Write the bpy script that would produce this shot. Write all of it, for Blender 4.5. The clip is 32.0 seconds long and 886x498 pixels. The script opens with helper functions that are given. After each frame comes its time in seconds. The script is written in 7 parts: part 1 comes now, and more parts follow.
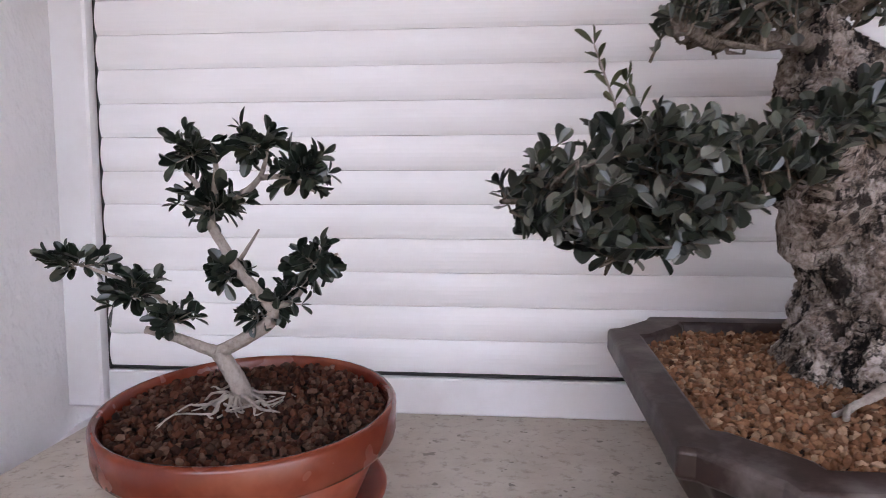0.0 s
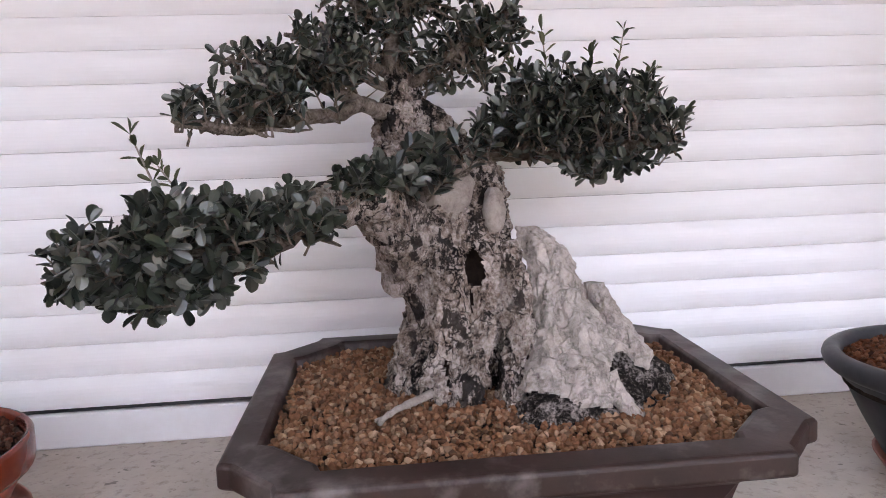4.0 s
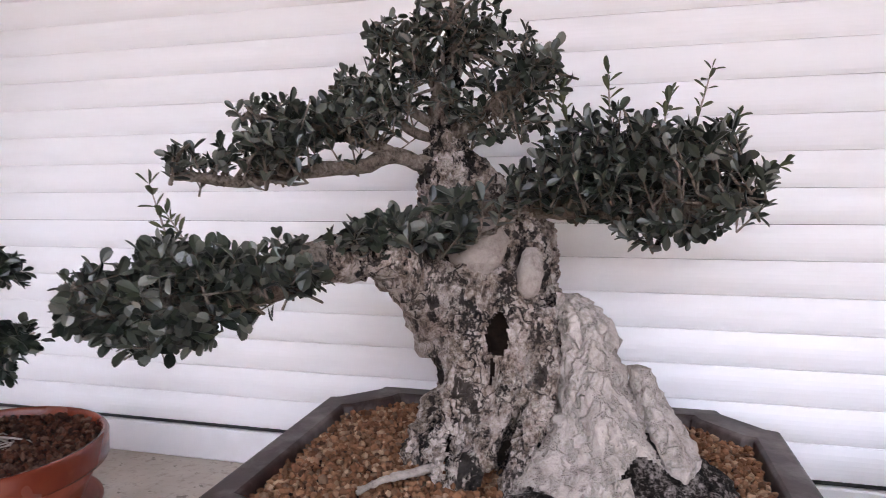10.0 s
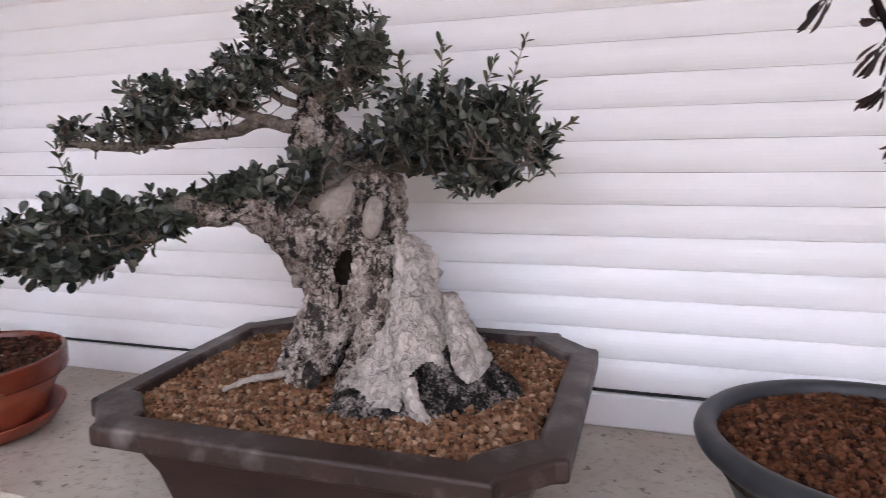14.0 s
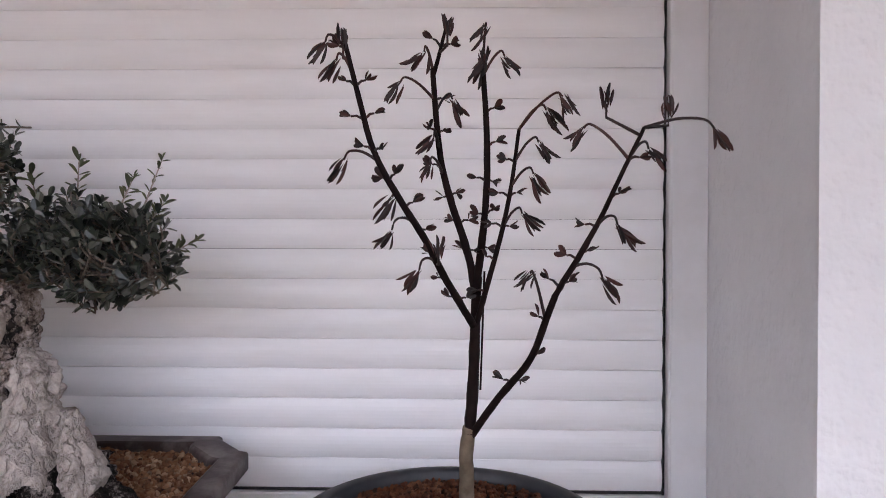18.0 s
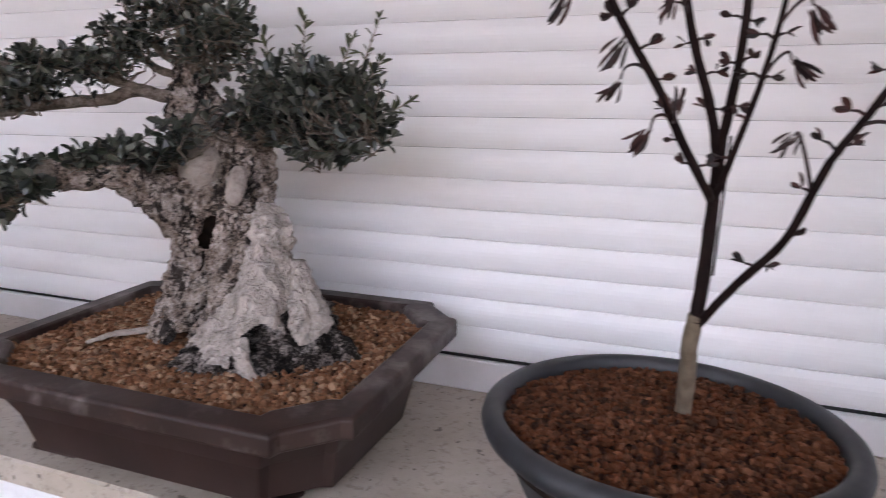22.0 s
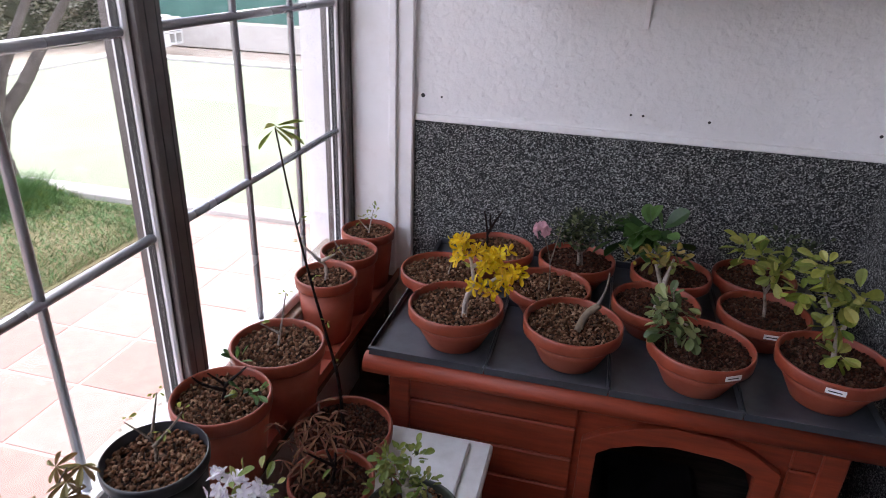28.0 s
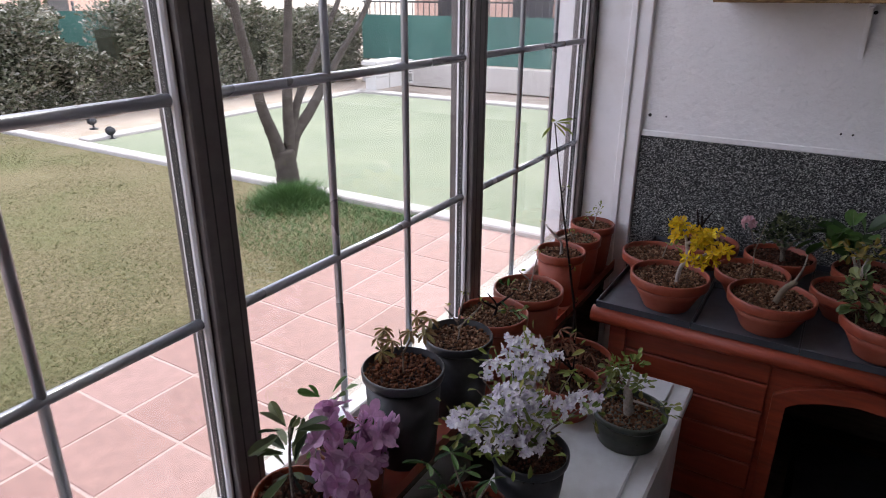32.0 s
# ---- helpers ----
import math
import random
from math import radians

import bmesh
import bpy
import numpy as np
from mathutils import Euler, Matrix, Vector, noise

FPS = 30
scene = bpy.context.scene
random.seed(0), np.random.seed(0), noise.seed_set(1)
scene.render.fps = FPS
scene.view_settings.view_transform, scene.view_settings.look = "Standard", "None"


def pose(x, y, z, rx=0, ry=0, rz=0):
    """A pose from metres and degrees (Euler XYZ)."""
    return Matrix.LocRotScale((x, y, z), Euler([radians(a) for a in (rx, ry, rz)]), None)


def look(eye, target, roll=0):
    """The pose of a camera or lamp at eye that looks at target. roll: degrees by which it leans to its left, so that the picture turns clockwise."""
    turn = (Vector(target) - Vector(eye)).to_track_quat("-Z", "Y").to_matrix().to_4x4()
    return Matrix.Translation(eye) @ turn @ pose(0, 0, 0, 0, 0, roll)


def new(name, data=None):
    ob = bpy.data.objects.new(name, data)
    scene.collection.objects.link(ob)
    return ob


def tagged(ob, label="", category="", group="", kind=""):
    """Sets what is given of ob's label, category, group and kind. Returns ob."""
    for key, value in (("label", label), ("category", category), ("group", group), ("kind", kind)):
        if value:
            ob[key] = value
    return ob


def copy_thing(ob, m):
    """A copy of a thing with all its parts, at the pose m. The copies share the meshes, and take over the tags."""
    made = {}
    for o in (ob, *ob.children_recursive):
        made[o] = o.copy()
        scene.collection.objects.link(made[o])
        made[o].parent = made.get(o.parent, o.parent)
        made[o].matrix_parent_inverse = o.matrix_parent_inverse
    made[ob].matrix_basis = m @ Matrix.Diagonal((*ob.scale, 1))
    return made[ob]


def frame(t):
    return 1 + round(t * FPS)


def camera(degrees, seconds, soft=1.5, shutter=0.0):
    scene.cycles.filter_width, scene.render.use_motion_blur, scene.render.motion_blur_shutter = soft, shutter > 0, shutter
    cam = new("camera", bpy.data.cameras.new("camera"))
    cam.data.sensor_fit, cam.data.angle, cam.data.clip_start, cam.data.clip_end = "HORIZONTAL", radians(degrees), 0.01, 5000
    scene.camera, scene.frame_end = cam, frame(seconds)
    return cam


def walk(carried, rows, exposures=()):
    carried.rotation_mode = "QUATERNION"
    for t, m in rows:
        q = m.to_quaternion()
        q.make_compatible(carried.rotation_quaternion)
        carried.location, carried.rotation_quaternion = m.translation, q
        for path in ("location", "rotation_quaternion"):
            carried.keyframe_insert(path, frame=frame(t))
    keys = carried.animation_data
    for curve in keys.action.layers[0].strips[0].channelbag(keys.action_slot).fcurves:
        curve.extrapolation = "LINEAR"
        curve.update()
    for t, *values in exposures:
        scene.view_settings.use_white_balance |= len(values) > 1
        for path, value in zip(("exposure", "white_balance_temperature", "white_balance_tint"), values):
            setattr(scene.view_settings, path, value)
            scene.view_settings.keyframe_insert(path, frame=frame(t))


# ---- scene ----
cam = camera(68.7, 32.0, soft=0.3, shutter=0.3)
PATH = [
    (0, (0.437, -0.849, 1.301), (0.255, 1.134, 1.117), -0.0),
    (0.5, (0.474, -0.874, 1.312), (0.304, 1.113, 1.154), -0.0),
    (1, (0.509, -0.891, 1.319), (0.364, 1.096, 1.143), -0.4),
    (1.5, (0.557, -0.904, 1.334), (0.49, 1.086, 1.148), -0.7),
    (2, (0.6, -0.93, 1.336), (0.566, 1.064, 1.189), -1.6),
    (2.5, (0.636, -0.94, 1.333), (0.64, 1.053, 1.176), -2.0),
    (3, (0.66, -0.943, 1.335), (0.755, 1.05, 1.178), -2.3),
    (3.5, (0.683, -0.945, 1.344), (0.859, 1.04, 1.17), -2.6),
    (5.5, (0.757, -0.941, 1.354), (0.93, 1.04, 1.138), -1.7),
    (6, (0.761, -0.948, 1.363), (1.01, 1.026, 1.165), -1.3),
    (6.5, (0.764, -0.951, 1.363), (1.074, 1.018, 1.19), -1.1),
    (7, (0.76, -0.952, 1.369), (1.068, 1.017, 1.188), -1.0),
    (7.5, (0.759, -0.914, 1.376), (1.018, 1.056, 1.143), -0.3),
    (8, (0.742, -0.839, 1.371), (1.199, 1.097, 1.16), -1.4),
    (8.5, (0.745, -0.822, 1.36), (1.163, 1.124, 1.17), -0.5),
    (9, (0.88, -0.842, 1.358), (0.705, 1.141, 1.165), 3.0),
    (9.5, (0.95, -0.867, 1.368), (0.42, 1.056, 1.216), 3.6),
    (10, (0.906, -0.881, 1.368), (0.409, 1.055, 1.291), 0.4),
    (10.5, (0.988, -0.912, 1.366), (0.172, 0.913, 1.319), 0.7),
    (11, (1.102, -0.931, 1.376), (0.09, 0.791, 1.271), 0.2),
    (11.5, (1.166, -0.952, 1.378), (0.065, 0.711, 1.228), -0.1),
    (12, (1.197, -0.966, 1.379), (0.101, 0.699, 1.22), -0.0),
    (12.5, (1.224, -0.978, 1.378), (0.119, 0.681, 1.208), -0.4),
    (13, (1.218, -0.967, 1.385), (0.174, 0.725, 1.174), -0.9),
    (13.5, (1.183, -0.956, 1.379), (0.291, 0.82, 1.152), -0.5),
    (14, (1.154, -0.952, 1.378), (0.538, 0.935, 1.132), -0.4),
    (14.5, (1.188, -0.958, 1.381), (0.763, 0.98, 1.13), 1.1),
    (15, (1.275, -0.951, 1.38), (0.974, 1.008, 1.113), 1.8),
    (15.5, (1.332, -0.95, 1.386), (1.117, 1.019, 1.109), 1.2),
    (17.5, (1.37, -0.959, 1.412), (1.32, 1.038, 1.313), 0.02),
    (18, (1.373, -0.973, 1.424), (1.324, 1.026, 1.407), 0.16),
    (18.5, (1.368, -0.983, 1.435), (1.318, 1.016, 1.453), 0.36),
    (19, (1.374, -0.982, 1.443), (1.318, 1.017, 1.504), 0.07),
    (19.5, (1.374, -0.973, 1.44), (1.316, 1.026, 1.477), 0.01),
    (20, (1.373, -0.963, 1.434), (1.305, 1.036, 1.431), -0.26),
    (20.5, (1.376, -0.945, 1.423), (1.308, 1.052, 1.344), -0.68),
    (21, (1.395, -0.932, 1.406), (1.274, 1.057, 1.235), -1.01),
    (21.5, (1.401, -0.921, 1.391), (1.03, 1.025, 1.111), 0.40),
    (22, (1.364, -0.917, 1.393), (0.686, 0.931, 1.038), 1.22),
    (22.5, (1.258, -0.922, 1.4), (0.393, 0.846, 1.049), 1.33),
    (23, (1.133, -0.904, 1.38), (0.018, 0.71, 0.989), 1.57),
    (23.5, (1.075, -0.906, 1.358), (-0.351, 0.399, 0.846), 1.48),
    (24, (1.1, -0.891, 1.33), (-0.611, -0.044, 0.733), 3.39),
    (24.5, (1.133, -0.909, 1.305), (-0.675, -0.412, 0.609), 3.10),
    (25, (1.151, -0.931, 1.277), (-0.67, -0.646, 0.501), 2.66),
    (25.5, (1.17, -0.979, 1.27), (-0.659, -0.857, 0.47), 2.46),
    (27.5, (1.298, -1.211, 1.265), (-0.522, -1.466, 0.475), 2.10),
    (28, (1.356, -1.16, 1.268), (-0.417, -1.58, 0.445), 2.17),
    (28.5, (1.397, -1.133, 1.27), (-0.341, -1.667, 0.438), 1.31),
    (29, (1.44, -1.156, 1.263), (-0.278, -1.765, 0.439), 0.24),
    (29.5, (1.509, -1.202, 1.262), (-0.201, -1.844, 0.447), 0.05),
    (30, (1.61, -1.247, 1.273), (-0.125, -1.893, 0.515), 0.60),
    (30.5, (1.739, -1.258, 1.282), (-0.008, -1.919, 0.567), 0.06),
    (31, (1.809, -1.227, 1.285), (0.068, -1.928, 0.594), 0.41),
    (31.5, (1.853, -1.168, 1.27), (0.171, -1.998, 0.576), 1.33),
    (32, (1.908, -1.098, 1.278), (0.311, -2.062, 0.557), 0.35),
]
EXPOSURES = [(0.0, 3.1), (3.0, 3.2), (8.0, 3.2), (9.5, 3.3), (13.0, 3.25), (15.0, 2.87), (18.0, 2.6), (20.5, 2.55), (22.0, 2.9), (23.0, 3.15), (25.5, 3.05), (28.0, 2.32), (30.0, 2.05), (31.0, 1.88), (32.0, 1.66)]
walk(cam, [(t, look(eye, target, roll)) for t, eye, target, roll in PATH], EXPOSURES)

# ---- world and daylight ----
world = bpy.data.worlds.new("overcast_sky")
scene.world = world
world.use_nodes = True
wn = world.node_tree.nodes
sky = wn.new("ShaderNodeTexSky")
sky.sky_type, sky.sun_disc = "NISHITA", False
sky.sun_elevation, sky.sun_rotation = radians(42), radians(260)
sky.air_density, sky.dust_density, sky.ozone_density = 1.0, 4.0, 1.0
hazy = wn.new("ShaderNodeMix")
hazy.data_type = "RGBA"
hazy.inputs["Factor"].default_value = 0.75
hazy.inputs["B"].default_value = (7.2, 7.0, 8.6, 1)
world.node_tree.links.new(sky.outputs["Color"], hazy.inputs["A"])
world.node_tree.links.new(hazy.outputs["Result"], wn["Background"].inputs["Color"])
wn["Background"].inputs["Strength"].default_value = 0.15
sun = new("sun", bpy.data.lights.new("sun", "SUN"))
sun.data.energy, sun.data.angle, sun.data.color = 1.2, radians(25), (1.0, 0.97, 0.94)
sun.matrix_world = look((-12, -2.0, 11), (0, 0, 0))


# ---- materials ----
def material(name, rough=0.7, metal=0.0):
    m = bpy.data.materials.new(name)
    m.use_nodes = True
    b = m.node_tree.nodes["Principled BSDF"]
    b.inputs["Roughness"].default_value, b.inputs["Metallic"].default_value = rough, metal
    if rough >= 0.75:
        b.inputs["Specular IOR Level"].default_value = 0.15
    return m, m.node_tree.nodes, m.node_tree.links, b


def coords(nodes, links, scale=(1, 1, 1)):
    c = nodes.new("ShaderNodeTexCoord")
    mp = nodes.new("ShaderNodeMapping")
    mp.inputs["Scale"].default_value = scale
    links.new(c.outputs["Object"], mp.inputs["Vector"])
    return mp.outputs["Vector"]


def noise_tex(nodes, links, vec, scale, detail=4.0, rough=0.6):
    n = nodes.new("ShaderNodeTexNoise")
    n.inputs["Scale"].default_value, n.inputs["Detail"].default_value, n.inputs["Roughness"].default_value = scale, detail, rough
    links.new(vec, n.inputs["Vector"])
    return n.outputs["Fac"]


def voronoi_tex(nodes, links, vec, scale, out="Distance", feature="F1"):
    n = nodes.new("ShaderNodeTexVoronoi")
    n.feature = feature
    n.inputs["Scale"].default_value = scale
    links.new(vec, n.inputs["Vector"])
    return n.outputs[out]


def ramp(nodes, links, fac, stops):
    r = nodes.new("ShaderNodeValToRGB")
    e = r.color_ramp.elements
    while len(e) < len(stops):
        e.new(0.5)
    for el, (p, c) in zip(e, stops):
        el.position, el.color = p, (*c, 1)
    links.new(fac, r.inputs["Fac"])
    return r.outputs["Color"]


def mixed(nodes, links, a, b, fac, mode="MIX"):
    m = nodes.new("ShaderNodeMix")
    m.data_type, m.blend_type = "RGBA", mode
    for v, sock in ((a, m.inputs["A"]), (b, m.inputs["B"]), (fac, m.inputs["Factor"])):
        if isinstance(v, tuple):
            sock.default_value = (*v, 1)
        elif isinstance(v, float):
            sock.default_value = v
        else:
            links.new(v, sock)
    return m.outputs["Result"]


def bumped(nodes, links, bsdf, height, strength, distance):
    b = nodes.new("ShaderNodeBump")
    b.inputs["Strength"].default_value, b.inputs["Distance"].default_value = strength, distance
    links.new(height, b.inputs["Height"])
    links.new(b.outputs["Normal"], bsdf.inputs["Normal"])


def grainy(name, dark, light, scale, rough=0.7, bump=0.3, dist=0.002, stain=None, stain_scale=3.0, metal=0.0, stretch=(1, 1, 1), bump_scale=None):
    """Two colours blended by noise, a larger stain over them, and a fine relief."""
    m, n, l, b = material(name, rough, metal)
    v = coords(n, l, stretch)
    c = ramp(n, l, noise_tex(n, l, v, scale, 6), [(0.3, dark), (0.7, light)])
    if stain:
        c = mixed(n, l, c, stain, ramp(n, l, noise_tex(n, l, v, stain_scale, 5), [(0.5, (0, 0, 0)), (0.75, (0.8, 0.8, 0.8))]))
    l.new(c, b.inputs["Base Color"])
    rr = ramp(n, l, noise_tex(n, l, v, scale * 0.7, 3), [(0.2, (rough * 0.85,) * 3), (0.8, (min(1, rough * 1.15),) * 3)])
    l.new(rr, b.inputs["Roughness"])
    if bump:
        bumped(n, l, b, noise_tex(n, l, v, bump_scale or scale * 2, 6), bump, dist)
    return m


def varied(name, colours, rough=0.6, grain=120.0, bump=0.4, dist=0.0015, island=True, thin=0.0):
    """A colour picked for each loose piece, with fine grain; thin ones let some light through."""
    m, n, l, b = material(name, rough)
    if island:
        g = n.new("ShaderNodeNewGeometry").outputs["Random Per Island"]
    else:
        g = n.new("ShaderNodeObjectInfo").outputs["Random"]
    k = len(colours)
    c = ramp(n, l, g, [((i + 0.5) / k, col) for i, col in enumerate(colours)])
    v = coords(n, l)
    c = mixed(n, l, c, ramp(n, l, noise_tex(n, l, v, grain, 4), [(0.25, (0.62, 0.62, 0.62)), (0.75, (1.0, 1.0, 1.0))]), 0.8, "MULTIPLY")
    l.new(c, b.inputs["Base Color"])
    if bump:
        bumped(n, l, b, noise_tex(n, l, v, grain * 2, 5), bump, dist)
    if thin:
        tr, mx = n.new("ShaderNodeBsdfTranslucent"), n.new("ShaderNodeMixShader")
        l.new(c, tr.inputs["Color"])
        mx.inputs["Fac"].default_value = thin
        l.new(b.outputs["BSDF"], mx.inputs[1])
        l.new(tr.outputs["BSDF"], mx.inputs[2])
        l.new(mx.outputs["Shader"], n["Material Output"].inputs["Surface"])
    return m


def stucco_mat(name, base, scale=46.0, bump=0.9, dist=0.007):
    m, n, l, b = material(name, 0.9)
    v = coords(n, l)
    c = mixed(n, l, base, tuple(x * 0.86 for x in base), ramp(n, l, noise_tex(n, l, v, 2.2, 6), [(0.4, (0, 0, 0)), (0.8, (1, 1, 1))]))
    l.new(c, b.inputs["Base Color"])
    h = mixed(n, l, noise_tex(n, l, v, scale, 2, 0.4), noise_tex(n, l, v, scale * 4, 3), 0.12)
    bumped(n, l, b, h, bump, dist)
    return m


def pebble_mat(name):
    m, n, l, b = material(name, 0.75)
    v = coords(n, l)
    cell = n.new("ShaderNodeTexVoronoi")
    cell.inputs["Scale"].default_value = 290.0
    l.new(v, cell.inputs["Vector"])
    sep = n.new("ShaderNodeSeparateColor")
    l.new(cell.outputs["Color"], sep.inputs["Color"])
    c = ramp(n, l, sep.outputs["Red"], [(0.0, (0.013, 0.014, 0.015)), (0.42, (0.046, 0.049, 0.050)), (0.66, (0.14, 0.145, 0.143)), (0.86, (0.29, 0.295, 0.287)), (1.0, (0.52, 0.52, 0.50))])
    c = mixed(n, l, c, (0.22, 0.23, 0.23), ramp(n, l, noise_tex(n, l, coords(n, l, (1.2, 1.2, 0.35)), 4.0, 5), [(0.58, (0, 0, 0)), (0.85, (0.55, 0.55, 0.55))]))
    l.new(c, b.inputs["Base Color"])
    inv = ramp(n, l, cell.outputs["Distance"], [(0.0, (1, 1, 1)), (0.75, (0, 0, 0))])
    bumped(n, l, b, inv, 0.9, 0.004)
    return m


def marble_mat(name):
    m, n, l, b = material(name, 0.45)
    v = coords(n, l)
    c = ramp(n, l, noise_tex(n, l, v, 9.0, 8, 0.65), [(0.25, (0.34, 0.285, 0.225)), (0.5, (0.44, 0.385, 0.32)), (0.75, (0.53, 0.48, 0.42))])
    c = mixed(n, l, c, (0.25, 0.20, 0.16), ramp(n, l, noise_tex(n, l, v, 70.0, 6, 0.7), [(0.53, (0, 0, 0)), (0.66, (0.8, 0.8, 0.8))]))
    c = mixed(n, l, c, (0.09, 0.07, 0.05), ramp(n, l, noise_tex(n, l, v, 55.0, 2), [(0.655, (0, 0, 0)), (0.69, (0.75, 0.75, 0.75))]))
    l.new(c, b.inputs["Base Color"])
    bumped(n, l, b, noise_tex(n, l, v, 70.0, 5), 0.15, 0.001)
    return m


def bark_mat(name, pale, mid, dark, scale=70.0, crack=0.5, plates=0.0, stain=0.7, veins=0.0, patches=0.0):
    m, n, l, b = material(name, 0.95)
    v = coords(n, l, (1, 1, 0.8))
    big = noise_tex(n, l, v, scale * 0.35, 8, 0.7)
    fine = noise_tex(n, l, v, scale * 1.7, 8, 0.7)
    h = mixed(n, l, big, fine, 0.45)
    c = ramp(n, l, h, [(crack - 0.14, dark), (crack - 0.06, mid), (crack + 0.05, pale), (crack + 0.2, tuple(min(1, x * 1.25) for x in pale))])
    if plates:
        # flaked plates with black seams between them
        w = n.new("ShaderNodeMix")
        w.data_type = "VECTOR"
        w.inputs["Factor"].default_value = 0.055
        wob = n.new("ShaderNodeTexNoise")
        wob.inputs["Scale"].default_value, wob.inputs["Detail"].default_value = scale * 0.5, 5
        l.new(v, wob.inputs["Vector"])
        l.new(v, w.inputs["A"])
        l.new(wob.outputs["Color"], w.inputs["B"])
        seam = voronoi_tex(n, l, w.outputs["Result"], plates, "Distance", "DISTANCE_TO_EDGE")
        edge = ramp(n, l, seam, [(0.0, (1, 1, 1)), (0.05, (0.85, 0.85, 0.85)), (0.12, (0, 0, 0))])
        keep = ramp(n, l, noise_tex(n, l, v, scale * 0.2, 4), [(0.44, (0, 0, 0)), (0.56, (1, 1, 1))])
        c = mixed(n, l, c, dark, mixed(n, l, (0.0, 0.0, 0.0), edge, keep))
        h = mixed(n, l, h, (0.0, 0.0, 0.0), mixed(n, l, (0.0, 0.0, 0.0), edge, 0.8))
    if veins:
        # thin wandering cracks along the grain
        g = coords(n, l, (1, 1, 0.45))
        line = ramp(n, l, noise_tex(n, l, g, veins, 4, 0.55), [(0.455, (0, 0, 0)), (0.487, (0.7, 0.7, 0.7)), (0.5, (1, 1, 1)), (0.513, (0.7, 0.7, 0.7)), (0.545, (0, 0, 0))])
        c = mixed(n, l, c, dark, mixed(n, l, (0.0, 0.0, 0.0), line, 0.22))
        h = mixed(n, l, h, (0.0, 0.0, 0.0), mixed(n, l, (0.0, 0.0, 0.0), line, 0.7))
    if patches:
        # jagged blackened areas where the bark has flaked away
        old = ramp(n, l, noise_tex(n, l, coords(n, l, (1.25, 1.25, 0.5)), patches, 10, 0.74), [(0.535, (0, 0, 0)), (0.56, (0.95, 0.95, 0.95))])
        c = mixed(n, l, c, dark, old)
        h = mixed(n, l, h, (0.0, 0.0, 0.0), mixed(n, l, (0.0, 0.0, 0.0), old, 0.5))
    c = mixed(n, l, c, mid, ramp(n, l, noise_tex(n, l, v, 14.0, 4), [(0.5, (0, 0, 0)), (0.7, (stain, stain, stain))]))
    l.new(c, b.inputs["Base Color"])
    bumped(n, l, b, h, 1.0, 0.008)
    return m


def glass_mat(name):
    m, n, l, b = material(name, 0.02)
    n.remove(b)
    tr, gl, mx, fr = n.new("ShaderNodeBsdfTransparent"), n.new("ShaderNodeBsdfGlossy"), n.new("ShaderNodeMixShader"), n.new("ShaderNodeLayerWeight")
    tr.inputs["Color"].default_value = (0.93, 0.95, 0.94, 1)
    gl.inputs["Roughness"].default_value = 0.02
    pw = n.new("ShaderNodeMath")
    pw.operation, pw.inputs[1].default_value = "POWER", 4.0
    ad = n.new("ShaderNodeMath")
    ad.operation, ad.inputs[1].default_value, ad.inputs[2].default_value = "MULTIPLY_ADD", 0.55, 0.03
    l.new(fr.outputs["Facing"], pw.inputs[0])
    l.new(pw.outputs[0], ad.inputs[0])
    l.new(ad.outputs[0], mx.inputs["Fac"])
    l.new(tr.outputs["BSDF"], mx.inputs[1])
    l.new(gl.outputs["BSDF"], mx.inputs[2])
    l.new(mx.outputs["Shader"], n["Material Output"].inputs["Surface"])
    return m


STUCCO = stucco_mat("white_stucco", (0.80, 0.79, 0.80))
PAINT = grainy("white_wall_paint", (0.76, 0.755, 0.76), (0.82, 0.815, 0.82), 60, 0.85, 0.35, 0.002)
PEBBLE = pebble_mat("grey_pebble_dash")
MARBLE = marble_mat("beige_stone")
SHUTTER = grainy("white_lacquered_slat", (0.83, 0.82, 0.83), (0.85, 0.84, 0.85), 9, 0.42, 0.02, 0.0003, (0.79, 0.78, 0.78), 5.0, stretch=(1, 1, 6))
WHITE_METAL = grainy("white_aluminium", (0.78, 0.775, 0.79), (0.82, 0.815, 0.83), 12, 0.35, 0.04, 0.0005, (0.7, 0.68, 0.67), 7.0)
ALU = grainy("grey_anodised_frame", (0.34, 0.355, 0.385), (0.42, 0.435, 0.465), 4, 0.28, 0.0, 0.0003, metal=0.55)
POST = grainy("dark_bronze_frame", (0.10, 0.088, 0.085), (0.14, 0.125, 0.12), 25, 0.45, 0.05, 0.0005, metal=0.2)
SEAL = grainy("black_rubber_seal", (0.012, 0.012, 0.013), (0.03, 0.03, 0.03), 80, 0.7, 0.2, 0.001)
GLASS = glass_mat("window_glass")
TERRA = grainy("terracotta_clay", (0.175, 0.030, 0.014), (0.24, 0.048, 0.023), 26, 0.42, 0.12, 0.0008, (0.30, 0.085, 0.048), 9.0)
TERRA_WORN = grainy("worn_terracotta", (0.235, 0.046, 0.024), (0.31, 0.069, 0.037), 22, 0.6, 0.15, 0.0008, (0.34, 0.105, 0.062), 8.0)
TERRA_RIM = grainy("glossy_terracotta_rim", (0.10, 0.017, 0.009), (0.15, 0.03, 0.014), 20, 0.26, 0.1, 0.0006, (0.27, 0.075, 0.04), 11.0)
BROWN_CLAY = grainy("dark_brown_stoneware", (0.016, 0.008, 0.0065), (0.036, 0.018, 0.0145), 30, 0.48, 0.4, 0.001, (0.17, 0.145, 0.135), 19.0)
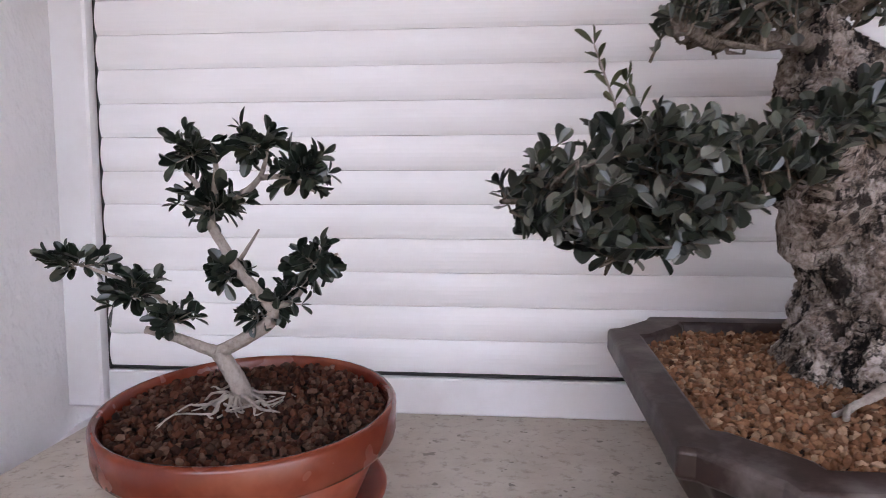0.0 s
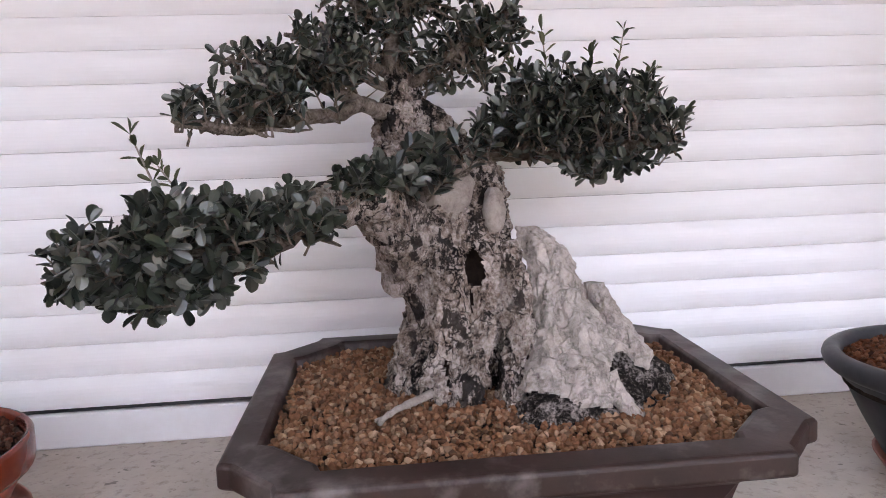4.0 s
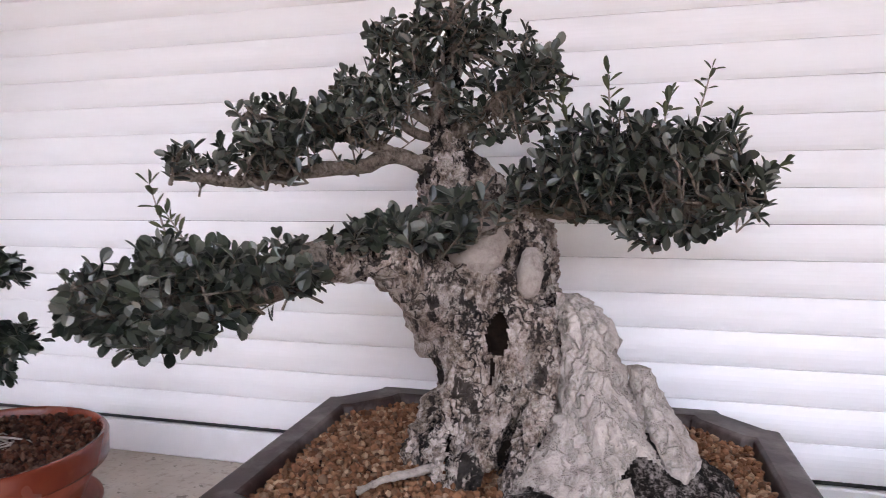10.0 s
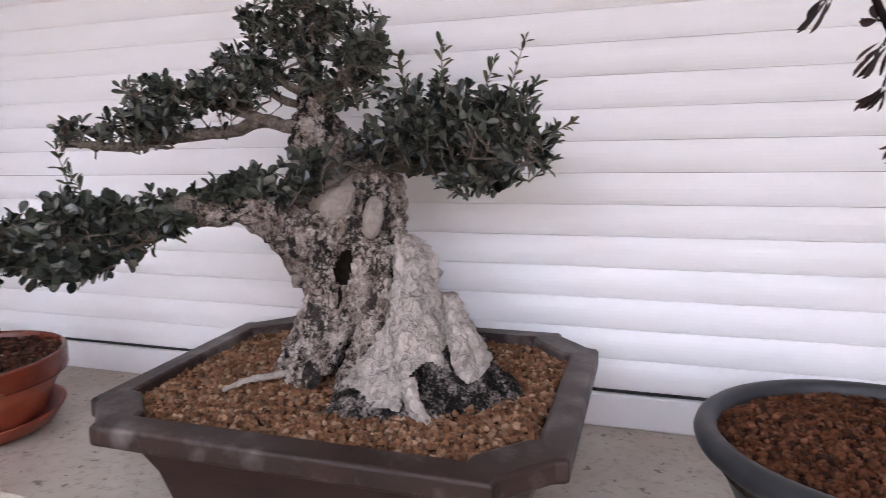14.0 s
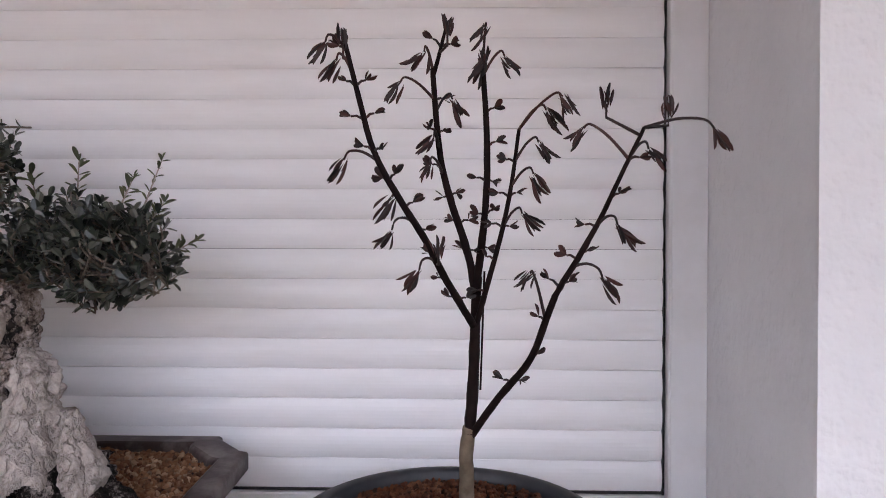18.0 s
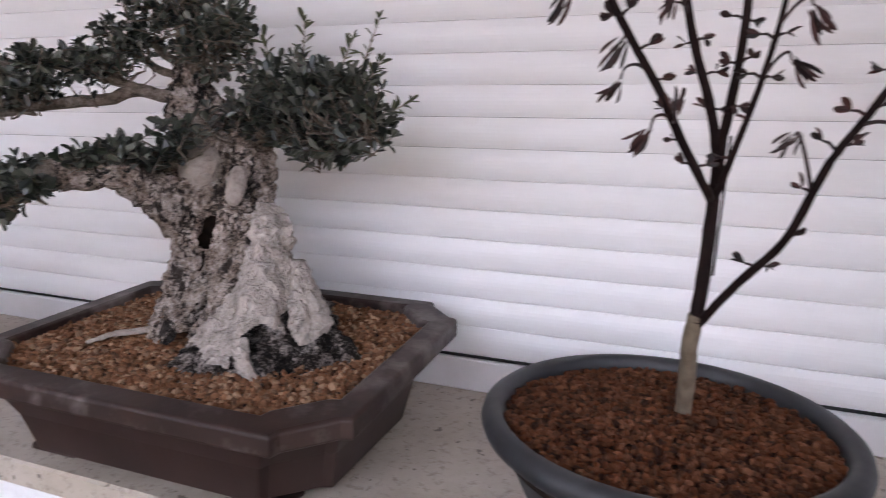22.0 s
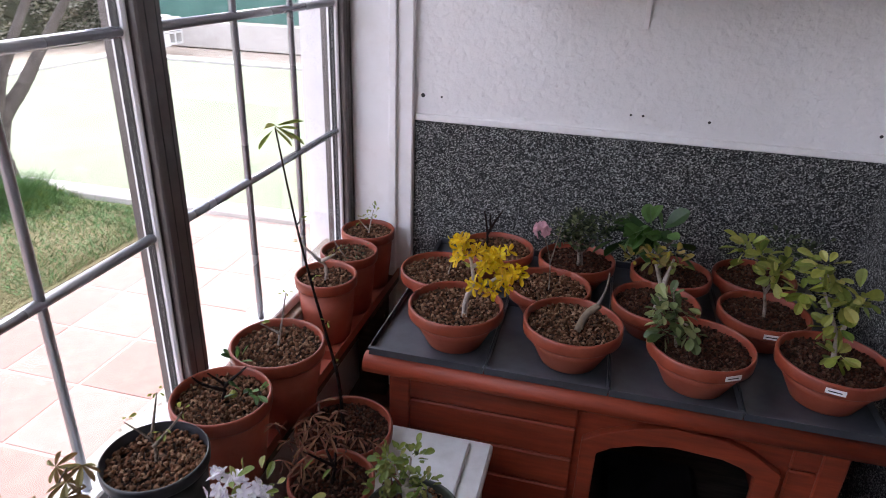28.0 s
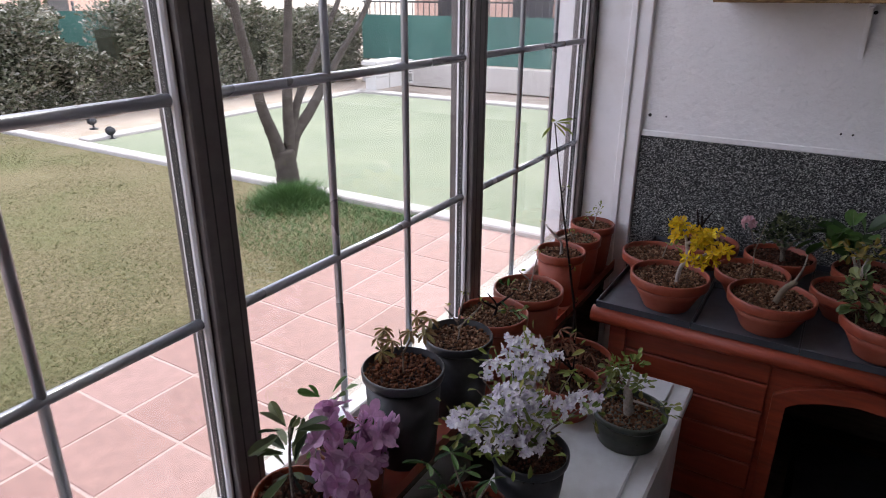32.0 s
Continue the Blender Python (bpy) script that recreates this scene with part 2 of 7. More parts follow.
GREY_PLASTIC = grainy("dark_grey_plastic", (0.013, 0.0145, 0.017), (0.024, 0.026, 0.030), 40, 0.5, 0.1, 0.0006, (0.05, 0.05, 0.055), 9.0)
BLACK_PLASTIC = grainy("black_plastic", (0.010, 0.011, 0.014), (0.022, 0.023, 0.028), 40, 0.4, 0.1, 0.0005, (0.05, 0.05, 0.055), 9.0)
BROWN_CLAY.node_tree.nodes["Principled BSDF"].inputs["Specular IOR Level"].default_value = 0.4
BROWN_BODY = grainy("dark_brown_stoneware_wall", (0.015, 0.007, 0.006), (0.028, 0.014, 0.0115), 9, 0.5, 0.25, 0.001, (0.034, 0.018, 0.015), 5.0)
GREEN_GLAZE = grainy("dark_green_glaze", (0.02, 0.026, 0.02), (0.05, 0.06, 0.045), 30, 0.3, 0.1, 0.0006)
TRAY_GREY = grainy("grey_plastic_tray", (0.038, 0.043, 0.052), (0.060, 0.067, 0.079), 12, 0.33, 0.08, 0.0005, (0.085, 0.09, 0.10), 6.0)
TRAY_RED = grainy("terracotta_plastic_tray", (0.25, 0.05, 0.03), (0.36, 0.08, 0.045), 14, 0.42, 0.08, 0.0006, (0.2, 0.05, 0.035), 5.0)
RED_WOOD = grainy("red_stained_wood", (0.18, 0.024, 0.009), (0.30, 0.048, 0.018), 7, 0.55, 0.4, 0.0015, (0.13, 0.03, 0.015), 3.0, stretch=(9, 1, 9))
DARK_WOOD = grainy("dark_weathered_wood", (0.05, 0.04, 0.035), (0.12, 0.10, 0.085), 8, 0.8, 0.5, 0.002, stretch=(9, 1, 9))
CHIPBOARD = grainy("chipboard_edge", (0.07, 0.035, 0.016), (0.40, 0.27, 0.14), 110, 0.8, 0.8, 0.003, (0.05, 0.025, 0.012), 45.0, stretch=(1, 0.35, 1))
WHITE_PLASTIC = grainy("white_plastic", (0.55, 0.56, 0.57), (0.63, 0.64, 0.65), 14, 0.45, 0.1, 0.0008, (0.42, 0.42, 0.42), 8.0)
FLOOR_TILE = varied("terracotta_floor_tile", [(0.31, 0.172, 0.142), (0.355, 0.205, 0.172), (0.325, 0.185, 0.153), (0.39, 0.238, 0.205)], 0.6, 18, 0.15, 0.001, island=False)
GROUT = grainy("pale_grout", (0.37, 0.275, 0.24), (0.47, 0.37, 0.33), 40, 0.9, 0.4, 0.002)
CONCRETE = grainy("pale_concrete", (0.40, 0.37, 0.34), (0.52, 0.49, 0.46), 9, 0.9, 0.4, 0.003, (0.36, 0.33, 0.29), 2.0)
TURF = grainy("pale_green_turf", (0.195, 0.220, 0.148), (0.235, 0.255, 0.182), 3, 0.95, 0.4, 0.004, (0.28, 0.295, 0.205), 0.8, bump_scale=300)
LAWN_SOIL = grainy("dry_lawn_ground", (0.085, 0.078, 0.036), (0.24, 0.195, 0.115), 38, 0.95, 0.8, 0.012, (0.10, 0.115, 0.045), 1.1)
SAND = grainy("sandy_ground", (0.36, 0.29, 0.23), (0.47, 0.40, 0.33), 4, 0.95, 0.5, 0.006)
TRUNK = bark_mat("olive_bark", (0.56, 0.49, 0.45), (0.25, 0.195, 0.16), (0.005, 0.004, 0.004), 120, 0.52, 60.0, 0.25, patches=27.0)
DEADWOOD = bark_mat("bleached_deadwood", (0.51, 0.455, 0.415), (0.34, 0.295, 0.26), (0.035, 0.028, 0.024), 120, 0.455, 0.0, 0.4, 66.0)
BRANCH = bark_mat("grey_brown_branch", (0.30, 0.255, 0.22), (0.16, 0.13, 0.105), (0.025, 0.02, 0.016), 210, 0.52)
PALE_BRANCH = bark_mat("pale_branch", (0.38, 0.33, 0.295), (0.26, 0.215, 0.19), (0.07, 0.055, 0.05), 140, 0.45)
OLIVE_LEAF = varied("olive_leaf", [(0.010, 0.014, 0.010), (0.024, 0.031, 0.022), (0.048, 0.056, 0.038), (0.095, 0.105, 0.082), (0.017, 0.022, 0.018), (0.20, 0.205, 0.175), (0.036, 0.046, 0.028)], 0.30, 90, 0.2, 0.001)
OLIVE_LEAF.node_tree.nodes["Principled BSDF"].inputs["Specular IOR Level"].default_value = 0.55
AKADAMA = varied("akadama_grain", [(0.145, 0.064, 0.032), (0.22, 0.103, 0.053), (0.29, 0.155, 0.086), (0.06, 0.026, 0.013), (0.42, 0.275, 0.18), (0.18, 0.082, 0.042)], 0.95, 260, 0.6, 0.001)
DARK_GRIT = varied("dark_red_grit", [(0.026, 0.010, 0.006), (0.068, 0.023, 0.013), (0.105, 0.039, 0.022), (0.014, 0.006, 0.004), (0.15, 0.085, 0.058), (0.045, 0.017, 0.010)], 0.9, 260, 0.6, 0.001)
RED_GRIT = varied("orange_brown_grit", [(0.09, 0.03, 0.014), (0.14, 0.05, 0.022), (0.05, 0.018, 0.009), (0.19, 0.08, 0.042), (0.03, 0.012, 0.007)], 0.9, 260, 0.6, 0.001)
BROWN_GRIT = varied("mixed_brown_grit", [(0.075, 0.031, 0.015), (0.14, 0.064, 0.033), (0.016, 0.007, 0.004), (0.36, 0.225, 0.145), (0.10, 0.040, 0.021), (0.20, 0.105, 0.062)], 0.9, 260, 0.6, 0.001)
# soil in the pots, and the painted shade of the trunk's hollow
SOIL_AND_SHADE = grainy("dark_soil_and_hollow_shade", (0.012, 0.008, 0.006), (0.03, 0.02, 0.015), 90, 1.0, 0.5, 0.003)


# ---- mesh helpers ----
def part(name, bm, mat, parent=None, label="", smooth=False):
    """Links a bmesh, or vertices and faces, as one mesh object under a thing or a part."""
    me = bpy.data.meshes.new(name)
    if isinstance(bm, tuple):
        me.from_pydata(bm[0], [], bm[1])
    else:
        bm.to_mesh(me)
        bm.free()
    me.materials.append(mat)
    if smooth:
        me.polygons.foreach_set("use_smooth", [True] * len(me.polygons))
    ob = new(name, me)
    ob.parent = parent
    if label:
        ob["label"] = label
    return ob


def empty(name, loc=(0, 0, 0), rz=0.0, **tags):
    e = new(name)
    e.empty_display_size = 0.05
    e.matrix_world = pose(*loc, 0, 0, rz)
    return tagged(e, **tags)


def box(bm, lo, hi, bevel=0.0, seg=1):
    m = Matrix.LocRotScale([(a + b) / 2 for a, b in zip(lo, hi)], None, [b - a for a, b in zip(lo, hi)])
    vs = bmesh.ops.create_cube(bm, size=1.0, matrix=m)["verts"]
    if bevel:
        es = list({e for v in vs for e in v.link_edges})
        bmesh.ops.bevel(bm, geom=es, offset=bevel, segments=seg, profile=0.6, affect="EDGES")
    return bm


def boxes(*items, bevel=0.0):
    bm = bmesh.new()
    for lo, hi in items:
        box(bm, lo, hi, bevel)
    return bm


def lathe(profile, n=48, closed_bottom=True):
    """A turned body from (radius, height) pairs."""
    vs, fs = [], []
    for r, z in profile:
        for i in range(n):
            a = 2 * math.pi * i / n
            vs.append((r * math.cos(a), r * math.sin(a), z))
    for k in range(len(profile) - 1):
        for i in range(n):
            j = (i + 1) % n
            fs.append((k * n + i, k * n + j, (k + 1) * n + j, (k + 1) * n + i))
    fs.append(tuple(range(n))[::-1])
    return vs, fs


def tube(points, radii, n=8, wobble=0.0, seed=0, cap=True):
    """A tapered tube through points."""
    rng = np.random.default_rng(seed)
    pts = [Vector(p) for p in points]
    vs, fs = [], []
    ref = Vector((0.31, 0.17, 0.93))
    for k, (p, r) in enumerate(zip(pts, radii)):
        d = (pts[min(k + 1, len(pts) - 1)] - pts[max(k - 1, 0)]).normalized()
        u = d.cross(ref)
        u = (u if u.length > 0.05 else d.cross(Vector((1, 0, 0)))).normalized()
        w = d.cross(u)
        for i in range(n):
            a = 2 * math.pi * i / n
            rr = float(r * (1 + wobble * rng.normal()))
            vs.append(p + rr * (math.cos(a) * u + math.sin(a) * w))
    for k in range(len(pts) - 1):
        for i in range(n):
            j = (i + 1) % n
            fs.append((k * n + i, k * n + j, (k + 1) * n + j, (k + 1) * n + i))
    if cap:
        fs.append(tuple(range(n))[::-1])
        fs.append(tuple(range((len(pts) - 1) * n, len(pts) * n)))
    return [tuple(v) for v in vs], fs


def merged(pieces):
    vs, fs = [], []
    for v, f in pieces:
        o = len(vs)
        vs += [tuple(p) for p in v]
        fs += [tuple(i + o for i in q) for q in f]
    return vs, fs


def smooth_line(points, steps=6):
    """A soft curve through points."""
    p = [Vector(q) for q in points]
    out = []
    for i in range(len(p) - 1):
        a, b, c, d = p[max(i - 1, 0)], p[i], p[i + 1], p[min(i + 2, len(p) - 1)]
        for s in range(steps):
            t = s / steps
            out.append(0.5 * ((2 * b) + (c - a) * t + (2 * a - 5 * b + 4 * c - d) * t * t + (3 * b - a - 3 * c + d) * t ** 3))
    out.append(p[-1])
    return out


LEAF = np.array([(0, 0, 0), (0.16, 0.14, 0.03), (0.36, 0.36, 0.07), (0.46, 0.60, 0.09), (0.39, 0.82, 0.07), (0.19, 0.96, 0.01), (0, 1.0, -0.03), (-0.19, 0.96, 0.01), (-0.39, 0.82, 0.07), (-0.46, 0.60, 0.09), (-0.36, 0.36, 0.07), (-0.16, 0.14, 0.03)])


def leaf_mesh(bases, ways, ups, lengths, widths):
    """Folded oval leaves, two faces each, as vertices and faces."""
    w = ways / np.linalg.norm(ways, axis=1, keepdims=True)
    s = np.cross(w, ups)
    s /= np.linalg.norm(s, axis=1, keepdims=True) + 1e-9
    u = np.cross(s, w)
    L = lengths[:, None, None]
    v = bases[:, None] + s[:, None] * LEAF[None, :, :1] * (widths * lengths)[:, None, None] + w[:, None] * LEAF[None, :, 1:2] * L + u[:, None] * LEAF[None, :, 2:] * L
    v = v.reshape(-1, 3)
    k = np.arange(len(bases))[:, None] * 12
    f = np.concatenate([k + [0, 1, 2, 3, 4, 5, 6], k + [0, 6, 7, 8, 9, 10, 11]], 0)
    return [tuple(map(float, p)) for p in v], [tuple(map(int, q)) for q in f]


def leafy_twig(rng, a, b, pairs, length, width, droop=0.0):
    """Opposite leaves along a twig from a to b: bases, ways, ups, lengths, widths."""
    a, b = np.array(a, float), np.array(b, float)
    d = (b - a) / (np.linalg.norm(b - a) + 1e-9)
    q = np.cross(d, rng.normal(size=3))
    q /= np.linalg.norm(q) + 1e-9
    r = np.cross(d, q)
    out = []
    for i in range(pairs):
        t = 0.25 + 0.75 * i / max(pairs - 1, 1)
        side = q if i % 2 else r
        for sg in (-1, 1):
            way = sg * side * rng.uniform(0.6, 1.1) + d * rng.uniform(0.4, 1.0) + rng.normal(size=3) * 0.25
            way[2] -= droop
            up = d + rng.normal(size=3) * 0.3 + np.array([0, 0, 0.5])
            out.append((a + (b - a) * t, way, up, length * rng.uniform(0.7, 1.2), width * rng.uniform(0.85, 1.15)))
    out.append((b, d + rng.normal(size=3) * 0.2, rng.normal(size=3), length * rng.uniform(0.6, 0.9), width))
    return out


def leaves_from(rows):
    b, w, u, L, W = zip(*rows)
    return leaf_mesh(np.array(b), np.array(w), np.array(u), np.array(L), np.array(W))


ICO = bmesh.new()
bmesh.ops.create_icosphere(ICO, subdivisions=1, radius=1.0)
ICO_V = np.array([v.co[:] for v in ICO.verts])
ICO_F = np.array([[v.index for v in f.verts] for f in ICO.faces])
ICO.free()


def grains(places, sizes, seed=0):
    """Small angular stones at the places."""
    rng = np.random.default_rng(seed)
    n = len(places)
    v = ICO_V[None] * (1 + rng.uniform(-0.28, 0.28, (n, len(ICO_V), 1)))
    v = v * rng.uniform(0.65, 1.2, (n, 1, 3)) * np.asarray(sizes)[:, None, None]
    a = rng.uniform(0, 6.28, n)
    c, s = np.cos(a)[:, None], np.sin(a)[:, None]
    v = np.stack([v[..., 0] * c - v[..., 1] * s, v[..., 0] * s + v[..., 1] * c, v[..., 2]], -1) + np.asarray(places)[:, None]
    f = ICO_F[None] + (np.arange(n) * len(ICO_V))[:, None, None]
    me_v = v.reshape(-1, 3)
    return me_v, f.reshape(-1, 3)


def stuff_mesh(name, vf, mat, parent=None, smooth=False):
    me = bpy.data.meshes.new(name)
    me.from_pydata([tuple(p) for p in vf[0].tolist()], [], [tuple(q) for q in vf[1].tolist()])
    me.materials.append(mat)
    ob = new(name, me)
    ob.parent = parent
    ob["kind"] = "stuff"
    return ob

# ---- plan ----
XL, XR = -0.111, 1.679          # shutter's edges
ZS = 1.0                        # top of the stone sill
FACE = -0.392                   # front of the window wall
XW = -0.578                     # side wall
YG = -1.955                     # glass front
ZF = -0.2                       # floor and terrace
XE, ZC = 3.1, 2.45              # added end wall and ceiling, both out of view
SLAT = 0.045

# ---- setting ----
def prism(outline, z0, z1):
    """An upright block over a plan outline."""
    n = len(outline)
    vs = [(x, y, z0) for x, y in outline] + [(x, y, z1) for x, y in outline]
    fs = [tuple(range(n))[::-1], tuple(range(n, 2 * n))] + [(i, (i + 1) % n, n + (i + 1) % n, n + i) for i in range(n)]
    return vs, fs


wall_window = empty("wall_window", kind="structure", label="white stuccoed wall round a shuttered window", category="wall")
part("wall_pier", prism([(XW - 0.2, FACE), (-0.072, FACE), (-0.166, 0.0), (-0.166, 0.2), (XW - 0.2, 0.2)], ZF, ZC), STUCCO, wall_window)
part("wall_pier", prism([(1.691, FACE), (XE + 0.1, FACE), (XE + 0.1, 0.2), (1.737, 0.2), (1.737, 0.0)], ZF, ZC), STUCCO, wall_window)
part("wall_below_sill", boxes(((-0.166, FACE + 0.001, ZF), (1.737, 0.2, ZS - 0.034))), STUCCO, wall_window)
part("lintel", boxes(((-0.166, FACE + 0.002, 2.3), (1.737, 0.2, ZC))), STUCCO, wall_window)
part("wall_back", boxes(((-0.166, 0.12, ZS), (1.737, 0.2, 2.3))), PAINT, wall_window)
part("pebble_dado", boxes(((XW, FACE - 0.006, ZF), (XE, FACE, 0.798))), PEBBLE, wall_window, "grey pebble-dash dado")

wall_side = empty("wall_side", kind="structure", label="white stuccoed wall over a grey pebble-dash dado", category="wall")
part("wall_body", boxes(((XW - 0.2, -2.1, ZF), (XW, FACE, ZC))), STUCCO, wall_side)
part("pebble_dado", boxes(((XW, -1.722, ZF), (XW + 0.006, FACE - 0.006, 0.80))), PEBBLE, wall_side, "grey pebble-dash dado")
part("plaster_edge", boxes(((XW, -1.722, 0.80), (XW + 0.009, FACE - 0.006, 0.822)), bevel=0.003), PAINT, wall_side)
part("jamb_board", boxes(((XW, -1.925, ZF), (XW + 0.022, -1.724, ZC)), bevel=0.004), WHITE_METAL, wall_side, "white painted jamb board")
part("jamb_strip", boxes(((XW + 0.022, -1.80, ZF), (XW + 0.034, -1.775, ZC)), bevel=0.003), WHITE_METAL, wall_side)

# floor is out of view; dark colour chosen to cut light bounced upwards
DARK_FLOOR = grainy("dark_red_floor", (0.10, 0.045, 0.032), (0.15, 0.07, 0.05), 12, 0.6, 0.2, 0.001)
floor = tagged(part("floor", boxes(((XW, YG - 0.02, ZF - 0.1), (XE, FACE, ZF))), DARK_FLOOR), "unseen porch floor, kept dark red to cut bounced light", "floor", kind="structure")
# ceiling added out of view, shutting off the sky from above
ceiling = tagged(part("ceiling", boxes(((XW - 0.2, -2.1, ZC), (XE + 0.1, 0.2, ZC + 0.1))), PAINT), "unseen white ceiling added to close the porch", "ceiling", kind="structure")
# added wall out of view, toned down so it bounces less light
END_WALL = grainy("beige_wall_paint", (0.34, 0.30, 0.26), (0.40, 0.36, 0.31), 40, 0.85, 0.3, 0.002)
wall_end_unseen = tagged(part("wall_end_unseen", boxes(((XE, -2.1, ZF), (XE + 0.1, FACE, ZC))), END_WALL), "added unseen end wall, beige to limit bounced light", "wall", kind="structure")
sill = tagged(part("window_sill", boxes(((-0.092, -0.424, ZS - 0.034), (1.72, 0.03, ZS)), bevel=0.003), MARBLE), "beige stone window sill with brown flecks", "sill", kind="structure")

# roller shutter
shutter = empty("roller_shutter", kind="structure", label="closed white roller shutter with rounded slats", category="shutter")


def slat_profile(z0):
    """The bowed cross-section of a slat, from its lower lip up."""
    pts = []
    for i in range(9):
        t = i / 8
        pts.append((-0.003 - 0.0046 * math.sin(math.pi * min(1, t * 1.04)) ** 0.8, z0 + 0.0003 + (SLAT - 0.0006) * t))
    return pts


for i in range(28):
    prof = slat_profile(ZS + 0.0555 + SLAT * i)
    vs = [(XL + 0.004, y, z) for y, z in prof] + [(XR - 0.004, y, z) for y, z in prof]
    vs += [(XL + 0.004, 0.006, prof[0][1]), (XL + 0.004, 0.006, prof[-1][1]), (XR - 0.004, 0.006, prof[0][1]), (XR - 0.004, 0.006, prof[-1][1])]
    n = len(prof)
    fs = [(k, n + k, n + k + 1, k + 1) for k in range(n - 1)]
    fs += [(2 * n, 2 * n + 2, n, 0), (n - 1, 2 * n - 1, 2 * n + 3, 2 * n + 1), tuple(range(n)) + (2 * n + 1, 2 * n), tuple(range(n, 2 * n))[::-1] + (2 * n + 2, 2 * n + 3)]
    part("slat", (vs, fs), SHUTTER, shutter, smooth=False)
part("back_sheet", boxes(((XL + 0.002, 0.008, ZS + 0.05), (XR - 0.002, 0.014, 2.3))), SEAL, shutter)
part("bottom_seal", boxes(((XL + 0.002, -0.002, ZS + 0.0505), (XR - 0.002, 0.008, ZS + 0.0545))), SEAL, shutter, "dark rubber seal")
part("bottom_rail", boxes(((XL + 0.001, -0.010, ZS), (XR - 0.001, 0.006, ZS + 0.0495)), bevel=0.002), WHITE_METAL, shutter, "white bottom rail")
for x0, x1 in ((-0.166, XL - 0.001), (XR + 0.001, 1.737)):
    part("guide_rail", boxes(((x0, -0.022, ZS), (x1, 0.03, 2.3)), bevel=0.003), WHITE_METAL, shutter, "white side guide rail")
for x in (XL + 0.0015, XR - 0.0015):
    part("brush_seal", boxes(((x - 0.0016, -0.004, ZS + 0.05), (x + 0.0016, 0.006, 2.3))), SEAL, shutter, "black brush seal")

# glass front
window_1 = empty("window_1", kind="structure", label="glass front of white-barred sliding sashes in grey frames", category="window")
COLS = [(-0.496, 0.303), (0.393, 1.192), (1.282, 2.081), (2.171, 2.97)]
ROWS = [0.387, 0.761, 1.135, 1.509, 1.883, 2.257]
part("low_wall", boxes(((XW, YG - 0.07, ZF), (XE, YG + 0.035, 0.335))), PAINT, window_1)
part("ledge", boxes(((XW, YG - 0.09, 0.335), (XE, YG + 0.05, 0.352)), bevel=0.003), MARBLE, window_1)
part("head_frame", boxes(((XW, YG - 0.04, 2.29), (XE, YG + 0.04, ZC))), ALU, window_1)
for x in (XW + 0.035, 0.348, 1.237, 2.126, 3.05):
    part("post", boxes(((x - 0.033, YG - 0.045, 0.352), (x + 0.033, YG + 0.030, 2.29)), bevel=0.003), POST, window_1, "dark grey-brown frame post")
    for dx in (0.011, -0.017):
        part("post_groove", boxes(((x + dx - 0.0012, YG + 0.029, 0.352), (x + dx + 0.0012, YG + 0.0305, 2.29))), SEAL, window_1)
for a, b in COLS:
    sash = empty("sash")
    sash.parent = window_1
    part("stile", boxes(((a - 0.012, YG - 0.02, 0.355), (a, YG + 0.014, 2.288)), bevel=0.004), WHITE_METAL, sash)
    part("stile", boxes(((b, YG - 0.02, 0.355), (b + 0.012, YG + 0.014, 2.288)), bevel=0.004), WHITE_METAL, sash)
    for x in (a - 0.001, b + 0.001):
        part("glazing_seal", boxes(((x - 0.002, YG - 0.012, 0.357), (x + 0.002, YG + 0.004, 2.286))), SEAL, sash)
    part("rail", boxes(((a, YG - 0.02, 0.355), (b, YG + 0.03, ROWS[0])), bevel=0.004), WHITE_METAL, sash)
    part("rail", boxes(((a, YG - 0.02, ROWS[-1]), (b, YG + 0.03, 2.288)), bevel=0.004), WHITE_METAL, sash)
    xs = [a + (b - a) * k / 3 for k in range(4)]
    for x in xs[1:-1]:
        v, f = tube([(x, YG, ROWS[0]), (x, YG, ROWS[-1])], [0.0082, 0.0082], 12)
        part("glazing_bar", (v, f), ALU, sash, "rounded grey glazing bar", True)
    for z in ROWS[1:-1]:
        v, f = tube([(a, YG, z), (b, YG, z)], [0.0098, 0.0098], 12)
        part("glazing_bar", (v, f), ALU, sash, "rounded grey glazing bar", True)
    for k in range(3):
        for z0, z1 in zip(ROWS, ROWS[1:]):
            pane = part("pane", boxes(((xs[k] + 0.004, YG - 0.003, z0 + 0.004), (xs[k + 1] - 0.004, YG + 0.003, z1 - 0.004))), GLASS, sash)
            pane.visible_shadow = False

# ---- garden ----
ground = tagged(part("ground", boxes(((-400, -400, ZF - 0.5), (400, 400, ZF - 0.12))), SAND), "sandy ground reaching the horizon", "ground", kind="structure")
lawn = tagged(part("lawn", boxes(((-1.85, -9.4, ZF - 0.14), (8, -3.54, ZF - 0.01))), LAWN_SOIL), "dry patchy lawn", "lawn", kind="structure")
turf = tagged(part("turf", boxes(((-6.85, -8.0, ZF - 0.14), (-2.025, 2.5, ZF - 0.005))), TURF), "pale green artificial turf", "turf", kind="structure")
pavement = tagged(part("pavement", boxes(((-1.95, -3.53, ZF - 0.14), (8, YG - 0.07, ZF - 0.008))), GROUT), "terrace of terracotta tiles with pale joints", "pavement", kind="structure")
kerb = empty("kerb", kind="structure", label="pale concrete kerb round the turf", category="kerb")
part("kerb_stone", boxes(((-2.02, -9.4, ZF - 0.14), (-1.87, 2.5, ZF + 0.025)), bevel=0.01), CONCRETE, kerb)
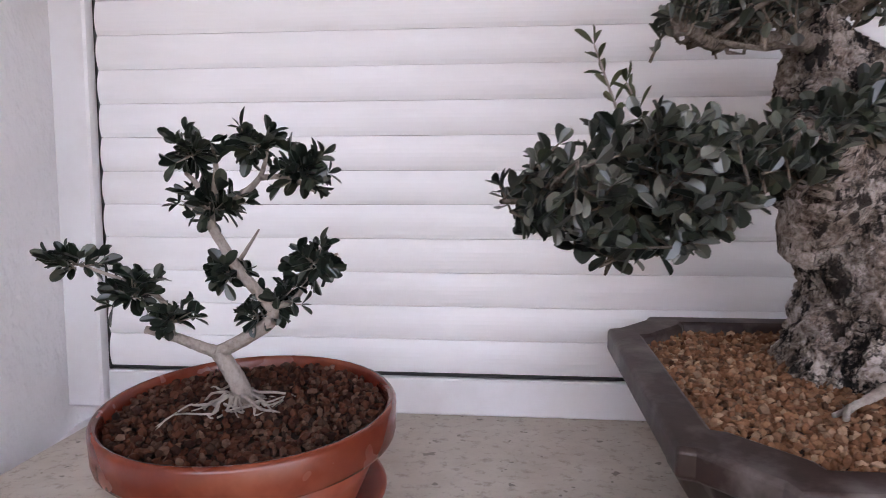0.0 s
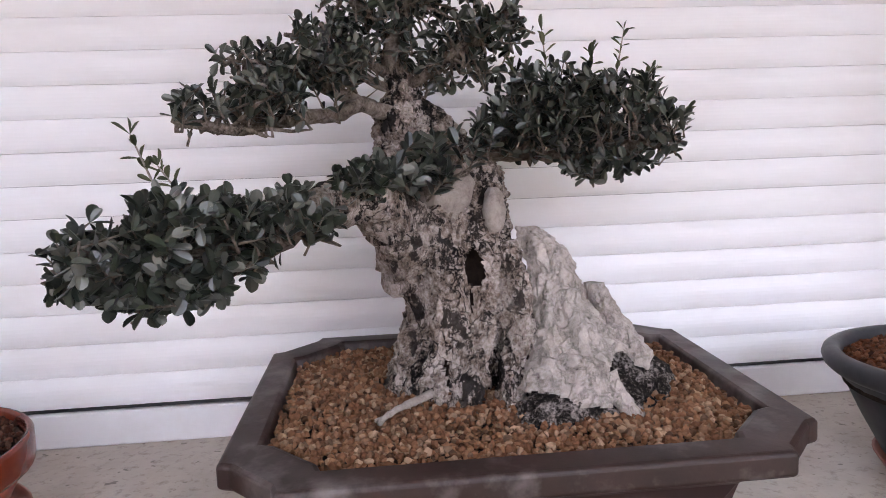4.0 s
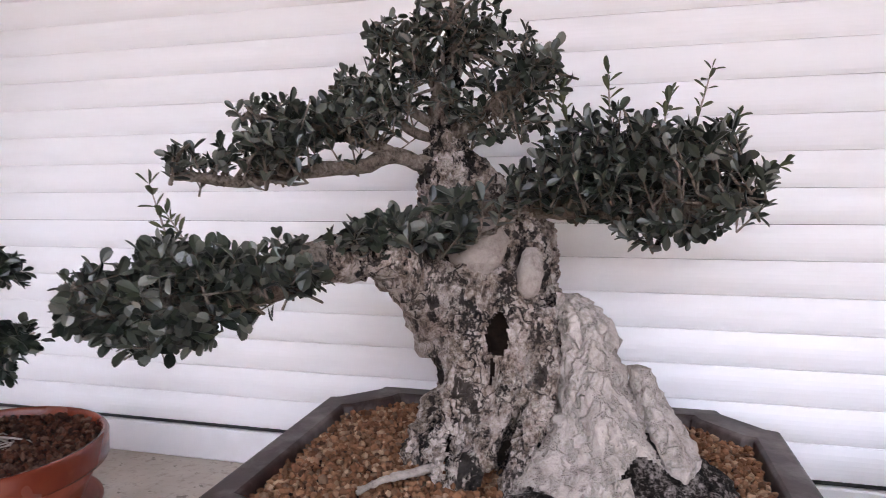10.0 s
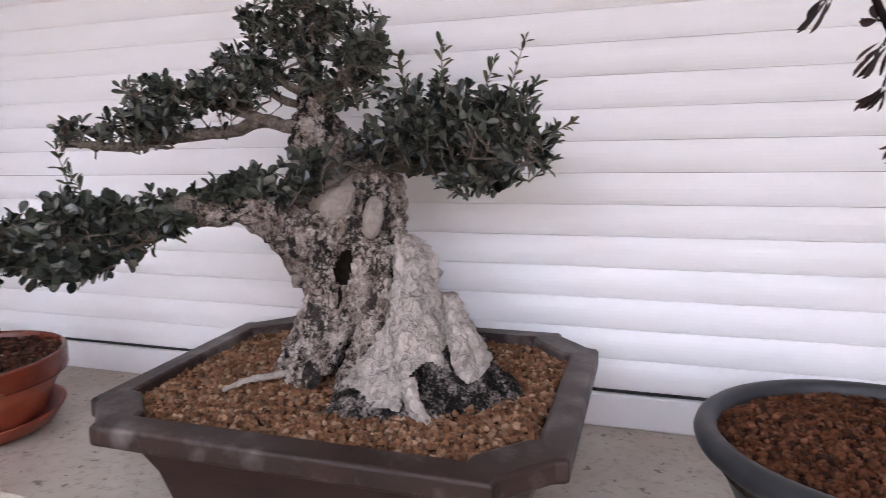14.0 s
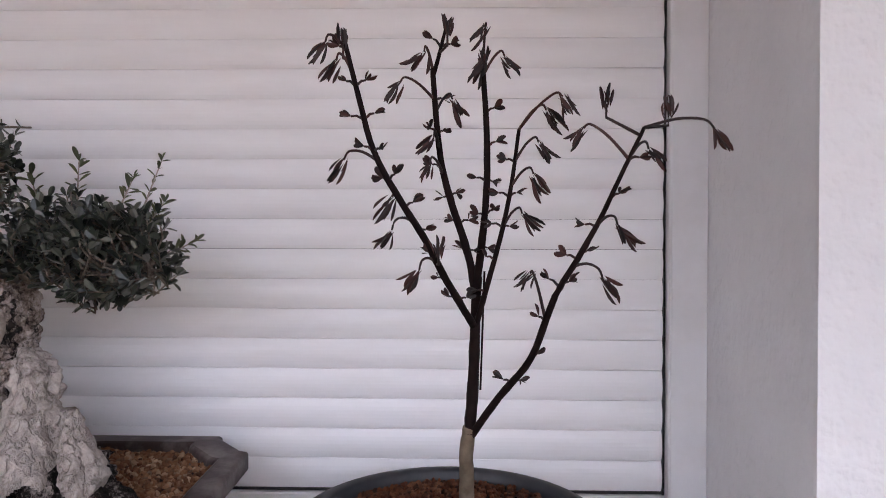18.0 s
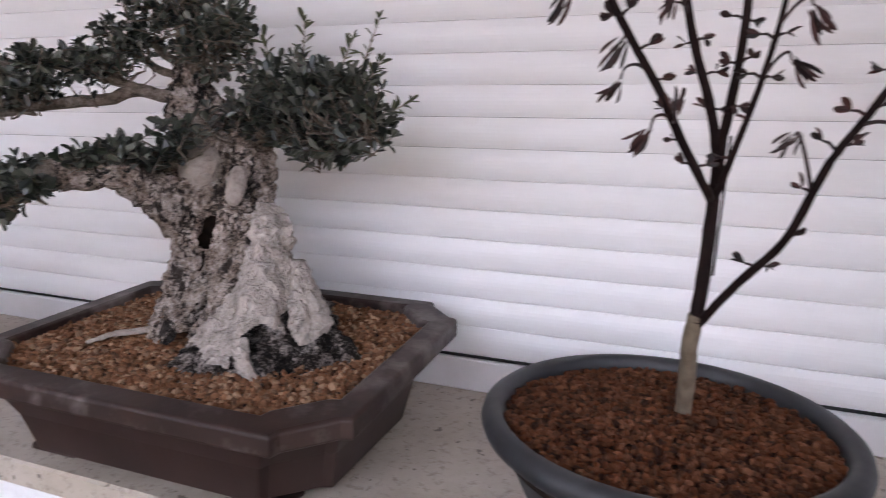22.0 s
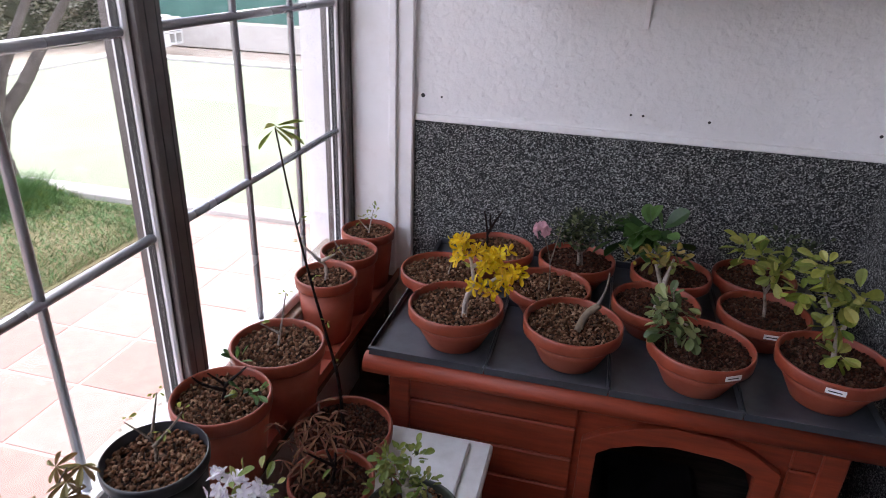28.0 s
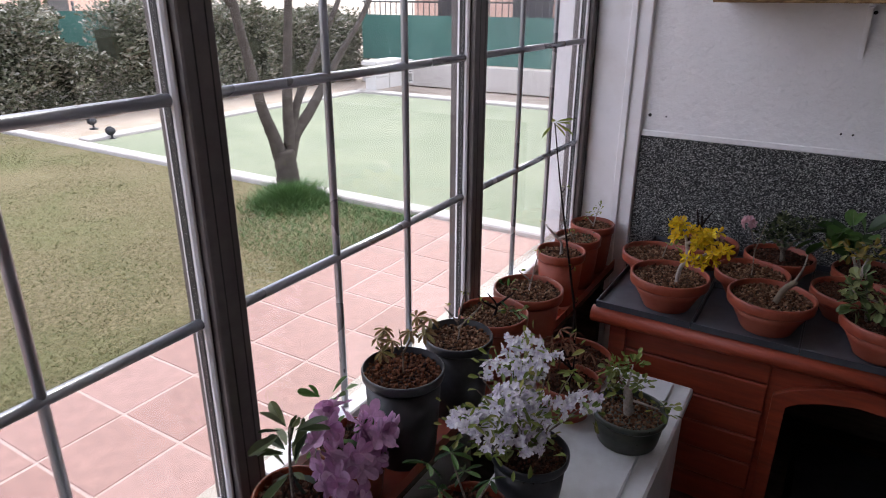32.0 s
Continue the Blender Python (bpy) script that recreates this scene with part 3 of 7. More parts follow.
part("kerb_stone", boxes(((-6.95, -8.2, ZF - 0.14), (-2.075, -8.005, ZF + 0.03)), bevel=0.01), CONCRETE, kerb)
part("kerb_stone", boxes(((-7.1, -8.2, ZF - 0.14), (-6.86, 2.5, ZF + 0.03)), bevel=0.01), CONCRETE, kerb)



# ---- things on the sill ----
def trunk_mesh(rings, n=96, steps=10, rough=0.012, lobes=0.10, seed=1, dents=(), fine=1.0, plates=0.0, gaps=(), wrinkle=0.0):
    """A gnarled upright body through rings of (z, cx, cy, rx, ry), with cracked plates, dents and gaps."""
    R = np.array(rings, float)
    k = np.linspace(0, len(R) - 1, (len(R) - 1) * steps + 1)
    rows = np.stack([np.interp(k, np.arange(len(R)), R[:, c]) for c in range(5)], 1)
    vs, fs = [], []
    for z, cx, cy, rx, ry in rows:
        for i in range(n):
            a = 2 * math.pi * i / n
            lob = 1 + lobes * math.sin(3 * a + 9 * z + seed) + 0.6 * lobes * math.sin(7 * a - 22 * z + 2 * seed)
            p = Vector((cx + rx * lob * math.cos(a), cy + ry * lob * math.sin(a), z))
            out = Vector((math.cos(a), math.sin(a), 0.15))
            d = rough * (noise.noise(p * 22 + Vector((seed, 0, 0))) + 0.7 * noise.ridged_multi_fractal(p * 38, 0.9, 2.1, 4, 1.0, 2.0) * 0.5 - 0.35)
            d += 0.45 * rough * fine * noise.noise(p * 85) + 0.28 * rough * fine * noise.noise(p * 190)
            if plates:
                q = p + 0.010 * noise.noise_vector(p * 45)
                r = noise.voronoi(Vector((q.x, q.y, q.z * 0.8)) * 95)[0]
                d -= plates * max(0.0, 1 - (r[1] - r[0]) / 0.22)
            if wrinkle:
                w = p + 0.02 * noise.noise_vector(p * 30)
                d -= wrinkle * (1 - abs(math.sin(75 * w.x - 55 * w.y + 30 * w.z + 6 * noise.noise(p * 20)))) ** 2 + 0.35 * wrinkle * abs(noise.noise(Vector((w.x * 130, w.y * 130, w.z * 50))))
            for q, w, depth in dents:
                e = Vector(((p - Vector(q)).x / w[0], (p - Vector(q)).y / w[1], (p - Vector(q)).z / w[2])).length
                d -= depth * max(0.0, 1 - e) ** 0.6 if e < 1 else 0.0
            vs.append(p + out * d + Vector((0, 0, 0.3 * d * noise.noise(p * 60))))
    m = len(rows)

    def inside(v):
        return any(((v.x - q[0]) / w[0]) ** 2 + ((v.y - q[1]) / w[1]) ** 2 + ((v.z - q[2]) / w[2]) ** 2 < 1 for q, w in gaps)

    cut = [bool(gaps) and inside(v) for v in vs]
    for r in range(m - 1):
        for i in range(n):
            j = (i + 1) % n
            f = (r * n + i, r * n + j, (r + 1) * n + j, (r + 1) * n + i)
            if not all(cut[x] for x in f):
                fs.append(f)
    fs.append(tuple(range((m - 1) * n, m * n)))
    return [tuple(v) for v in vs], fs


def nearest_on(line, p):
    best = min(line, key=lambda q: (q - p).length)
    return best


def pad_of_leaves(rng, blobs, line, count, length, width, pairs=5, twig=0.04, up=0.35):
    """Leafy twigs filling blobs of (centre, radii), growing from a branch line: leaf rows and twig tubes."""
    rows, twigs = [], []
    vol = np.array([r[0] * r[1] * r[2] for _, r in blobs]) ** 0.8
    for _ in range(count):
        c, r = blobs[rng.choice(len(blobs), p=vol / vol.sum())]
        d = rng.normal(size=3)
        d /= np.linalg.norm(d)
        d *= rng.uniform(0.25, 1.0) ** 0.5
        tip = np.array(c) + d * np.array(r)
        near = np.array(nearest_on(line, Vector(tip)))
        way = tip - near
        dist = np.linalg.norm(way) + 1e-6
        grow = way / dist * 0.75 + np.array([0, 0, up]) + rng.normal(size=3) * 0.45
        grow /= np.linalg.norm(grow)
        base = tip - grow * min(twig, dist) * rng.uniform(0.7, 1.1)
        rows += leafy_twig(rng, base, tip, pairs, length, width)
        if rng.random() < 0.8:
            mid = (near + base) / 2 + rng.normal(size=3) * 0.004
            twigs.append(tube([near, mid, base, tip], [0.0023, 0.0018, 0.0013, 0.0007], 5, cap=False))
        else:
            twigs.append(tube([base, tip], [0.0012, 0.0006], 4, cap=False))
    return rows, twigs


def chamfered(x0, x1, y0, y1, c, inset):
    """A rectangle with hollowed corners, drawn in by inset."""
    x0, x1, y0, y1 = x0 + inset, x1 - inset, y0 + inset, y1 - inset
    return [(x0 + c, y0), (x1 - c, y0), (x1 - c * 0.93, y0 + 0.012), (x1 - 0.012, y0 + c * 0.93), (x1, y0 + c), (x1, y1 - c), (x1 - 0.012, y1 - c * 0.93), (x1 - c * 0.93, y1 - 0.012),
            (x1 - c, y1), (x0 + c, y1), (x0 + c * 0.93, y1 - 0.012), (x0 + 0.012, y1 - c * 0.93), (x0, y1 - c), (x0, y0 + c), (x0 + 0.012, y0 + c * 0.93), (x0 + c * 0.93, y0 + 0.012)]


def sections(levels):
    """A skin over stacked plan outlines of (points, z)."""
    n = len(levels[0][0])
    vs = [(x, y, z) for pts, z in levels for x, y in pts]
    fs = [tuple(range(n))[::-1]]
    for k in range(len(levels) - 1):
        fs += [(k * n + i, k * n + (i + 1) % n, (k + 1) * n + (i + 1) % n, (k + 1) * n + i) for i in range(n)]
    fs.append(tuple(range((len(levels) - 1) * n, len(levels) * n)))
    return vs, fs


def bevel_mod(ob, width, seg=2):
    m = ob.modifiers.new("bevel", "BEVEL")
    m.width, m.segments, m.limit_method, m.angle_limit = width, seg, "ANGLE", radians(35)
    return ob


def fill_spots(rng, inside, x0, x1, y0, y1, pitch, z, layers=2):
    """Spots for grains over an area, jittered, in overlapping layers."""
    out = []
    for k in range(layers):
        for x in np.arange(x0, x1, pitch):
            for y in np.arange(y0, y1, pitch):
                p = (x + rng.uniform(-0.5, 0.5) * pitch, y + rng.uniform(-0.5, 0.5) * pitch)
                if inside(*p):
                    out.append((p[0], p[1], z(*p) + rng.uniform(-0.4, 0.4) * pitch))
    return np.array(out)


# big bonsai pot
PX0, PX1, PY0, PY1, PC = 0.557, 1.091, -0.463, -0.053, 0.056
bonsai_pot = empty("bonsai_pot", label="wide dark brown unglazed bonsai pot with hollowed corners", category="bonsai pot")
POT_LEAN = 0.46                 # the rim stands higher at the back


def leaned(x, y, z):
    return z * (0.967 + POT_LEAN * (y + 0.255))


def o(i, z):
    """A plan outline of the pot at a height, leaning a little."""
    return [(x, y, ZS + leaned(x, y, z)) for x, y in chamfered(PX0, PX1, PY0, PY1, PC, i)]


def pot_skin(levels):
    """A skin over stacked outlines of equal length."""
    n = len(levels[0])
    vs = [p for ring in levels for p in ring]
    fs = [tuple(range(n))[::-1]]
    for k in range(len(levels) - 1):
        fs += [(k * n + i, k * n + (i + 1) % n, (k + 1) * n + (i + 1) % n, (k + 1) * n + i) for i in range(n)]
    fs.append(tuple(range((len(levels) - 1) * n, len(levels) * n)))
    return vs, fs



body = part("pot_body", pot_skin([o(0.066, 0.008), o(0.056, 0.012), o(0.052, 0.030), o(0.044, 0.065), o(0.033, 0.092), o(0.022, 0.106), o(0.014, 0.110)]), BROWN_BODY, bonsai_pot)
rim = part("rim", pot_skin([o(0.016, 0.1095), o(0.003, 0.1125), o(0.0, 0.116), o(0.0, 0.1365), o(0.003, 0.1395), o(0.029, 0.1405), o(0.033, 0.138), o(0.036, 0.118)]), BROWN_CLAY, bonsai_pot, "broad flat rim with pale wear")
for ob in (body, rim):
    bevel_mod(ob, 0.0018)
for x in (PX0 + 0.12, PX1 - 0.12):
    for y in (PY0 + 0.085, PY1 - 0.085):
        part("foot", boxes(((x - 0.035, y - 0.02, ZS), (x + 0.035, y + 0.02, ZS + 0.010)), bevel=0.003), BROWN_CLAY, bonsai_pot)
inner_w = lambda x, y: PX0 + 0.037 < x < PX1 - 0.037 and PY0 + 0.037 < y < PY1 - 0.037 and min(x - PX0, PX1 - x) + min(y - PY0, PY1 - y) > 0.11
rng = np.random.default_rng(11)
soil_top = lambda x, y: ZS + leaned(x, y, 0.1275) + 0.010 * math.exp(-((x - 0.82) ** 2 + (y + 0.26) ** 2) / 0.03)
akadama = tagged(stuff_mesh("gravel", grains(spots := fill_spots(rng, inner_w, PX0, PX1, PY0, PY1, 0.0066, soil_top), rng.uniform(0.0024, 0.0047, len(spots)), 1), AKADAMA), "tan and orange akadama gravel filling the bonsai pot", "gravel")
part("soil", pot_skin([o(0.036, 0.112), o(0.037, 0.120)]), SOIL_AND_SHADE, bonsai_pot)

# old olive
olive = empty("bonsai_olive", (0.80, -0.25, ZS + 0.12), label="old olive bonsai with a thick cracked trunk and leaf pads", category="bonsai tree")


def olive_part(name, vf, mat, label="", smooth=True):
    ob = part(name, vf, mat, olive, label, smooth)
    ob.matrix_parent_inverse = olive.matrix_world.inverted()
    return ob


bpy.context.view_layer.update()
GAPS = (((0.802, -0.275, 1.261), (0.0125, 0.06, 0.025)), ((0.797, -0.30, 1.228), (0.004, 0.06, 0.022)), ((0.818, -0.35, 1.152), (0.011, 0.08, 0.048)), ((0.806, -0.35, 1.125), (0.013, 0.07, 0.028)), ((0.764, -0.34, 1.165), (0.004, 0.06, 0.03)))
olive_part("trunk", trunk_mesh([
    (1.105, 0.775, -0.235, 0.076, 0.095), (1.135, 0.775, -0.232, 0.071, 0.088), (1.17, 0.783, -0.225, 0.067, 0.074), (1.21, 0.790, -0.215, 0.066, 0.064),
    (1.25, 0.789, -0.205, 0.066, 0.060), (1.28, 0.780, -0.198, 0.071, 0.060), (1.31, 0.772, -0.196, 0.078, 0.060), (1.33, 0.766, -0.190, 0.084, 0.056), (1.36, 0.774, -0.188, 0.074, 0.050),
    (1.385, 0.762, -0.188, 0.064, 0.044), (1.41, 0.747, -0.190, 0.053, 0.040), (1.432, 0.740, -0.192, 0.044, 0.034), (1.45, 0.735, -0.194, 0.026, 0.022), (1.48, 0.732, -0.196, 0.012, 0.012), (1.53, 0.742, -0.20, 0.008, 0.008), (1.60, 0.742, -0.20, 0.004, 0.004)],
    n=150, steps=13, rough=0.012, lobes=0.065, seed=2, plates=0.0036, gaps=GAPS, dents=(((0.800, -0.30, 1.215), (0.007, 0.06, 0.03), 0.012), ((0.822, -0.33, 1.150), (0.011, 0.06, 0.055), 0.032), ((0.735, -0.33, 1.10), (0.02, 0.05, 0.05), 0.010), ((0.772, -0.33, 1.16), (0.006, 0.06, 0.04), 0.010))), TRUNK)
# near-black inner body, its colour giving the shade behind the trunk's gaps
olive_part("hollow_shade_core", trunk_mesh([(1.105, 0.782, -0.228, 0.060, 0.070), (1.17, 0.788, -0.220, 0.052, 0.052), (1.25, 0.788, -0.198, 0.052, 0.036), (1.33, 0.768, -0.188, 0.05, 0.03)], n=40, rough=0.006, lobes=0.05, seed=4), SOIL_AND_SHADE, "near-black core standing in for the shade inside the trunk")
olive_part("scar", trunk_mesh([(1.296, 0.829, -0.238, 0.006, 0.005), (1.303, 0.829, -0.237, 0.011, 0.009), (1.322, 0.830, -0.232, 0.014, 0.012), (1.338, 0.830, -0.228, 0.011, 0.010), (1.345, 0.830, -0.226, 0.005, 0.005)], n=24, rough=0.002, lobes=0.03), PALE_BRANCH, "pale healed cut")
olive_part("scar", trunk_mesh([(1.318, 0.775, -0.240, 0.012, 0.006), (1.330, 0.775, -0.240, 0.028, 0.012), (1.350, 0.777, -0.236, 0.034, 0.014), (1.368, 0.775, -0.231, 0.026, 0.012), (1.378, 0.773, -0.228, 0.010, 0.006)], n=36, rough=0.004, lobes=0.03), PALE_BRANCH, "pale healed cut")
olive_part("trunk_root", trunk_mesh([(1.10, 0.826, -0.322, 0.018, 0.03), (1.14, 0.832, -0.303, 0.015, 0.026), (1.19, 0.842, -0.277, 0.018, 0.024), (1.24, 0.846, -0.246, 0.018, 0.02), (1.285, 0.84, -0.22, 0.014, 0.016)], n=60, rough=0.010, lobes=0.10, seed=5, plates=0.003), TRUNK)
olive_part("deadwood", trunk_mesh([
    (1.122, 0.888, -0.308, 0.060, 0.062), (1.145, 0.894, -0.302, 0.066, 0.064), (1.165, 0.904, -0.294, 0.059, 0.058), (1.19, 0.902, -0.280, 0.043, 0.045), (1.22, 0.894, -0.264, 0.029, 0.033),
    (1.25, 0.889, -0.249, 0.024, 0.028), (1.272, 0.885, -0.239, 0.024, 0.025), (1.287, 0.878, -0.229, 0.022, 0.022), (1.300, 0.868, -0.222, 0.012, 0.013)],
    n=120, steps=12, rough=0.0085, lobes=0.10, seed=7, wrinkle=0.0055, gaps=(((0.937, -0.36, 1.146), (0.024, 0.07, 0.036)), ((0.905, -0.37, 1.118), (0.018, 0.07, 0.016)), ((0.868, -0.37, 1.112), (0.014, 0.06, 0.013)), ((0.985, -0.31, 1.126), (0.036, 0.09, 0.036)), ((0.848, -0.36, 1.124), (0.044, 0.08, 0.024)), ((0.89, -0.37, 1.118), (0.05, 0.06, 0.018))), fine=1.3), DEADWOOD, "bleached grey deadwood")
olive_part("deadwood", trunk_mesh([(1.150, 0.964, -0.288, 0.014, 0.020), (1.165, 0.962, -0.283, 0.021, 0.026), (1.18, 0.955, -0.274, 0.021, 0.024), (1.21, 0.944, -0.263, 0.015, 0.017), (1.236, 0.936, -0.257, 0.009, 0.010)], n=60, rough=0.009, lobes=0.10, seed=8, fine=0.8, wrinkle=0.003), DEADWOOD, "bleached grey deadwood")
olive_part("deadwood_leg", tube(smooth_line([(0.915, -0.345, 1.160), (0.922, -0.352, 1.145), (0.932, -0.356, 1.130), (0.943, -0.356, 1.118)]), [0.010] * 6 + [0.0085] * 7 + [0.007] * 6, 12, 0.08, 3), DEADWOOD, "bleached grey deadwood")
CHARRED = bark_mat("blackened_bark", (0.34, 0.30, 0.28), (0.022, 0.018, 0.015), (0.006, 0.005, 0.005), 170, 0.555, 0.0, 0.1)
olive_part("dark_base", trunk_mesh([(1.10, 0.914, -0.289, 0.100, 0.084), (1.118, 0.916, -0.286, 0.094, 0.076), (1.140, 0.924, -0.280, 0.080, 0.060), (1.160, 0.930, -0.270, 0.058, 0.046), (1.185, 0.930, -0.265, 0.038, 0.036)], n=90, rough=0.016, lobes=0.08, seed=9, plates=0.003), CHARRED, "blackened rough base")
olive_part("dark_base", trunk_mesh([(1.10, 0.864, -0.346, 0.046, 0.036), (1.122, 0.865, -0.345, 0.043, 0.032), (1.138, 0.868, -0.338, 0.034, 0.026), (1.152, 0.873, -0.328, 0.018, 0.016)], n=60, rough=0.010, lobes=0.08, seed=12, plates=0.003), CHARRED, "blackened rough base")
olive_part("root", tube(smooth_line([(0.748, -0.305, 1.140), (0.728, -0.325, 1.139), (0.712, -0.336, 1.137), (0.700, -0.338, 1.131), (0.690, -0.343, 1.129)]), [0.0042] * 10 + [0.0032] * 8 + [0.0022] * 7, 9, 0.1, 2), PALE_BRANCH, "pale exposed root")
olive_part("root", tube(smooth_line([(0.704, -0.337, 1.134), (0.697, -0.347, 1.131), (0.694, -0.353, 1.130)]), [0.0026] * 13, 8, 0.1, 4), PALE_BRANCH, "pale exposed root")

BR = {
    "flare": smooth_line([(0.738, -0.20, 1.25), (0.728, -0.232, 1.292), (0.712, -0.27, 1.325), (0.685, -0.302, 1.343), (0.65, -0.335, 1.333)]),
    "lower": smooth_line([(0.72, -0.245, 1.335), (0.685, -0.302, 1.345), (0.65, -0.335, 1.333), (0.60, -0.375, 1.308), (0.55, -0.39, 1.298), (0.49, -0.40, 1.298), (0.45, -0.41, 1.293)]),
    "upper": smooth_line([(0.735, -0.20, 1.430), (0.69, -0.24, 1.436), (0.645, -0.29, 1.421), (0.60, -0.34, 1.409), (0.565, -0.385, 1.405), (0.548, -0.405, 1.407)]),
    "upper_fork": smooth_line([(0.69, -0.24, 1.436), (0.655, -0.26, 1.455), (0.615, -0.30, 1.466), (0.58, -0.338, 1.468)]),
    "right": smooth_line([(0.80, -0.195, 1.375), (0.85, -0.20, 1.385), (0.91, -0.21, 1.380), (0.97, -0.225, 1.385), (1.02, -0.242, 1.395)]),
    "right_fork": smooth_line([(0.85, -0.20, 1.385), (0.89, -0.18, 1.42), (0.95, -0.18, 1.45)]),
    "apex": smooth_line([(0.737, -0.195, 1.45), (0.728, -0.20, 1.50), (0.745, -0.205, 1.55), (0.74, -0.21, 1.605)]),
    "apex_left": smooth_line([(0.735, -0.195, 1.465), (0.69, -0.21, 1.50), (0.645, -0.22, 1.53)]),
    "apex_low": smooth_line([(0.735, -0.195, 1.455), (0.69, -0.22, 1.475), (0.64, -0.225, 1.505), (0.615, -0.235, 1.515)]),
    "apex_right": smooth_line([(0.738, -0.195, 1.46), (0.788, -0.225, 1.488), (0.842, -0.262, 1.525)]),
    "apex_back": smooth_line([(0.735, -0.195, 1.50), (0.70, -0.20, 1.54), (0.665, -0.21, 1.575)]),
    "front": smooth_line([(0.765, -0.245, 1.350), (0.735, -0.275, 1.355), (0.700, -0.29, 1.352)]),
}
THICK = {"flare": (0.040, 0.021), "lower": (0.024, 0.005), "upper": (0.0095, 0.003), "upper_fork": (0.008, 0.002), "right": (0.015, 0.003), "right_fork": (0.008, 0.002), "apex": (0.012, 0.002), "apex_left": (0.007, 0.002), "apex_low": (0.006, 0.002), "apex_right": (0.007, 0.002), "apex_back": (0.006, 0.002), "front": (0.006, 0.002)}
for key, line in BR.items():
    a, b = THICK[key]
    line = [q + 0.006 * noise.noise_vector(q * 28) * min(1, 0.4 * i) for i, q in enumerate(line)]
    olive_part("branch", tube(line, np.linspace(a, b, len(line)), 16, 0.09, len(key)), TRUNK if key == "flare" else BRANCH)

rng = np.random.default_rng(21)
PADS = [
    ("lower", [((0.485, -0.405, 1.298), (0.052, 0.06, 0.034)), ((0.555, -0.39, 1.308), (0.066, 0.065, 0.040)), ((0.625, -0.36, 1.331), (0.05, 0.05, 0.024)), ((0.525, -0.40, 1.272), (0.05, 0.045, 0.016)), ((0.68, -0.325, 1.350), (0.028, 0.035, 0.013)), ((0.54, -0.39, 1.336), (0.046, 0.05, 0.014))], ["lower"], 265, 0.0168, 0.62, 4),
    ("upper", [((0.558, -0.39, 1.418), (0.024, 0.032, 0.012)), ((0.60, -0.348, 1.430), (0.042, 0.045, 0.016)), ((0.60, -0.325, 1.467), (0.042, 0.042, 0.017)), ((0.655, -0.275, 1.470), (0.046, 0.05, 0.024)), ((0.62, -0.330, 1.447), (0.042, 0.04, 0.012)), ((0.675, -0.25, 1.497), (0.032, 0.04, 0.012))], ["upper", "upper_fork"], 165, 0.0140, 0.56, 3),
    ("apex", [((0.745, -0.205, 1.580), (0.056, 0.055, 0.040)), ((0.690, -0.215, 1.553), (0.048, 0.05, 0.032)), ((0.795, -0.20, 1.535), (0.042, 0.05, 0.040)), ((0.655, -0.225, 1.516), (0.046, 0.045, 0.018)), ((0.71, -0.22, 1.505), (0.06, 0.05, 0.024)), ((0.80, -0.215, 1.478), (0.06, 0.05, 0.024)), ((0.838, -0.262, 1.515), (0.036, 0.036, 0.030))], ["apex", "apex_left", "apex_right", "apex_low", "apex_back"], 240, 0.0140, 0.58, 3),
    ("right", [((0.90, -0.205, 1.428), (0.07, 0.065, 0.055)), ((0.968, -0.222, 1.425), (0.066, 0.066, 0.052)), ((0.86, -0.23, 1.405), (0.06, 0.05, 0.034)), ((1.022, -0.242, 1.400), (0.036, 0.044, 0.030)), ((0.95, -0.23, 1.375), (0.07, 0.05, 0.022))], ["right", "right_fork"], 300, 0.0165, 0.54, 4),
    ("front", [((0.735, -0.285, 1.362), (0.045, 0.03, 0.014)), ((0.69, -0.29, 1.352), (0.035, 0.035, 0.016)), ((0.79, -0.265, 1.392), (0.05, 0.025, 0.012))], ["front"], 46, 0.0195, 0.62, 4),
]
for key, blobs, lines, count, length, width, pairs in PADS:
    line = [p for k in lines for p in BR[k]]
    rows, twigs = pad_of_leaves(rng, blobs, line, count, length, width, pairs)
    olive_part("leaf_pad", leaves_from(rows), OLIVE_LEAF, "pad of dark olive leaves", False)["kind"] = "stuff"
    olive_part("twig_pad", merged(twigs), BRANCH, "", True)["kind"] = "stuff"
SHOOT_LEAF = varied("young_olive_leaf", [(0.07, 0.085, 0.045), (0.10, 0.115, 0.06), (0.13, 0.135, 0.07)], 0.5, 90, 0.2, 0.001, thin=0.35)
for a, b in (((0.525, -0.375, 1.335), (0.50, -0.375, 1.402)), ((0.545, -0.37, 1.335), (0.522, -0.38, 1.375)), ((0.985, -0.19, 1.46), (1.003, -0.175, 1.525)), ((0.905, -0.19, 1.465), (0.902, -0.18, 1.525)), ((0.955, -0.19, 1.46), (0.965, -0.17, 1.505)), ((1.03, -0.22, 1.41), (1.062, -0.215, 1.426)), ((1.005, -0.22, 1.44), (1.022, -0.21, 1.472)), ((0.865, -0.2, 1.46), (0.855, -0.2, 1.505))):
    olive_part("young_shoot", leaves_from(leafy_twig(rng, a, b, 6, 0.0165, 0.36)), SHOOT_LEAF, "thin upright shoot of young leaves", False)["kind"] = "stuff"
    olive_part("shoot_stem", tube([a, b], [0.0014, 0.0006], 5), PALE_BRANCH, "", True)


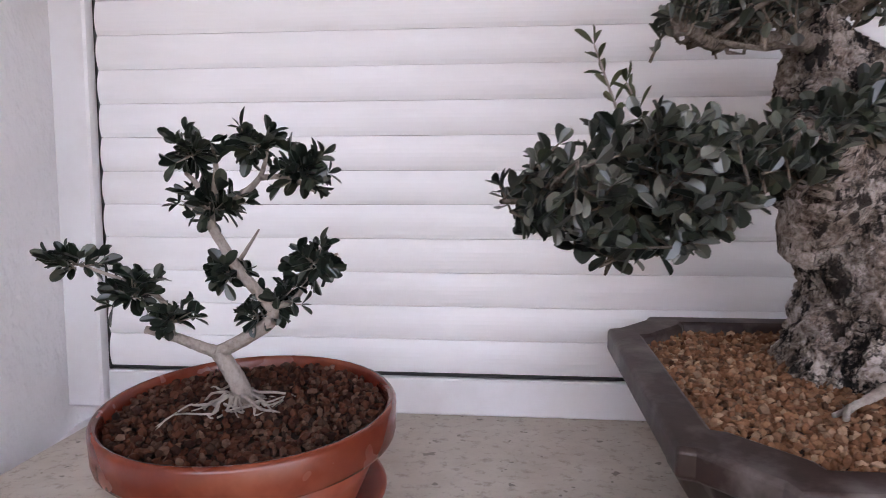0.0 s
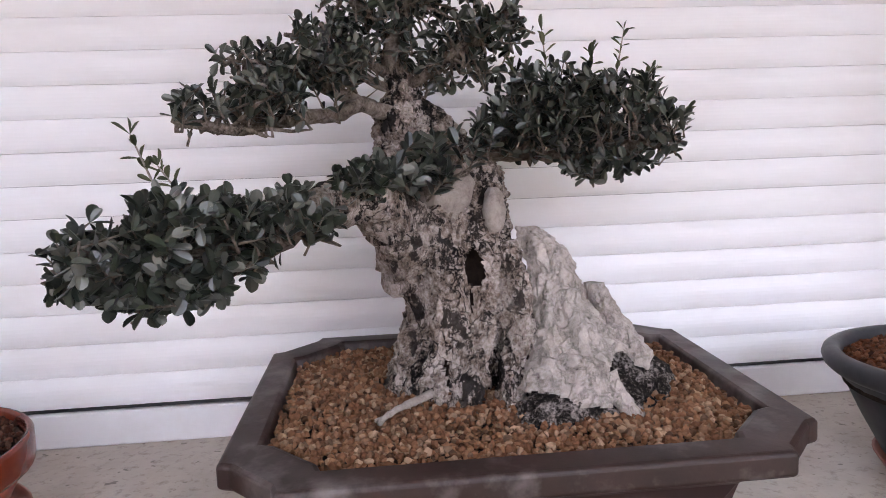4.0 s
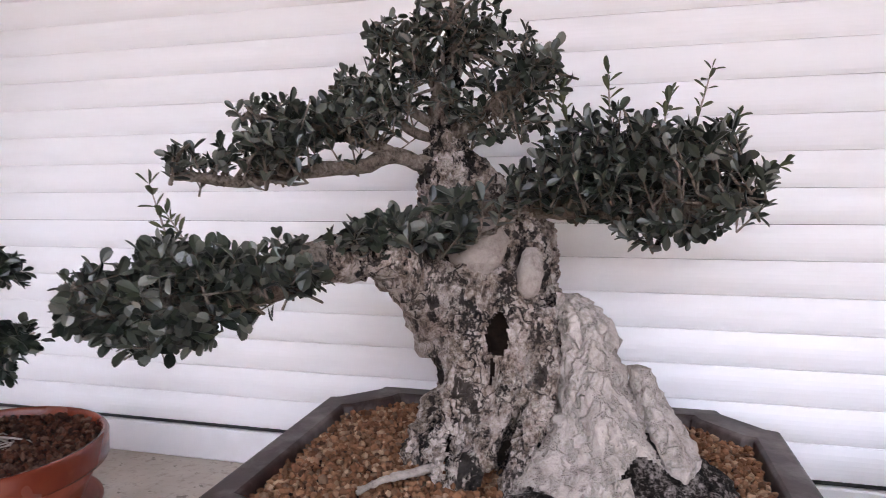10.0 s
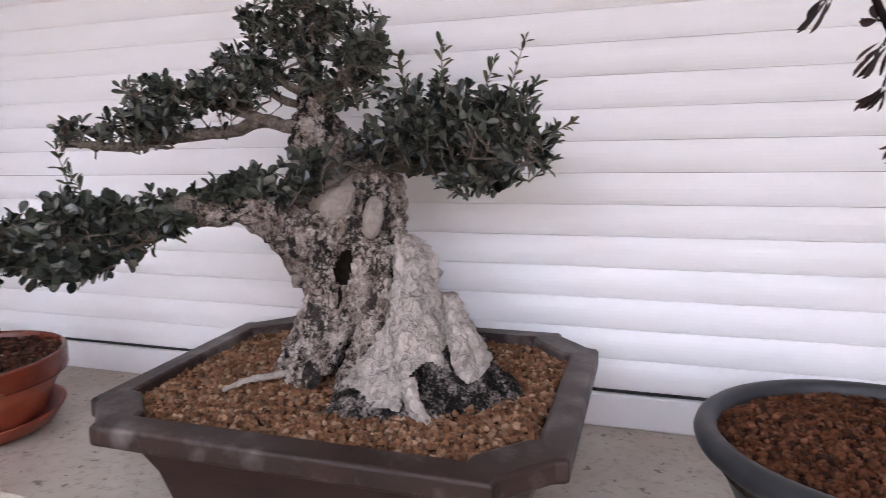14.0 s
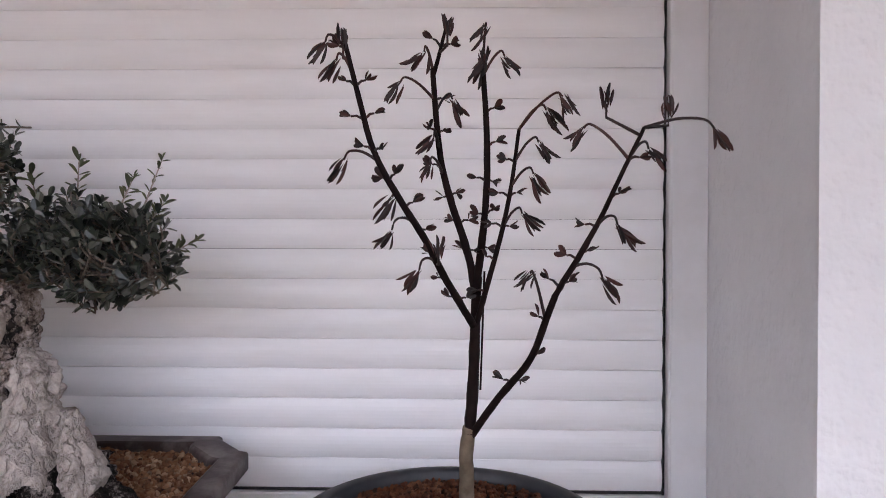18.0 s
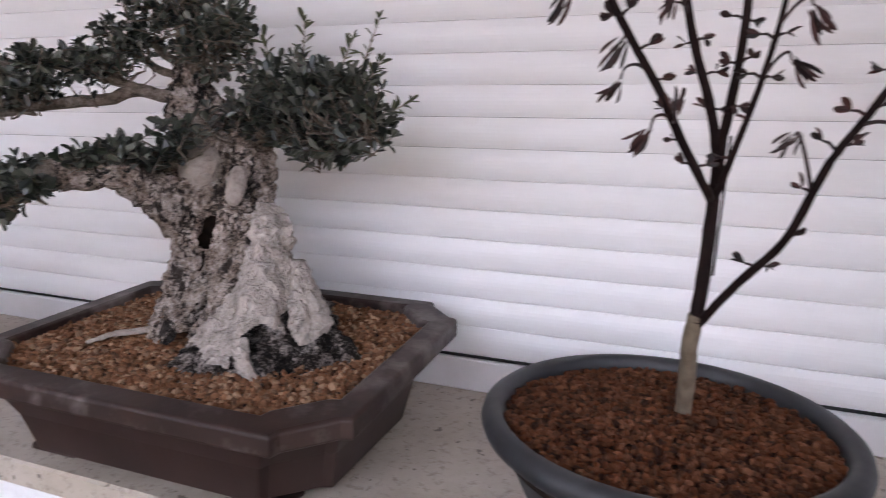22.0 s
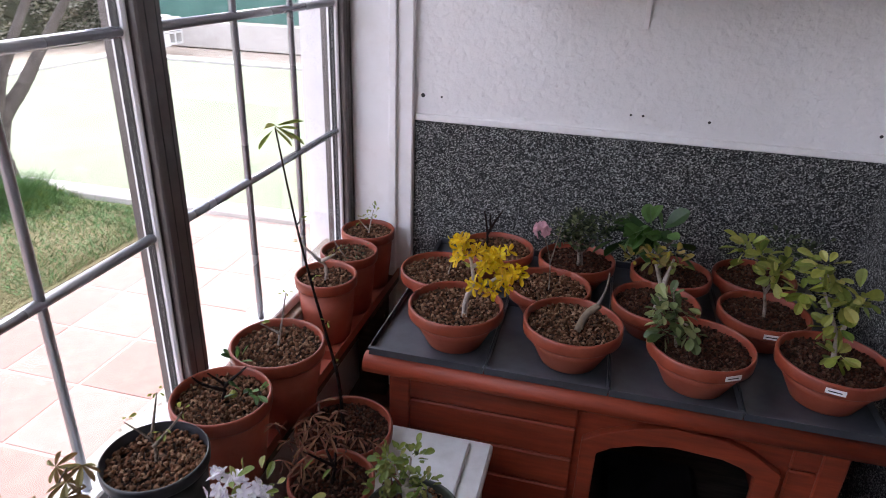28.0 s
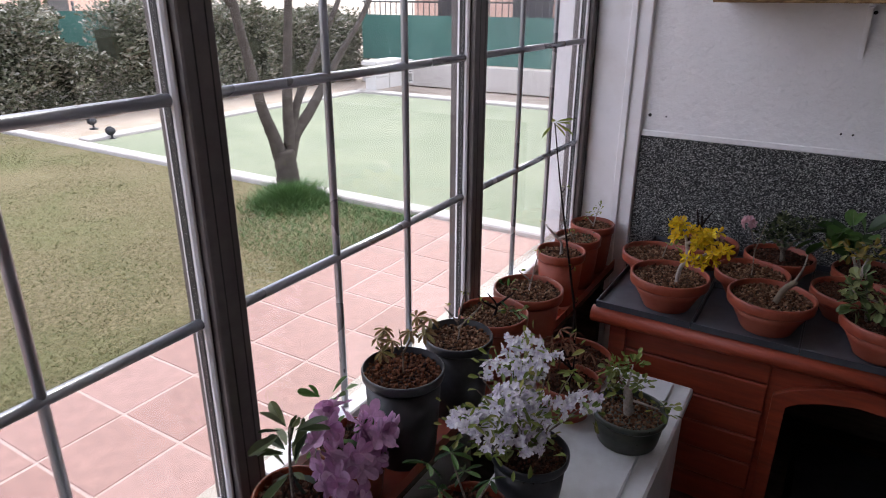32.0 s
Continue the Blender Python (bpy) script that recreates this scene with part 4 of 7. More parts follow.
# turned pots
def turned_pot(name, r, h, mat, rim_mat, rim_h=0.03, taper=0.72, lip=0.004, thick=0.007, soil=None, seed=0, grit=0.0042, depth=0.016, **tags):
    """A round pot on its base at the origin, with its rim, soil and grit."""
    e = empty(name, **tags)
    rb = r * taper
    rr = r - lip
    rim0 = rr * 0.985
    part("pot_wall", lathe([(rb - 0.006, 0.0), (rb - 0.002, 0.001), (rb, 0.005), (rb + (rim0 - rb) * 0.5, h * 0.42), (rim0 - 0.002, h - rim_h), (rim0 - 0.002 - thick, h - rim_h - 0.002), (rb, 0.01)]), mat, e, smooth=True)
    part("rim", lathe([(rim0 - 0.003, h - rim_h - 0.001), (rr + lip * 0.6, h - rim_h), (r - 0.0008, h - rim_h + 0.003), (r, h - 0.004), (r - 0.002, h - 0.0008), (r - 0.004, h), (r - thick + 0.001, h - 0.0005), (r - thick - 0.001, h - 0.004), (r - thick - 0.003, h - rim_h)]), rim_mat, e, smooth=True)
    if soil:
        rs = r - thick - 0.003
        z = h - depth
        part("soil", lathe([(rs * 0.98, z - 0.02), (rs, z - 0.004), (0.001, z - 0.004)], 24), SOIL_AND_SHADE, e)
        rg = np.random.default_rng(seed)
        sp = fill_spots(rg, lambda x, y: x * x + y * y < (rs - 0.002) ** 2, -rs, rs, -rs, rs, grit * 1.35, lambda x, y: z - 0.001)
        stuff_mesh("grit", grains(sp, rg.uniform(0.4, 0.85, len(sp)) * grit, seed), soil, e)
    return e


terracotta_bowl = turned_pot("flower_pot", 0.130, 0.100, TERRA, TERRA_RIM, 0.032, 0.70, soil=DARK_GRIT, seed=3, grit=0.0056, depth=0.009, label="wide terracotta bowl with a glossy dark rim", category="flower pot")
terracotta_bowl.location = (0.219, -0.296, ZS + 0.014)
saucer_1 = tagged(part("saucer", lathe([(0.100, 0.0), (0.106, 0.001), (0.118, 0.020), (0.120, 0.0225), (0.117, 0.023), (0.114, 0.021), (0.104, 0.0075), (0.001, 0.0065)]), TERRA, smooth=True), "terracotta saucer under the bowl", "saucer")
saucer_1.location = (0.219, -0.296, ZS)
terracotta_bowl.location.z = ZS + 0.0068

# young olive in the bowl
young = empty("bonsai_olive", (0.205, -0.30, ZS + 0.09), label="small young olive bonsai with pale curved trunk and bare roots", category="bonsai tree")
bpy.context.view_layer.update()


def young_part(name, vf, mat, label="", smooth=True):
    ob = part(name, vf, mat, young, label, smooth)
    ob.matrix_parent_inverse = young.matrix_world.inverted()
    return ob


YOUNG_LEAF = varied("young_tree_leaf", [(0.006, 0.011, 0.008), (0.012, 0.02, 0.013), (0.02, 0.03, 0.018), (0.009, 0.014, 0.010), (0.05, 0.06, 0.04)], 0.28, 90, 0.2, 0.001)
YB = [
    ([(0.214, -0.298, 1.092), (0.209, -0.298, 1.115), (0.200, -0.298, 1.133), (0.190, -0.298, 1.150)], 0.0125, 0.0095),
    ([(0.190, -0.298, 1.148), (0.172, -0.305, 1.158), (0.152, -0.312, 1.169), (0.130, -0.318, 1.177)], 0.0078, 0.0045),
    ([(0.152, -0.312, 1.172), (0.150, -0.31, 1.19), (0.140, -0.31, 1.208), (0.115, -0.32, 1.225), (0.085, -0.325, 1.238), (0.052, -0.33, 1.252)], 0.004, 0.0012),
    ([(0.190, -0.298, 1.148), (0.214, -0.296, 1.162), (0.238, -0.292, 1.178), (0.243, -0.29, 1.190), (0.230, -0.288, 1.207), (0.208, -0.288, 1.234), (0.195, -0.288, 1.257), (0.186, -0.29, 1.277), (0.190, -0.29, 1.300)], 0.0088, 0.0045),
    ([(0.240, -0.29, 1.195), (0.262, -0.286, 1.202), (0.285, -0.28, 1.235), (0.302, -0.275, 1.247)], 0.0045, 0.0015),
    ([(0.212, -0.288, 1.242), (0.222, -0.290, 1.256), (0.232, -0.290, 1.271)], 0.0028, 0.0010),
    ([(0.188, -0.290, 1.290), (0.178, -0.295, 1.312), (0.168, -0.295, 1.322)], 0.004, 0.002),
    ([(0.190, -0.290, 1.300), (0.194, -0.29, 1.325), (0.192, -0.29, 1.345)], 0.0042, 0.0018),
    ([(0.192, -0.290, 1.295), (0.212, -0.285, 1.302), (0.232, -0.285, 1.318), (0.240, -0.283, 1.345)], 0.0055, 0.0015),
    ([(0.232, -0.285, 1.318), (0.258, -0.28, 1.318), (0.280, -0.275, 1.305)], 0.0035, 0.0012),
]
for k, (pts, a, b) in enumerate(YB):
    line = smooth_line(pts, 5)
    young_part("trunk" if k == 0 else "branch", tube(line, np.linspace(a, b, len(line)) * 0.84, 12, 0.06, k), PALE_BRANCH)
rng = np.random.default_rng(33)
for k, (c, r, cnt) in enumerate([((0.075, -0.325, 1.243), (0.04, 0.02, 0.010), 13), ((0.122, -0.318, 1.214), (0.028, 0.025, 0.020), 22), ((0.150, -0.31, 1.186), (0.026, 0.022, 0.012), 14), ((0.175, -0.295, 1.342), (0.022, 0.022, 0.020), 18), ((0.228, -0.285, 1.348), (0.022, 0.022, 0.016), 16), ((0.268, -0.278, 1.325), (0.026, 0.022, 0.026), 24), ((0.190, -0.292, 1.292), (0.036, 0.024, 0.018), 28), ((0.200, -0.285, 1.230), (0.020, 0.022, 0.014), 16), ((0.248, -0.285, 1.205), (0.028, 0.024, 0.018), 20), ((0.282, -0.278, 1.240), (0.030, 0.022, 0.018), 24), ((0.228, -0.285, 1.188), (0.018, 0.02, 0.010), 8)]):
    rows, twigs = [], []
    for _ in range(cnt):
        d = rng.normal(size=3)
        d *= rng.uniform(0.3, 1) / np.linalg.norm(d)
        tip = np.array(c) + d * np.array(r)
        base = np.array(c) + d * np.array(r) * 0.2 - np.array([0, 0, 0.004])
        rows += leafy_twig(rng, base, tip, 2, 0.0178, 0.56)
        twigs.append(tube([base, tip], [0.001, 0.0005], 4, cap=False))
    young_part("foliage", leaves_from(rows), YOUNG_LEAF, "cluster of dark olive leaves", False)["kind"] = "stuff"
    young_part("twig_growth", merged(twigs), PALE_BRANCH)["kind"] = "stuff"
for k in range(26):
    a = rng.uniform(0, 6.28)
    L = rng.uniform(0.015, 0.055)
    p = [(0.207 + 0.010 * math.cos(a), -0.30 + 0.010 * math.sin(a), 1.106)]
    for s in range(1, 5):
        p.append((0.207 + (0.010 + L * s / 4) * math.cos(a + 0.12 * s * rng.normal()), -0.30 + (0.010 + L * s / 4) * math.sin(a + 0.12 * s * rng.normal()), 1.104 - 0.0035 * s + 0.003 * rng.normal()))
    young_part("root", tube(smooth_line(p, 3), np.linspace(rng.uniform(0.0009, 0.0024), 0.0006, 13), 7, 0.1, k), PALE_BRANCH, "thin pale bare root")

# bowl and saucer stand a little tipped towards the edge of the sill
TIPPED = Matrix.Translation((-0.005, 0.0, 0.0072)) @ Matrix.Translation((0.219, -0.296, ZS)) @ Matrix.Rotation(radians(3.4), 4, "X") @ Matrix.Translation((-0.219, 0.296, -ZS))
bpy.context.view_layer.update()
for ob in (terracotta_bowl, saucer_1):
    ob.matrix_world = TIPPED @ ob.matrix_world
# the young tree leans out towards the room
LEAN = Matrix.Translation((0.199, -0.297, 1.113)) @ Matrix(((0.90, 0, 0.085, 0), (0, 0.98, -0.24, 0), (0, 0, 0.905, 0), (0, 0, 0, 1))) @ Matrix.Translation((-0.207, 0.30, -1.10))
for ob in young.children:
    ob.data.transform(LEAN)

# maple pot
maple_pot = empty("flower_pot", (1.364, -0.316, ZS + 0.012), label="large round dark grey plastic pot with a thick rolled rim", category="flower pot")
part("pot_wall", lathe([(0.085, 0.0), (0.098, 0.002), (0.106, 0.012), (0.128, 0.055), (0.146, 0.095), (0.155, 0.112), (0.150, 0.112), (0.095, 0.02)], 64), GREY_PLASTIC, maple_pot, smooth=True)
part("rim", lathe([(0.152, 0.106), (0.160, 0.107), (0.1655, 0.112), (0.168, 0.119), (0.166, 0.126), (0.161, 0.1300), (0.154, 0.1305), (0.149, 0.127), (0.147, 0.118), (0.147, 0.105)], 64), GREY_PLASTIC, maple_pot, smooth=True)
part("soil", lathe([(0.146, 0.09), (0.147, 0.112), (0.001, 0.114)], 40), SOIL_AND_SHADE, maple_pot)
rng = np.random.default_rng(41)
sp = fill_spots(rng, lambda x, y: x * x + y * y < 0.1455 ** 2, -0.146, 0.146, -0.146, 0.146, 0.0062, lambda x, y: 0.116 + 0.005 * (1 - (x * x + y * y) / 0.021))
stuff_mesh("grit", grains(sp, rng.uniform(0.0023, 0.0046, len(sp)), 6), RED_GRIT, maple_pot)
saucer_2 = tagged(part("saucer", lathe([(0.095, 0.0), (0.101, 0.001), (0.112, 0.018), (0.114, 0.021), (0.110, 0.021), (0.100, 0.012), (0.001, 0.0118)]), TERRA, smooth=True), "terracotta saucer under the dark grey pot", "saucer")
saucer_2.location = (1.364, -0.316, ZS)

MAPLE_STEM = grainy("dark_maple_bark", (0.006, 0.003, 0.003), (0.016, 0.008, 0.007), 60, 0.8, 0.3, 0.001)
MAPLE_BASE = grainy("brown_maple_bark", (0.11, 0.085, 0.06), (0.19, 0.15, 0.11), 70, 0.8, 0.4, 0.001)
MAPLE_BUD = varied("dark_red_bud", [(0.016, 0.004, 0.004), (0.034, 0.008, 0.007), (0.062, 0.015, 0.011), (0.010, 0.004, 0.004)], 0.6, 200, 0.2, 0.001)
maple = empty("maple", (1.383, -0.30, ZS + 0.12), label="young leafing maple with dark slender forked stems", category="maple tree")
bpy.context.view_layer.update()


def maple_part(name, vf, mat, label="", smooth=True):
    ob = part(name, vf, mat, maple, label, smooth)
    ob.matrix_parent_inverse = maple.matrix_world.inverted()
    return ob


maple_part("trunk", tube(smooth_line([(1.381, -0.285, 1.125), (1.382, -0.300, 1.17), (1.381, -0.318, 1.21), (1.384, -0.325, 1.240)]), np.linspace(0.0082, 0.0068, 19), 12, 0.05, 1), MAPLE_BASE)
STEMS = [
    ([(1.384, -0.325, 1.232), (1.388, -0.31, 1.28), (1.390, -0.30, 1.335), (1.392, -0.30, 1.39)], 0.0052, 0.0042),
    ([(1.388, -0.305, 1.340), (1.361, -0.345, 1.388), (1.341, -0.366, 1.428), (1.319, -0.387, 1.464), (1.297, -0.395, 1.506), (1.284, -0.40, 1.553), (1.272, -0.40, 1.600)], 0.0034, 0.0018),
    ([(1.390, -0.30, 1.375), (1.382, -0.30, 1.415), (1.366, -0.305, 1.463), (1.356, -0.31, 1.50), (1.350, -0.315, 1.545), (1.346, -0.32, 1.60)], 0.0038, 0.0022),
    ([(1.391, -0.30, 1.38), (1.397, -0.31, 1.43), (1.401, -0.32, 1.486), (1.400, -0.325, 1.542), (1.396, -0.33, 1.598)], 0.0036, 0.0022),
    ([(1.390, -0.30, 1.335), (1.400, -0.315, 1.375), (1.414, -0.33, 1.430), (1.424, -0.335, 1.48), (1.431, -0.34, 1.535)], 0.0028, 0.0014),
    ([(1.386, -0.325, 1.232), (1.412, -0.345, 1.275), (1.440, -0.372, 1.318), (1.458, -0.398, 1.377), (1.480, -0.385, 1.41), (1.502, -0.378, 1.447), (1.512, -0.40, 1.478), (1.535, -0.40, 1.526)], 0.0034, 0.0014),
    ([(1.346, -0.32, 1.590), (1.353, -0.322, 1.615), (1.360, -0.325, 1.642)], 0.0020, 0.0012),
]
rng = np.random.default_rng(52)
twigs, bud_rows, droop_rows = [], [], []


def droopy(tip, size, out, down):
    """A folded young leaf of a few narrow lobes, hanging from its stalk or standing up."""
    rows = []
    for _ in range(9):
        way = np.array([0.55 * out, 0.0, -0.8]) if down else np.array([0.0, 0.0, 1.0])
        way = way + rng.normal(size=3) * 0.2
        rows.append((np.array(tip) + rng.normal(size=3) * 0.0022, way, rng.normal(size=3), size * rng.uniform(0.55, 1.15), rng.uniform(0.13, 0.22)))
    return rows


stem_lines = []
for k, (pts, a, b) in enumerate(STEMS):
    line = smooth_line(pts, 5)
    maple_part("stem", tube(line, np.linspace(a, b, len(line)) * 1.2, 9, 0.05, k), MAPLE_STEM)
    if k == 0:
        continue
    stem_lines += line[2:]
    s = 0.0
    for i in range(2, len(line) - 1):
        s += (line[i] - line[i - 1]).length
        if s < 0.028:
            continue
        s = 0.0
        for sg in (-1, 1):
            if rng.random() < 0.25:
                continue
            L = rng.uniform(0.006, 0.013)
            way = Vector((sg * rng.uniform(0.7, 1.0), rng.normal() * 0.4, rng.uniform(0.1, 0.7))).normalized()
            m = line[i] + way * L * 0.6 + Vector((0, 0, L * 0.15))
            tip = line[i] + way * L
            twigs.append(tube([line[i], m, tip], [0.0015, 0.0012, 0.001], 5))
            for _ in range(4):
                bud_rows.append((np.array(tip), np.array(way) + rng.normal(size=3) * 0.35, rng.normal(size=3), rng.uniform(0.008, 0.013), 0.5))
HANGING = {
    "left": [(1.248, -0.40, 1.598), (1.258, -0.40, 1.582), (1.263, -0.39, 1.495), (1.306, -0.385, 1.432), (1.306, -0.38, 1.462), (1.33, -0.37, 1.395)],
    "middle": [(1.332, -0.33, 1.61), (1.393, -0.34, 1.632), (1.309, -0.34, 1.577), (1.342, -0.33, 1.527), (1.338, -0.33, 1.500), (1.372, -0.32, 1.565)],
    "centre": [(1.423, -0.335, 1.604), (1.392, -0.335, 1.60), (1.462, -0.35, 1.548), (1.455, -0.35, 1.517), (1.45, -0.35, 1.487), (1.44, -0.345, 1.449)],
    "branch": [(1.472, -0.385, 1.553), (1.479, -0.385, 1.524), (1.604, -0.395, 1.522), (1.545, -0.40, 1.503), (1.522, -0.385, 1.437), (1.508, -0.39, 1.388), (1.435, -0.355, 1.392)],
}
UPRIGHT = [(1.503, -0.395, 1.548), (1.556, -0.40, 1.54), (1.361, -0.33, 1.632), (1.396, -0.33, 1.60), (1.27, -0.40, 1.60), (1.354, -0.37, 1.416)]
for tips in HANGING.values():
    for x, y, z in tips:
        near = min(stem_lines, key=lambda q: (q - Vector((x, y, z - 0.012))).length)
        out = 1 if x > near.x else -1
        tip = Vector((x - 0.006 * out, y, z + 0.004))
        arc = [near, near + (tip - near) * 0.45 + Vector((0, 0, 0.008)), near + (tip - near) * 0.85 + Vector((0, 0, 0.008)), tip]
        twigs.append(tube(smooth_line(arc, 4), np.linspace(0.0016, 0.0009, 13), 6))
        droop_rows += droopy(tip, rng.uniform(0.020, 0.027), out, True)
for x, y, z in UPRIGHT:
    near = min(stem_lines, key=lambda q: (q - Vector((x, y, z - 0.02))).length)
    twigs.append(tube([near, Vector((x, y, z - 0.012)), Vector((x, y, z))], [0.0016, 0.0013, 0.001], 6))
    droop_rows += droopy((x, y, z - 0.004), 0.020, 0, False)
maple_part("twig_growth", merged(twigs), MAPLE_BUD)["kind"] = "stuff"
maple_part("bud_growth", leaves_from(bud_rows), MAPLE_BUD, "dark red swelling buds", False)["kind"] = "stuff"
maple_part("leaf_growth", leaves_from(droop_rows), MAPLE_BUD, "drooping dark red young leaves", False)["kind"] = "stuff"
maple_part("cane", tube([(1.396, -0.292, 1.27), (1.400, -0.290, 1.395)], [0.0011, 0.0011], 6), MAPLE_STEM, "thin support stick")

# thermometer on the reveal
thermometer = empty("thermometer", (-0.1163, -0.199, 1.653), -13.4, label="white digital thermometer hung on the stucco", category="thermometer")
part("case", boxes(((0.0, -0.051, -0.080), (0.018, 0.051, 0.080)), bevel=0.005), WHITE_METAL, thermometer)
part("front_panel", boxes(((0.0182, -0.045, -0.074), (0.0188, 0.045, 0.066)), bevel=0.0002), WHITE_PLASTIC, thermometer, "pale grey front panel")
part("bezel", boxes(((0.0185, -0.036, -0.038), (0.0198, 0.036, 0.052)), bevel=0.0005), BLACK_PLASTIC, thermometer, "black display frame")
LCD = grainy("dark_display", (0.010, 0.011, 0.012), (0.016, 0.017, 0.018), 30, 0.25, 0.0)
part("display", boxes(((0.0198, -0.031, -0.033), (0.0200, 0.031, 0.047))), LCD, thermometer, "dark display")
for z, w, h in ((0.022, 0.030, 0.010), (0.003, 0.032, 0.013), (-0.016, 0.026, 0.009)):
    for j in range(3):
        part("digit", boxes(((0.0200, -w / 2 + j * w / 3, z - h / 2), (0.0203, -w / 2 + (j + 0.75) * w / 3, z + h / 2))), TRAY_GREY, thermometer, "grey digit")
for y in (-0.014, 0.010):
    part("button", boxes(((0.0186, y - 0.008, -0.063), (0.0215, y + 0.008, -0.051)), bevel=0.002), BLACK_PLASTIC, thermometer, "black button")
for k in range(4):
    part("vent", boxes(((0.0186, -0.049, -0.068 + 0.004 * k), (0.0191, -0.041, -0.066 + 0.004 * k))), BLACK_PLASTIC, thermometer)
part("hook", tube([(0.004, 0, 0.08), (0.006, 0.004, 0.095), (0.010, 0, 0.105), (0.006, -0.004, 0.095), (0.004, 0, 0.08)], [0.0016] * 5, 7), SEAL, thermometer, "dark metal hook", True)


# ---- porch: dog house and trays ----
TURN = -0.2
kennel = empty("dog_house", (-0.2, -1.06, ZF), label="red-stained wooden dog house with an arched doorway", category="dog house")
bpy.context.view_layer.update()


def kennel_part(name, vf, mat, label="", smooth=False):
    ob = part(name, vf, mat, kennel, label, smooth)
    ob.matrix_parent_inverse = kennel.matrix_world.inverted()
    return ob


kennel_part("roof", boxes(((-0.56, -1.615, 0.352), (0.125, -0.512, 0.392)), bevel=0.004), RED_WOOD)
kennel_part("roof_edge", tube([(0.128, -1.632, 0.374), (0.128, -0.505, 0.374)], [0.0255, 0.0255], 18), RED_WOOD, "rounded red front edge", True)
kennel_part("roof_felt", boxes(((-0.56, -1.60, 0.392), (0.120, -0.525, 0.400))), GREY_PLASTIC, "dark roofing felt")
for k in range(6):
    z0 = ZF + 0.01 + 0.092 * k
    for y0, y1 in ((-1.56, -1.12), (-0.66, -0.57)):
        kennel_part("plank", boxes(((0.085, y0, z0), (0.103, y1, z0 + 0.0885)), bevel=0.004), RED_WOOD)
for k in range(6):
    z0 = ZF + 0.01 + 0.092 * k
    kennel_part("plank", boxes(((-0.52, -1.575, z0), (0.085, -1.557, z0 + 0.0885)), bevel=0.004), RED_WOOD)
    kennel_part("plank", boxes(((-0.52, -0.573, z0), (0.085, -0.555, z0 + 0.0885)), bevel=0.004), RED_WOOD)
for y in (-1.552, -0.578):
    kennel_part("corner_post", boxes(((0.080, y - 0.026, ZF), (0.112, y + 0.026, 0.352)), bevel=0.003), RED_WOOD)
kennel_part("back_panel", boxes(((-0.54, -1.57, ZF), (-0.52, -0.56, 0.352))), DARK_WOOD)
outer = [(-1.105, ZF), (-1.105, 0.252), (-1.065, 0.281), (-0.99, 0.313), (-0.905, 0.332), (-0.80, 0.322), (-0.735, 0.300), (-0.675, 0.258), (-0.675, ZF)]
inner = [(-1.068, ZF), (-1.068, 0.222), (-1.039, 0.244), (-0.98, 0.266), (-0.908, 0.279), (-0.80, 0.272), (-0.76, 0.260), (-0.725, 0.240), (-0.725, ZF)]
vs = [(x, y, z) for x in (0.096, 0.118) for ring in (outer, inner) for y, z in ring]
n = len(outer)
fs = []
for i in range(n - 1):
    fs += [(2 * n + i, 2 * n + i + 1, 3 * n + i + 1, 3 * n + i), (i, n + i, n + i + 1, i + 1), (i, i + 1, 2 * n + i + 1, 2 * n + i), (n + i, 3 * n + i, 3 * n + i + 1, n + i + 1)]
bevel_mod(kennel_part("door_frame", (vs, fs), RED_WOOD, "arched red doorway frame"), 0.003)
ring = [(-1.105, ZF)] + outer[1:-1] + [(-0.675, ZF)]
for k in range(len(ring) - 1):
    (y0, z0), (y1, z1) = ring[k], ring[k + 1]
    if y1 > y0:
        kennel_part("front_board", ([(x, y, z) for x in (0.087, 0.0955) for y, z in ((y0, z0 - 0.01), (y1, z1 - 0.01), (y1, 0.352), (y0, 0.352))], [(0, 3, 2, 1), (4, 5, 6, 7), (0, 1, 5, 4), (1, 2, 6, 5), (2, 3, 7, 6), (3, 0, 4, 7)]), RED_WOOD)
for y0, y1 in ((-1.121, -1.10), (-0.680, -0.659)):
    kennel_part("front_board", boxes(((0.087, y0, ZF), (0.0955, y1, 0.352))), RED_WOOD)
kennel_part("inner_floor", boxes(((-0.52, -1.555, ZF), (0.085, -0.575, ZF + 0.02))), DARK_WOOD)
kennel_part("bedding", boxes(((-0.35, -1.02, ZF + 0.02), (0.04, -0.74, ZF + 0.07)), bevel=0.02), GREY_PLASTIC, "dark blanket inside")


kennel.matrix_world = pose(-0.206 - radians(TURN) * 0.56, -1.06, ZF, 0, 0, TURN)


def tray(name, x0, x1, y0, y1, z, h, mat, turn=0.0, **tags):
    cx, cy = (x0 + x1) / 2, (y0 + y1) / 2
    e = empty(name, (cx - radians(turn) * (cy + 1.62), cy, z), turn, **tags)
    w, d, t = (x1 - x0) / 2, (y1 - y0) / 2, 0.0025
    part("tray_base", boxes(((-w, -d, 0), (w, d, t))), mat, e)
    for lo, hi in (((w - t, -d, t), (w, d, h)), ((-w, -d, t), (-w + t, d, h)), ((-w + t, -d, t), (w - t, -d + t, h)), ((-w + t, d - t, t), (w - t, d, h))):
        part("tray_wall", boxes((lo, hi)), mat, e)
    for lo, hi in (((w, -d, h - 0.0025), (w + 0.007, d, h)), ((-w - 0.003, -d, h - 0.0025), (-w, d, h))):
        part("tray_lip", boxes((lo, hi)), mat, e)
    return e


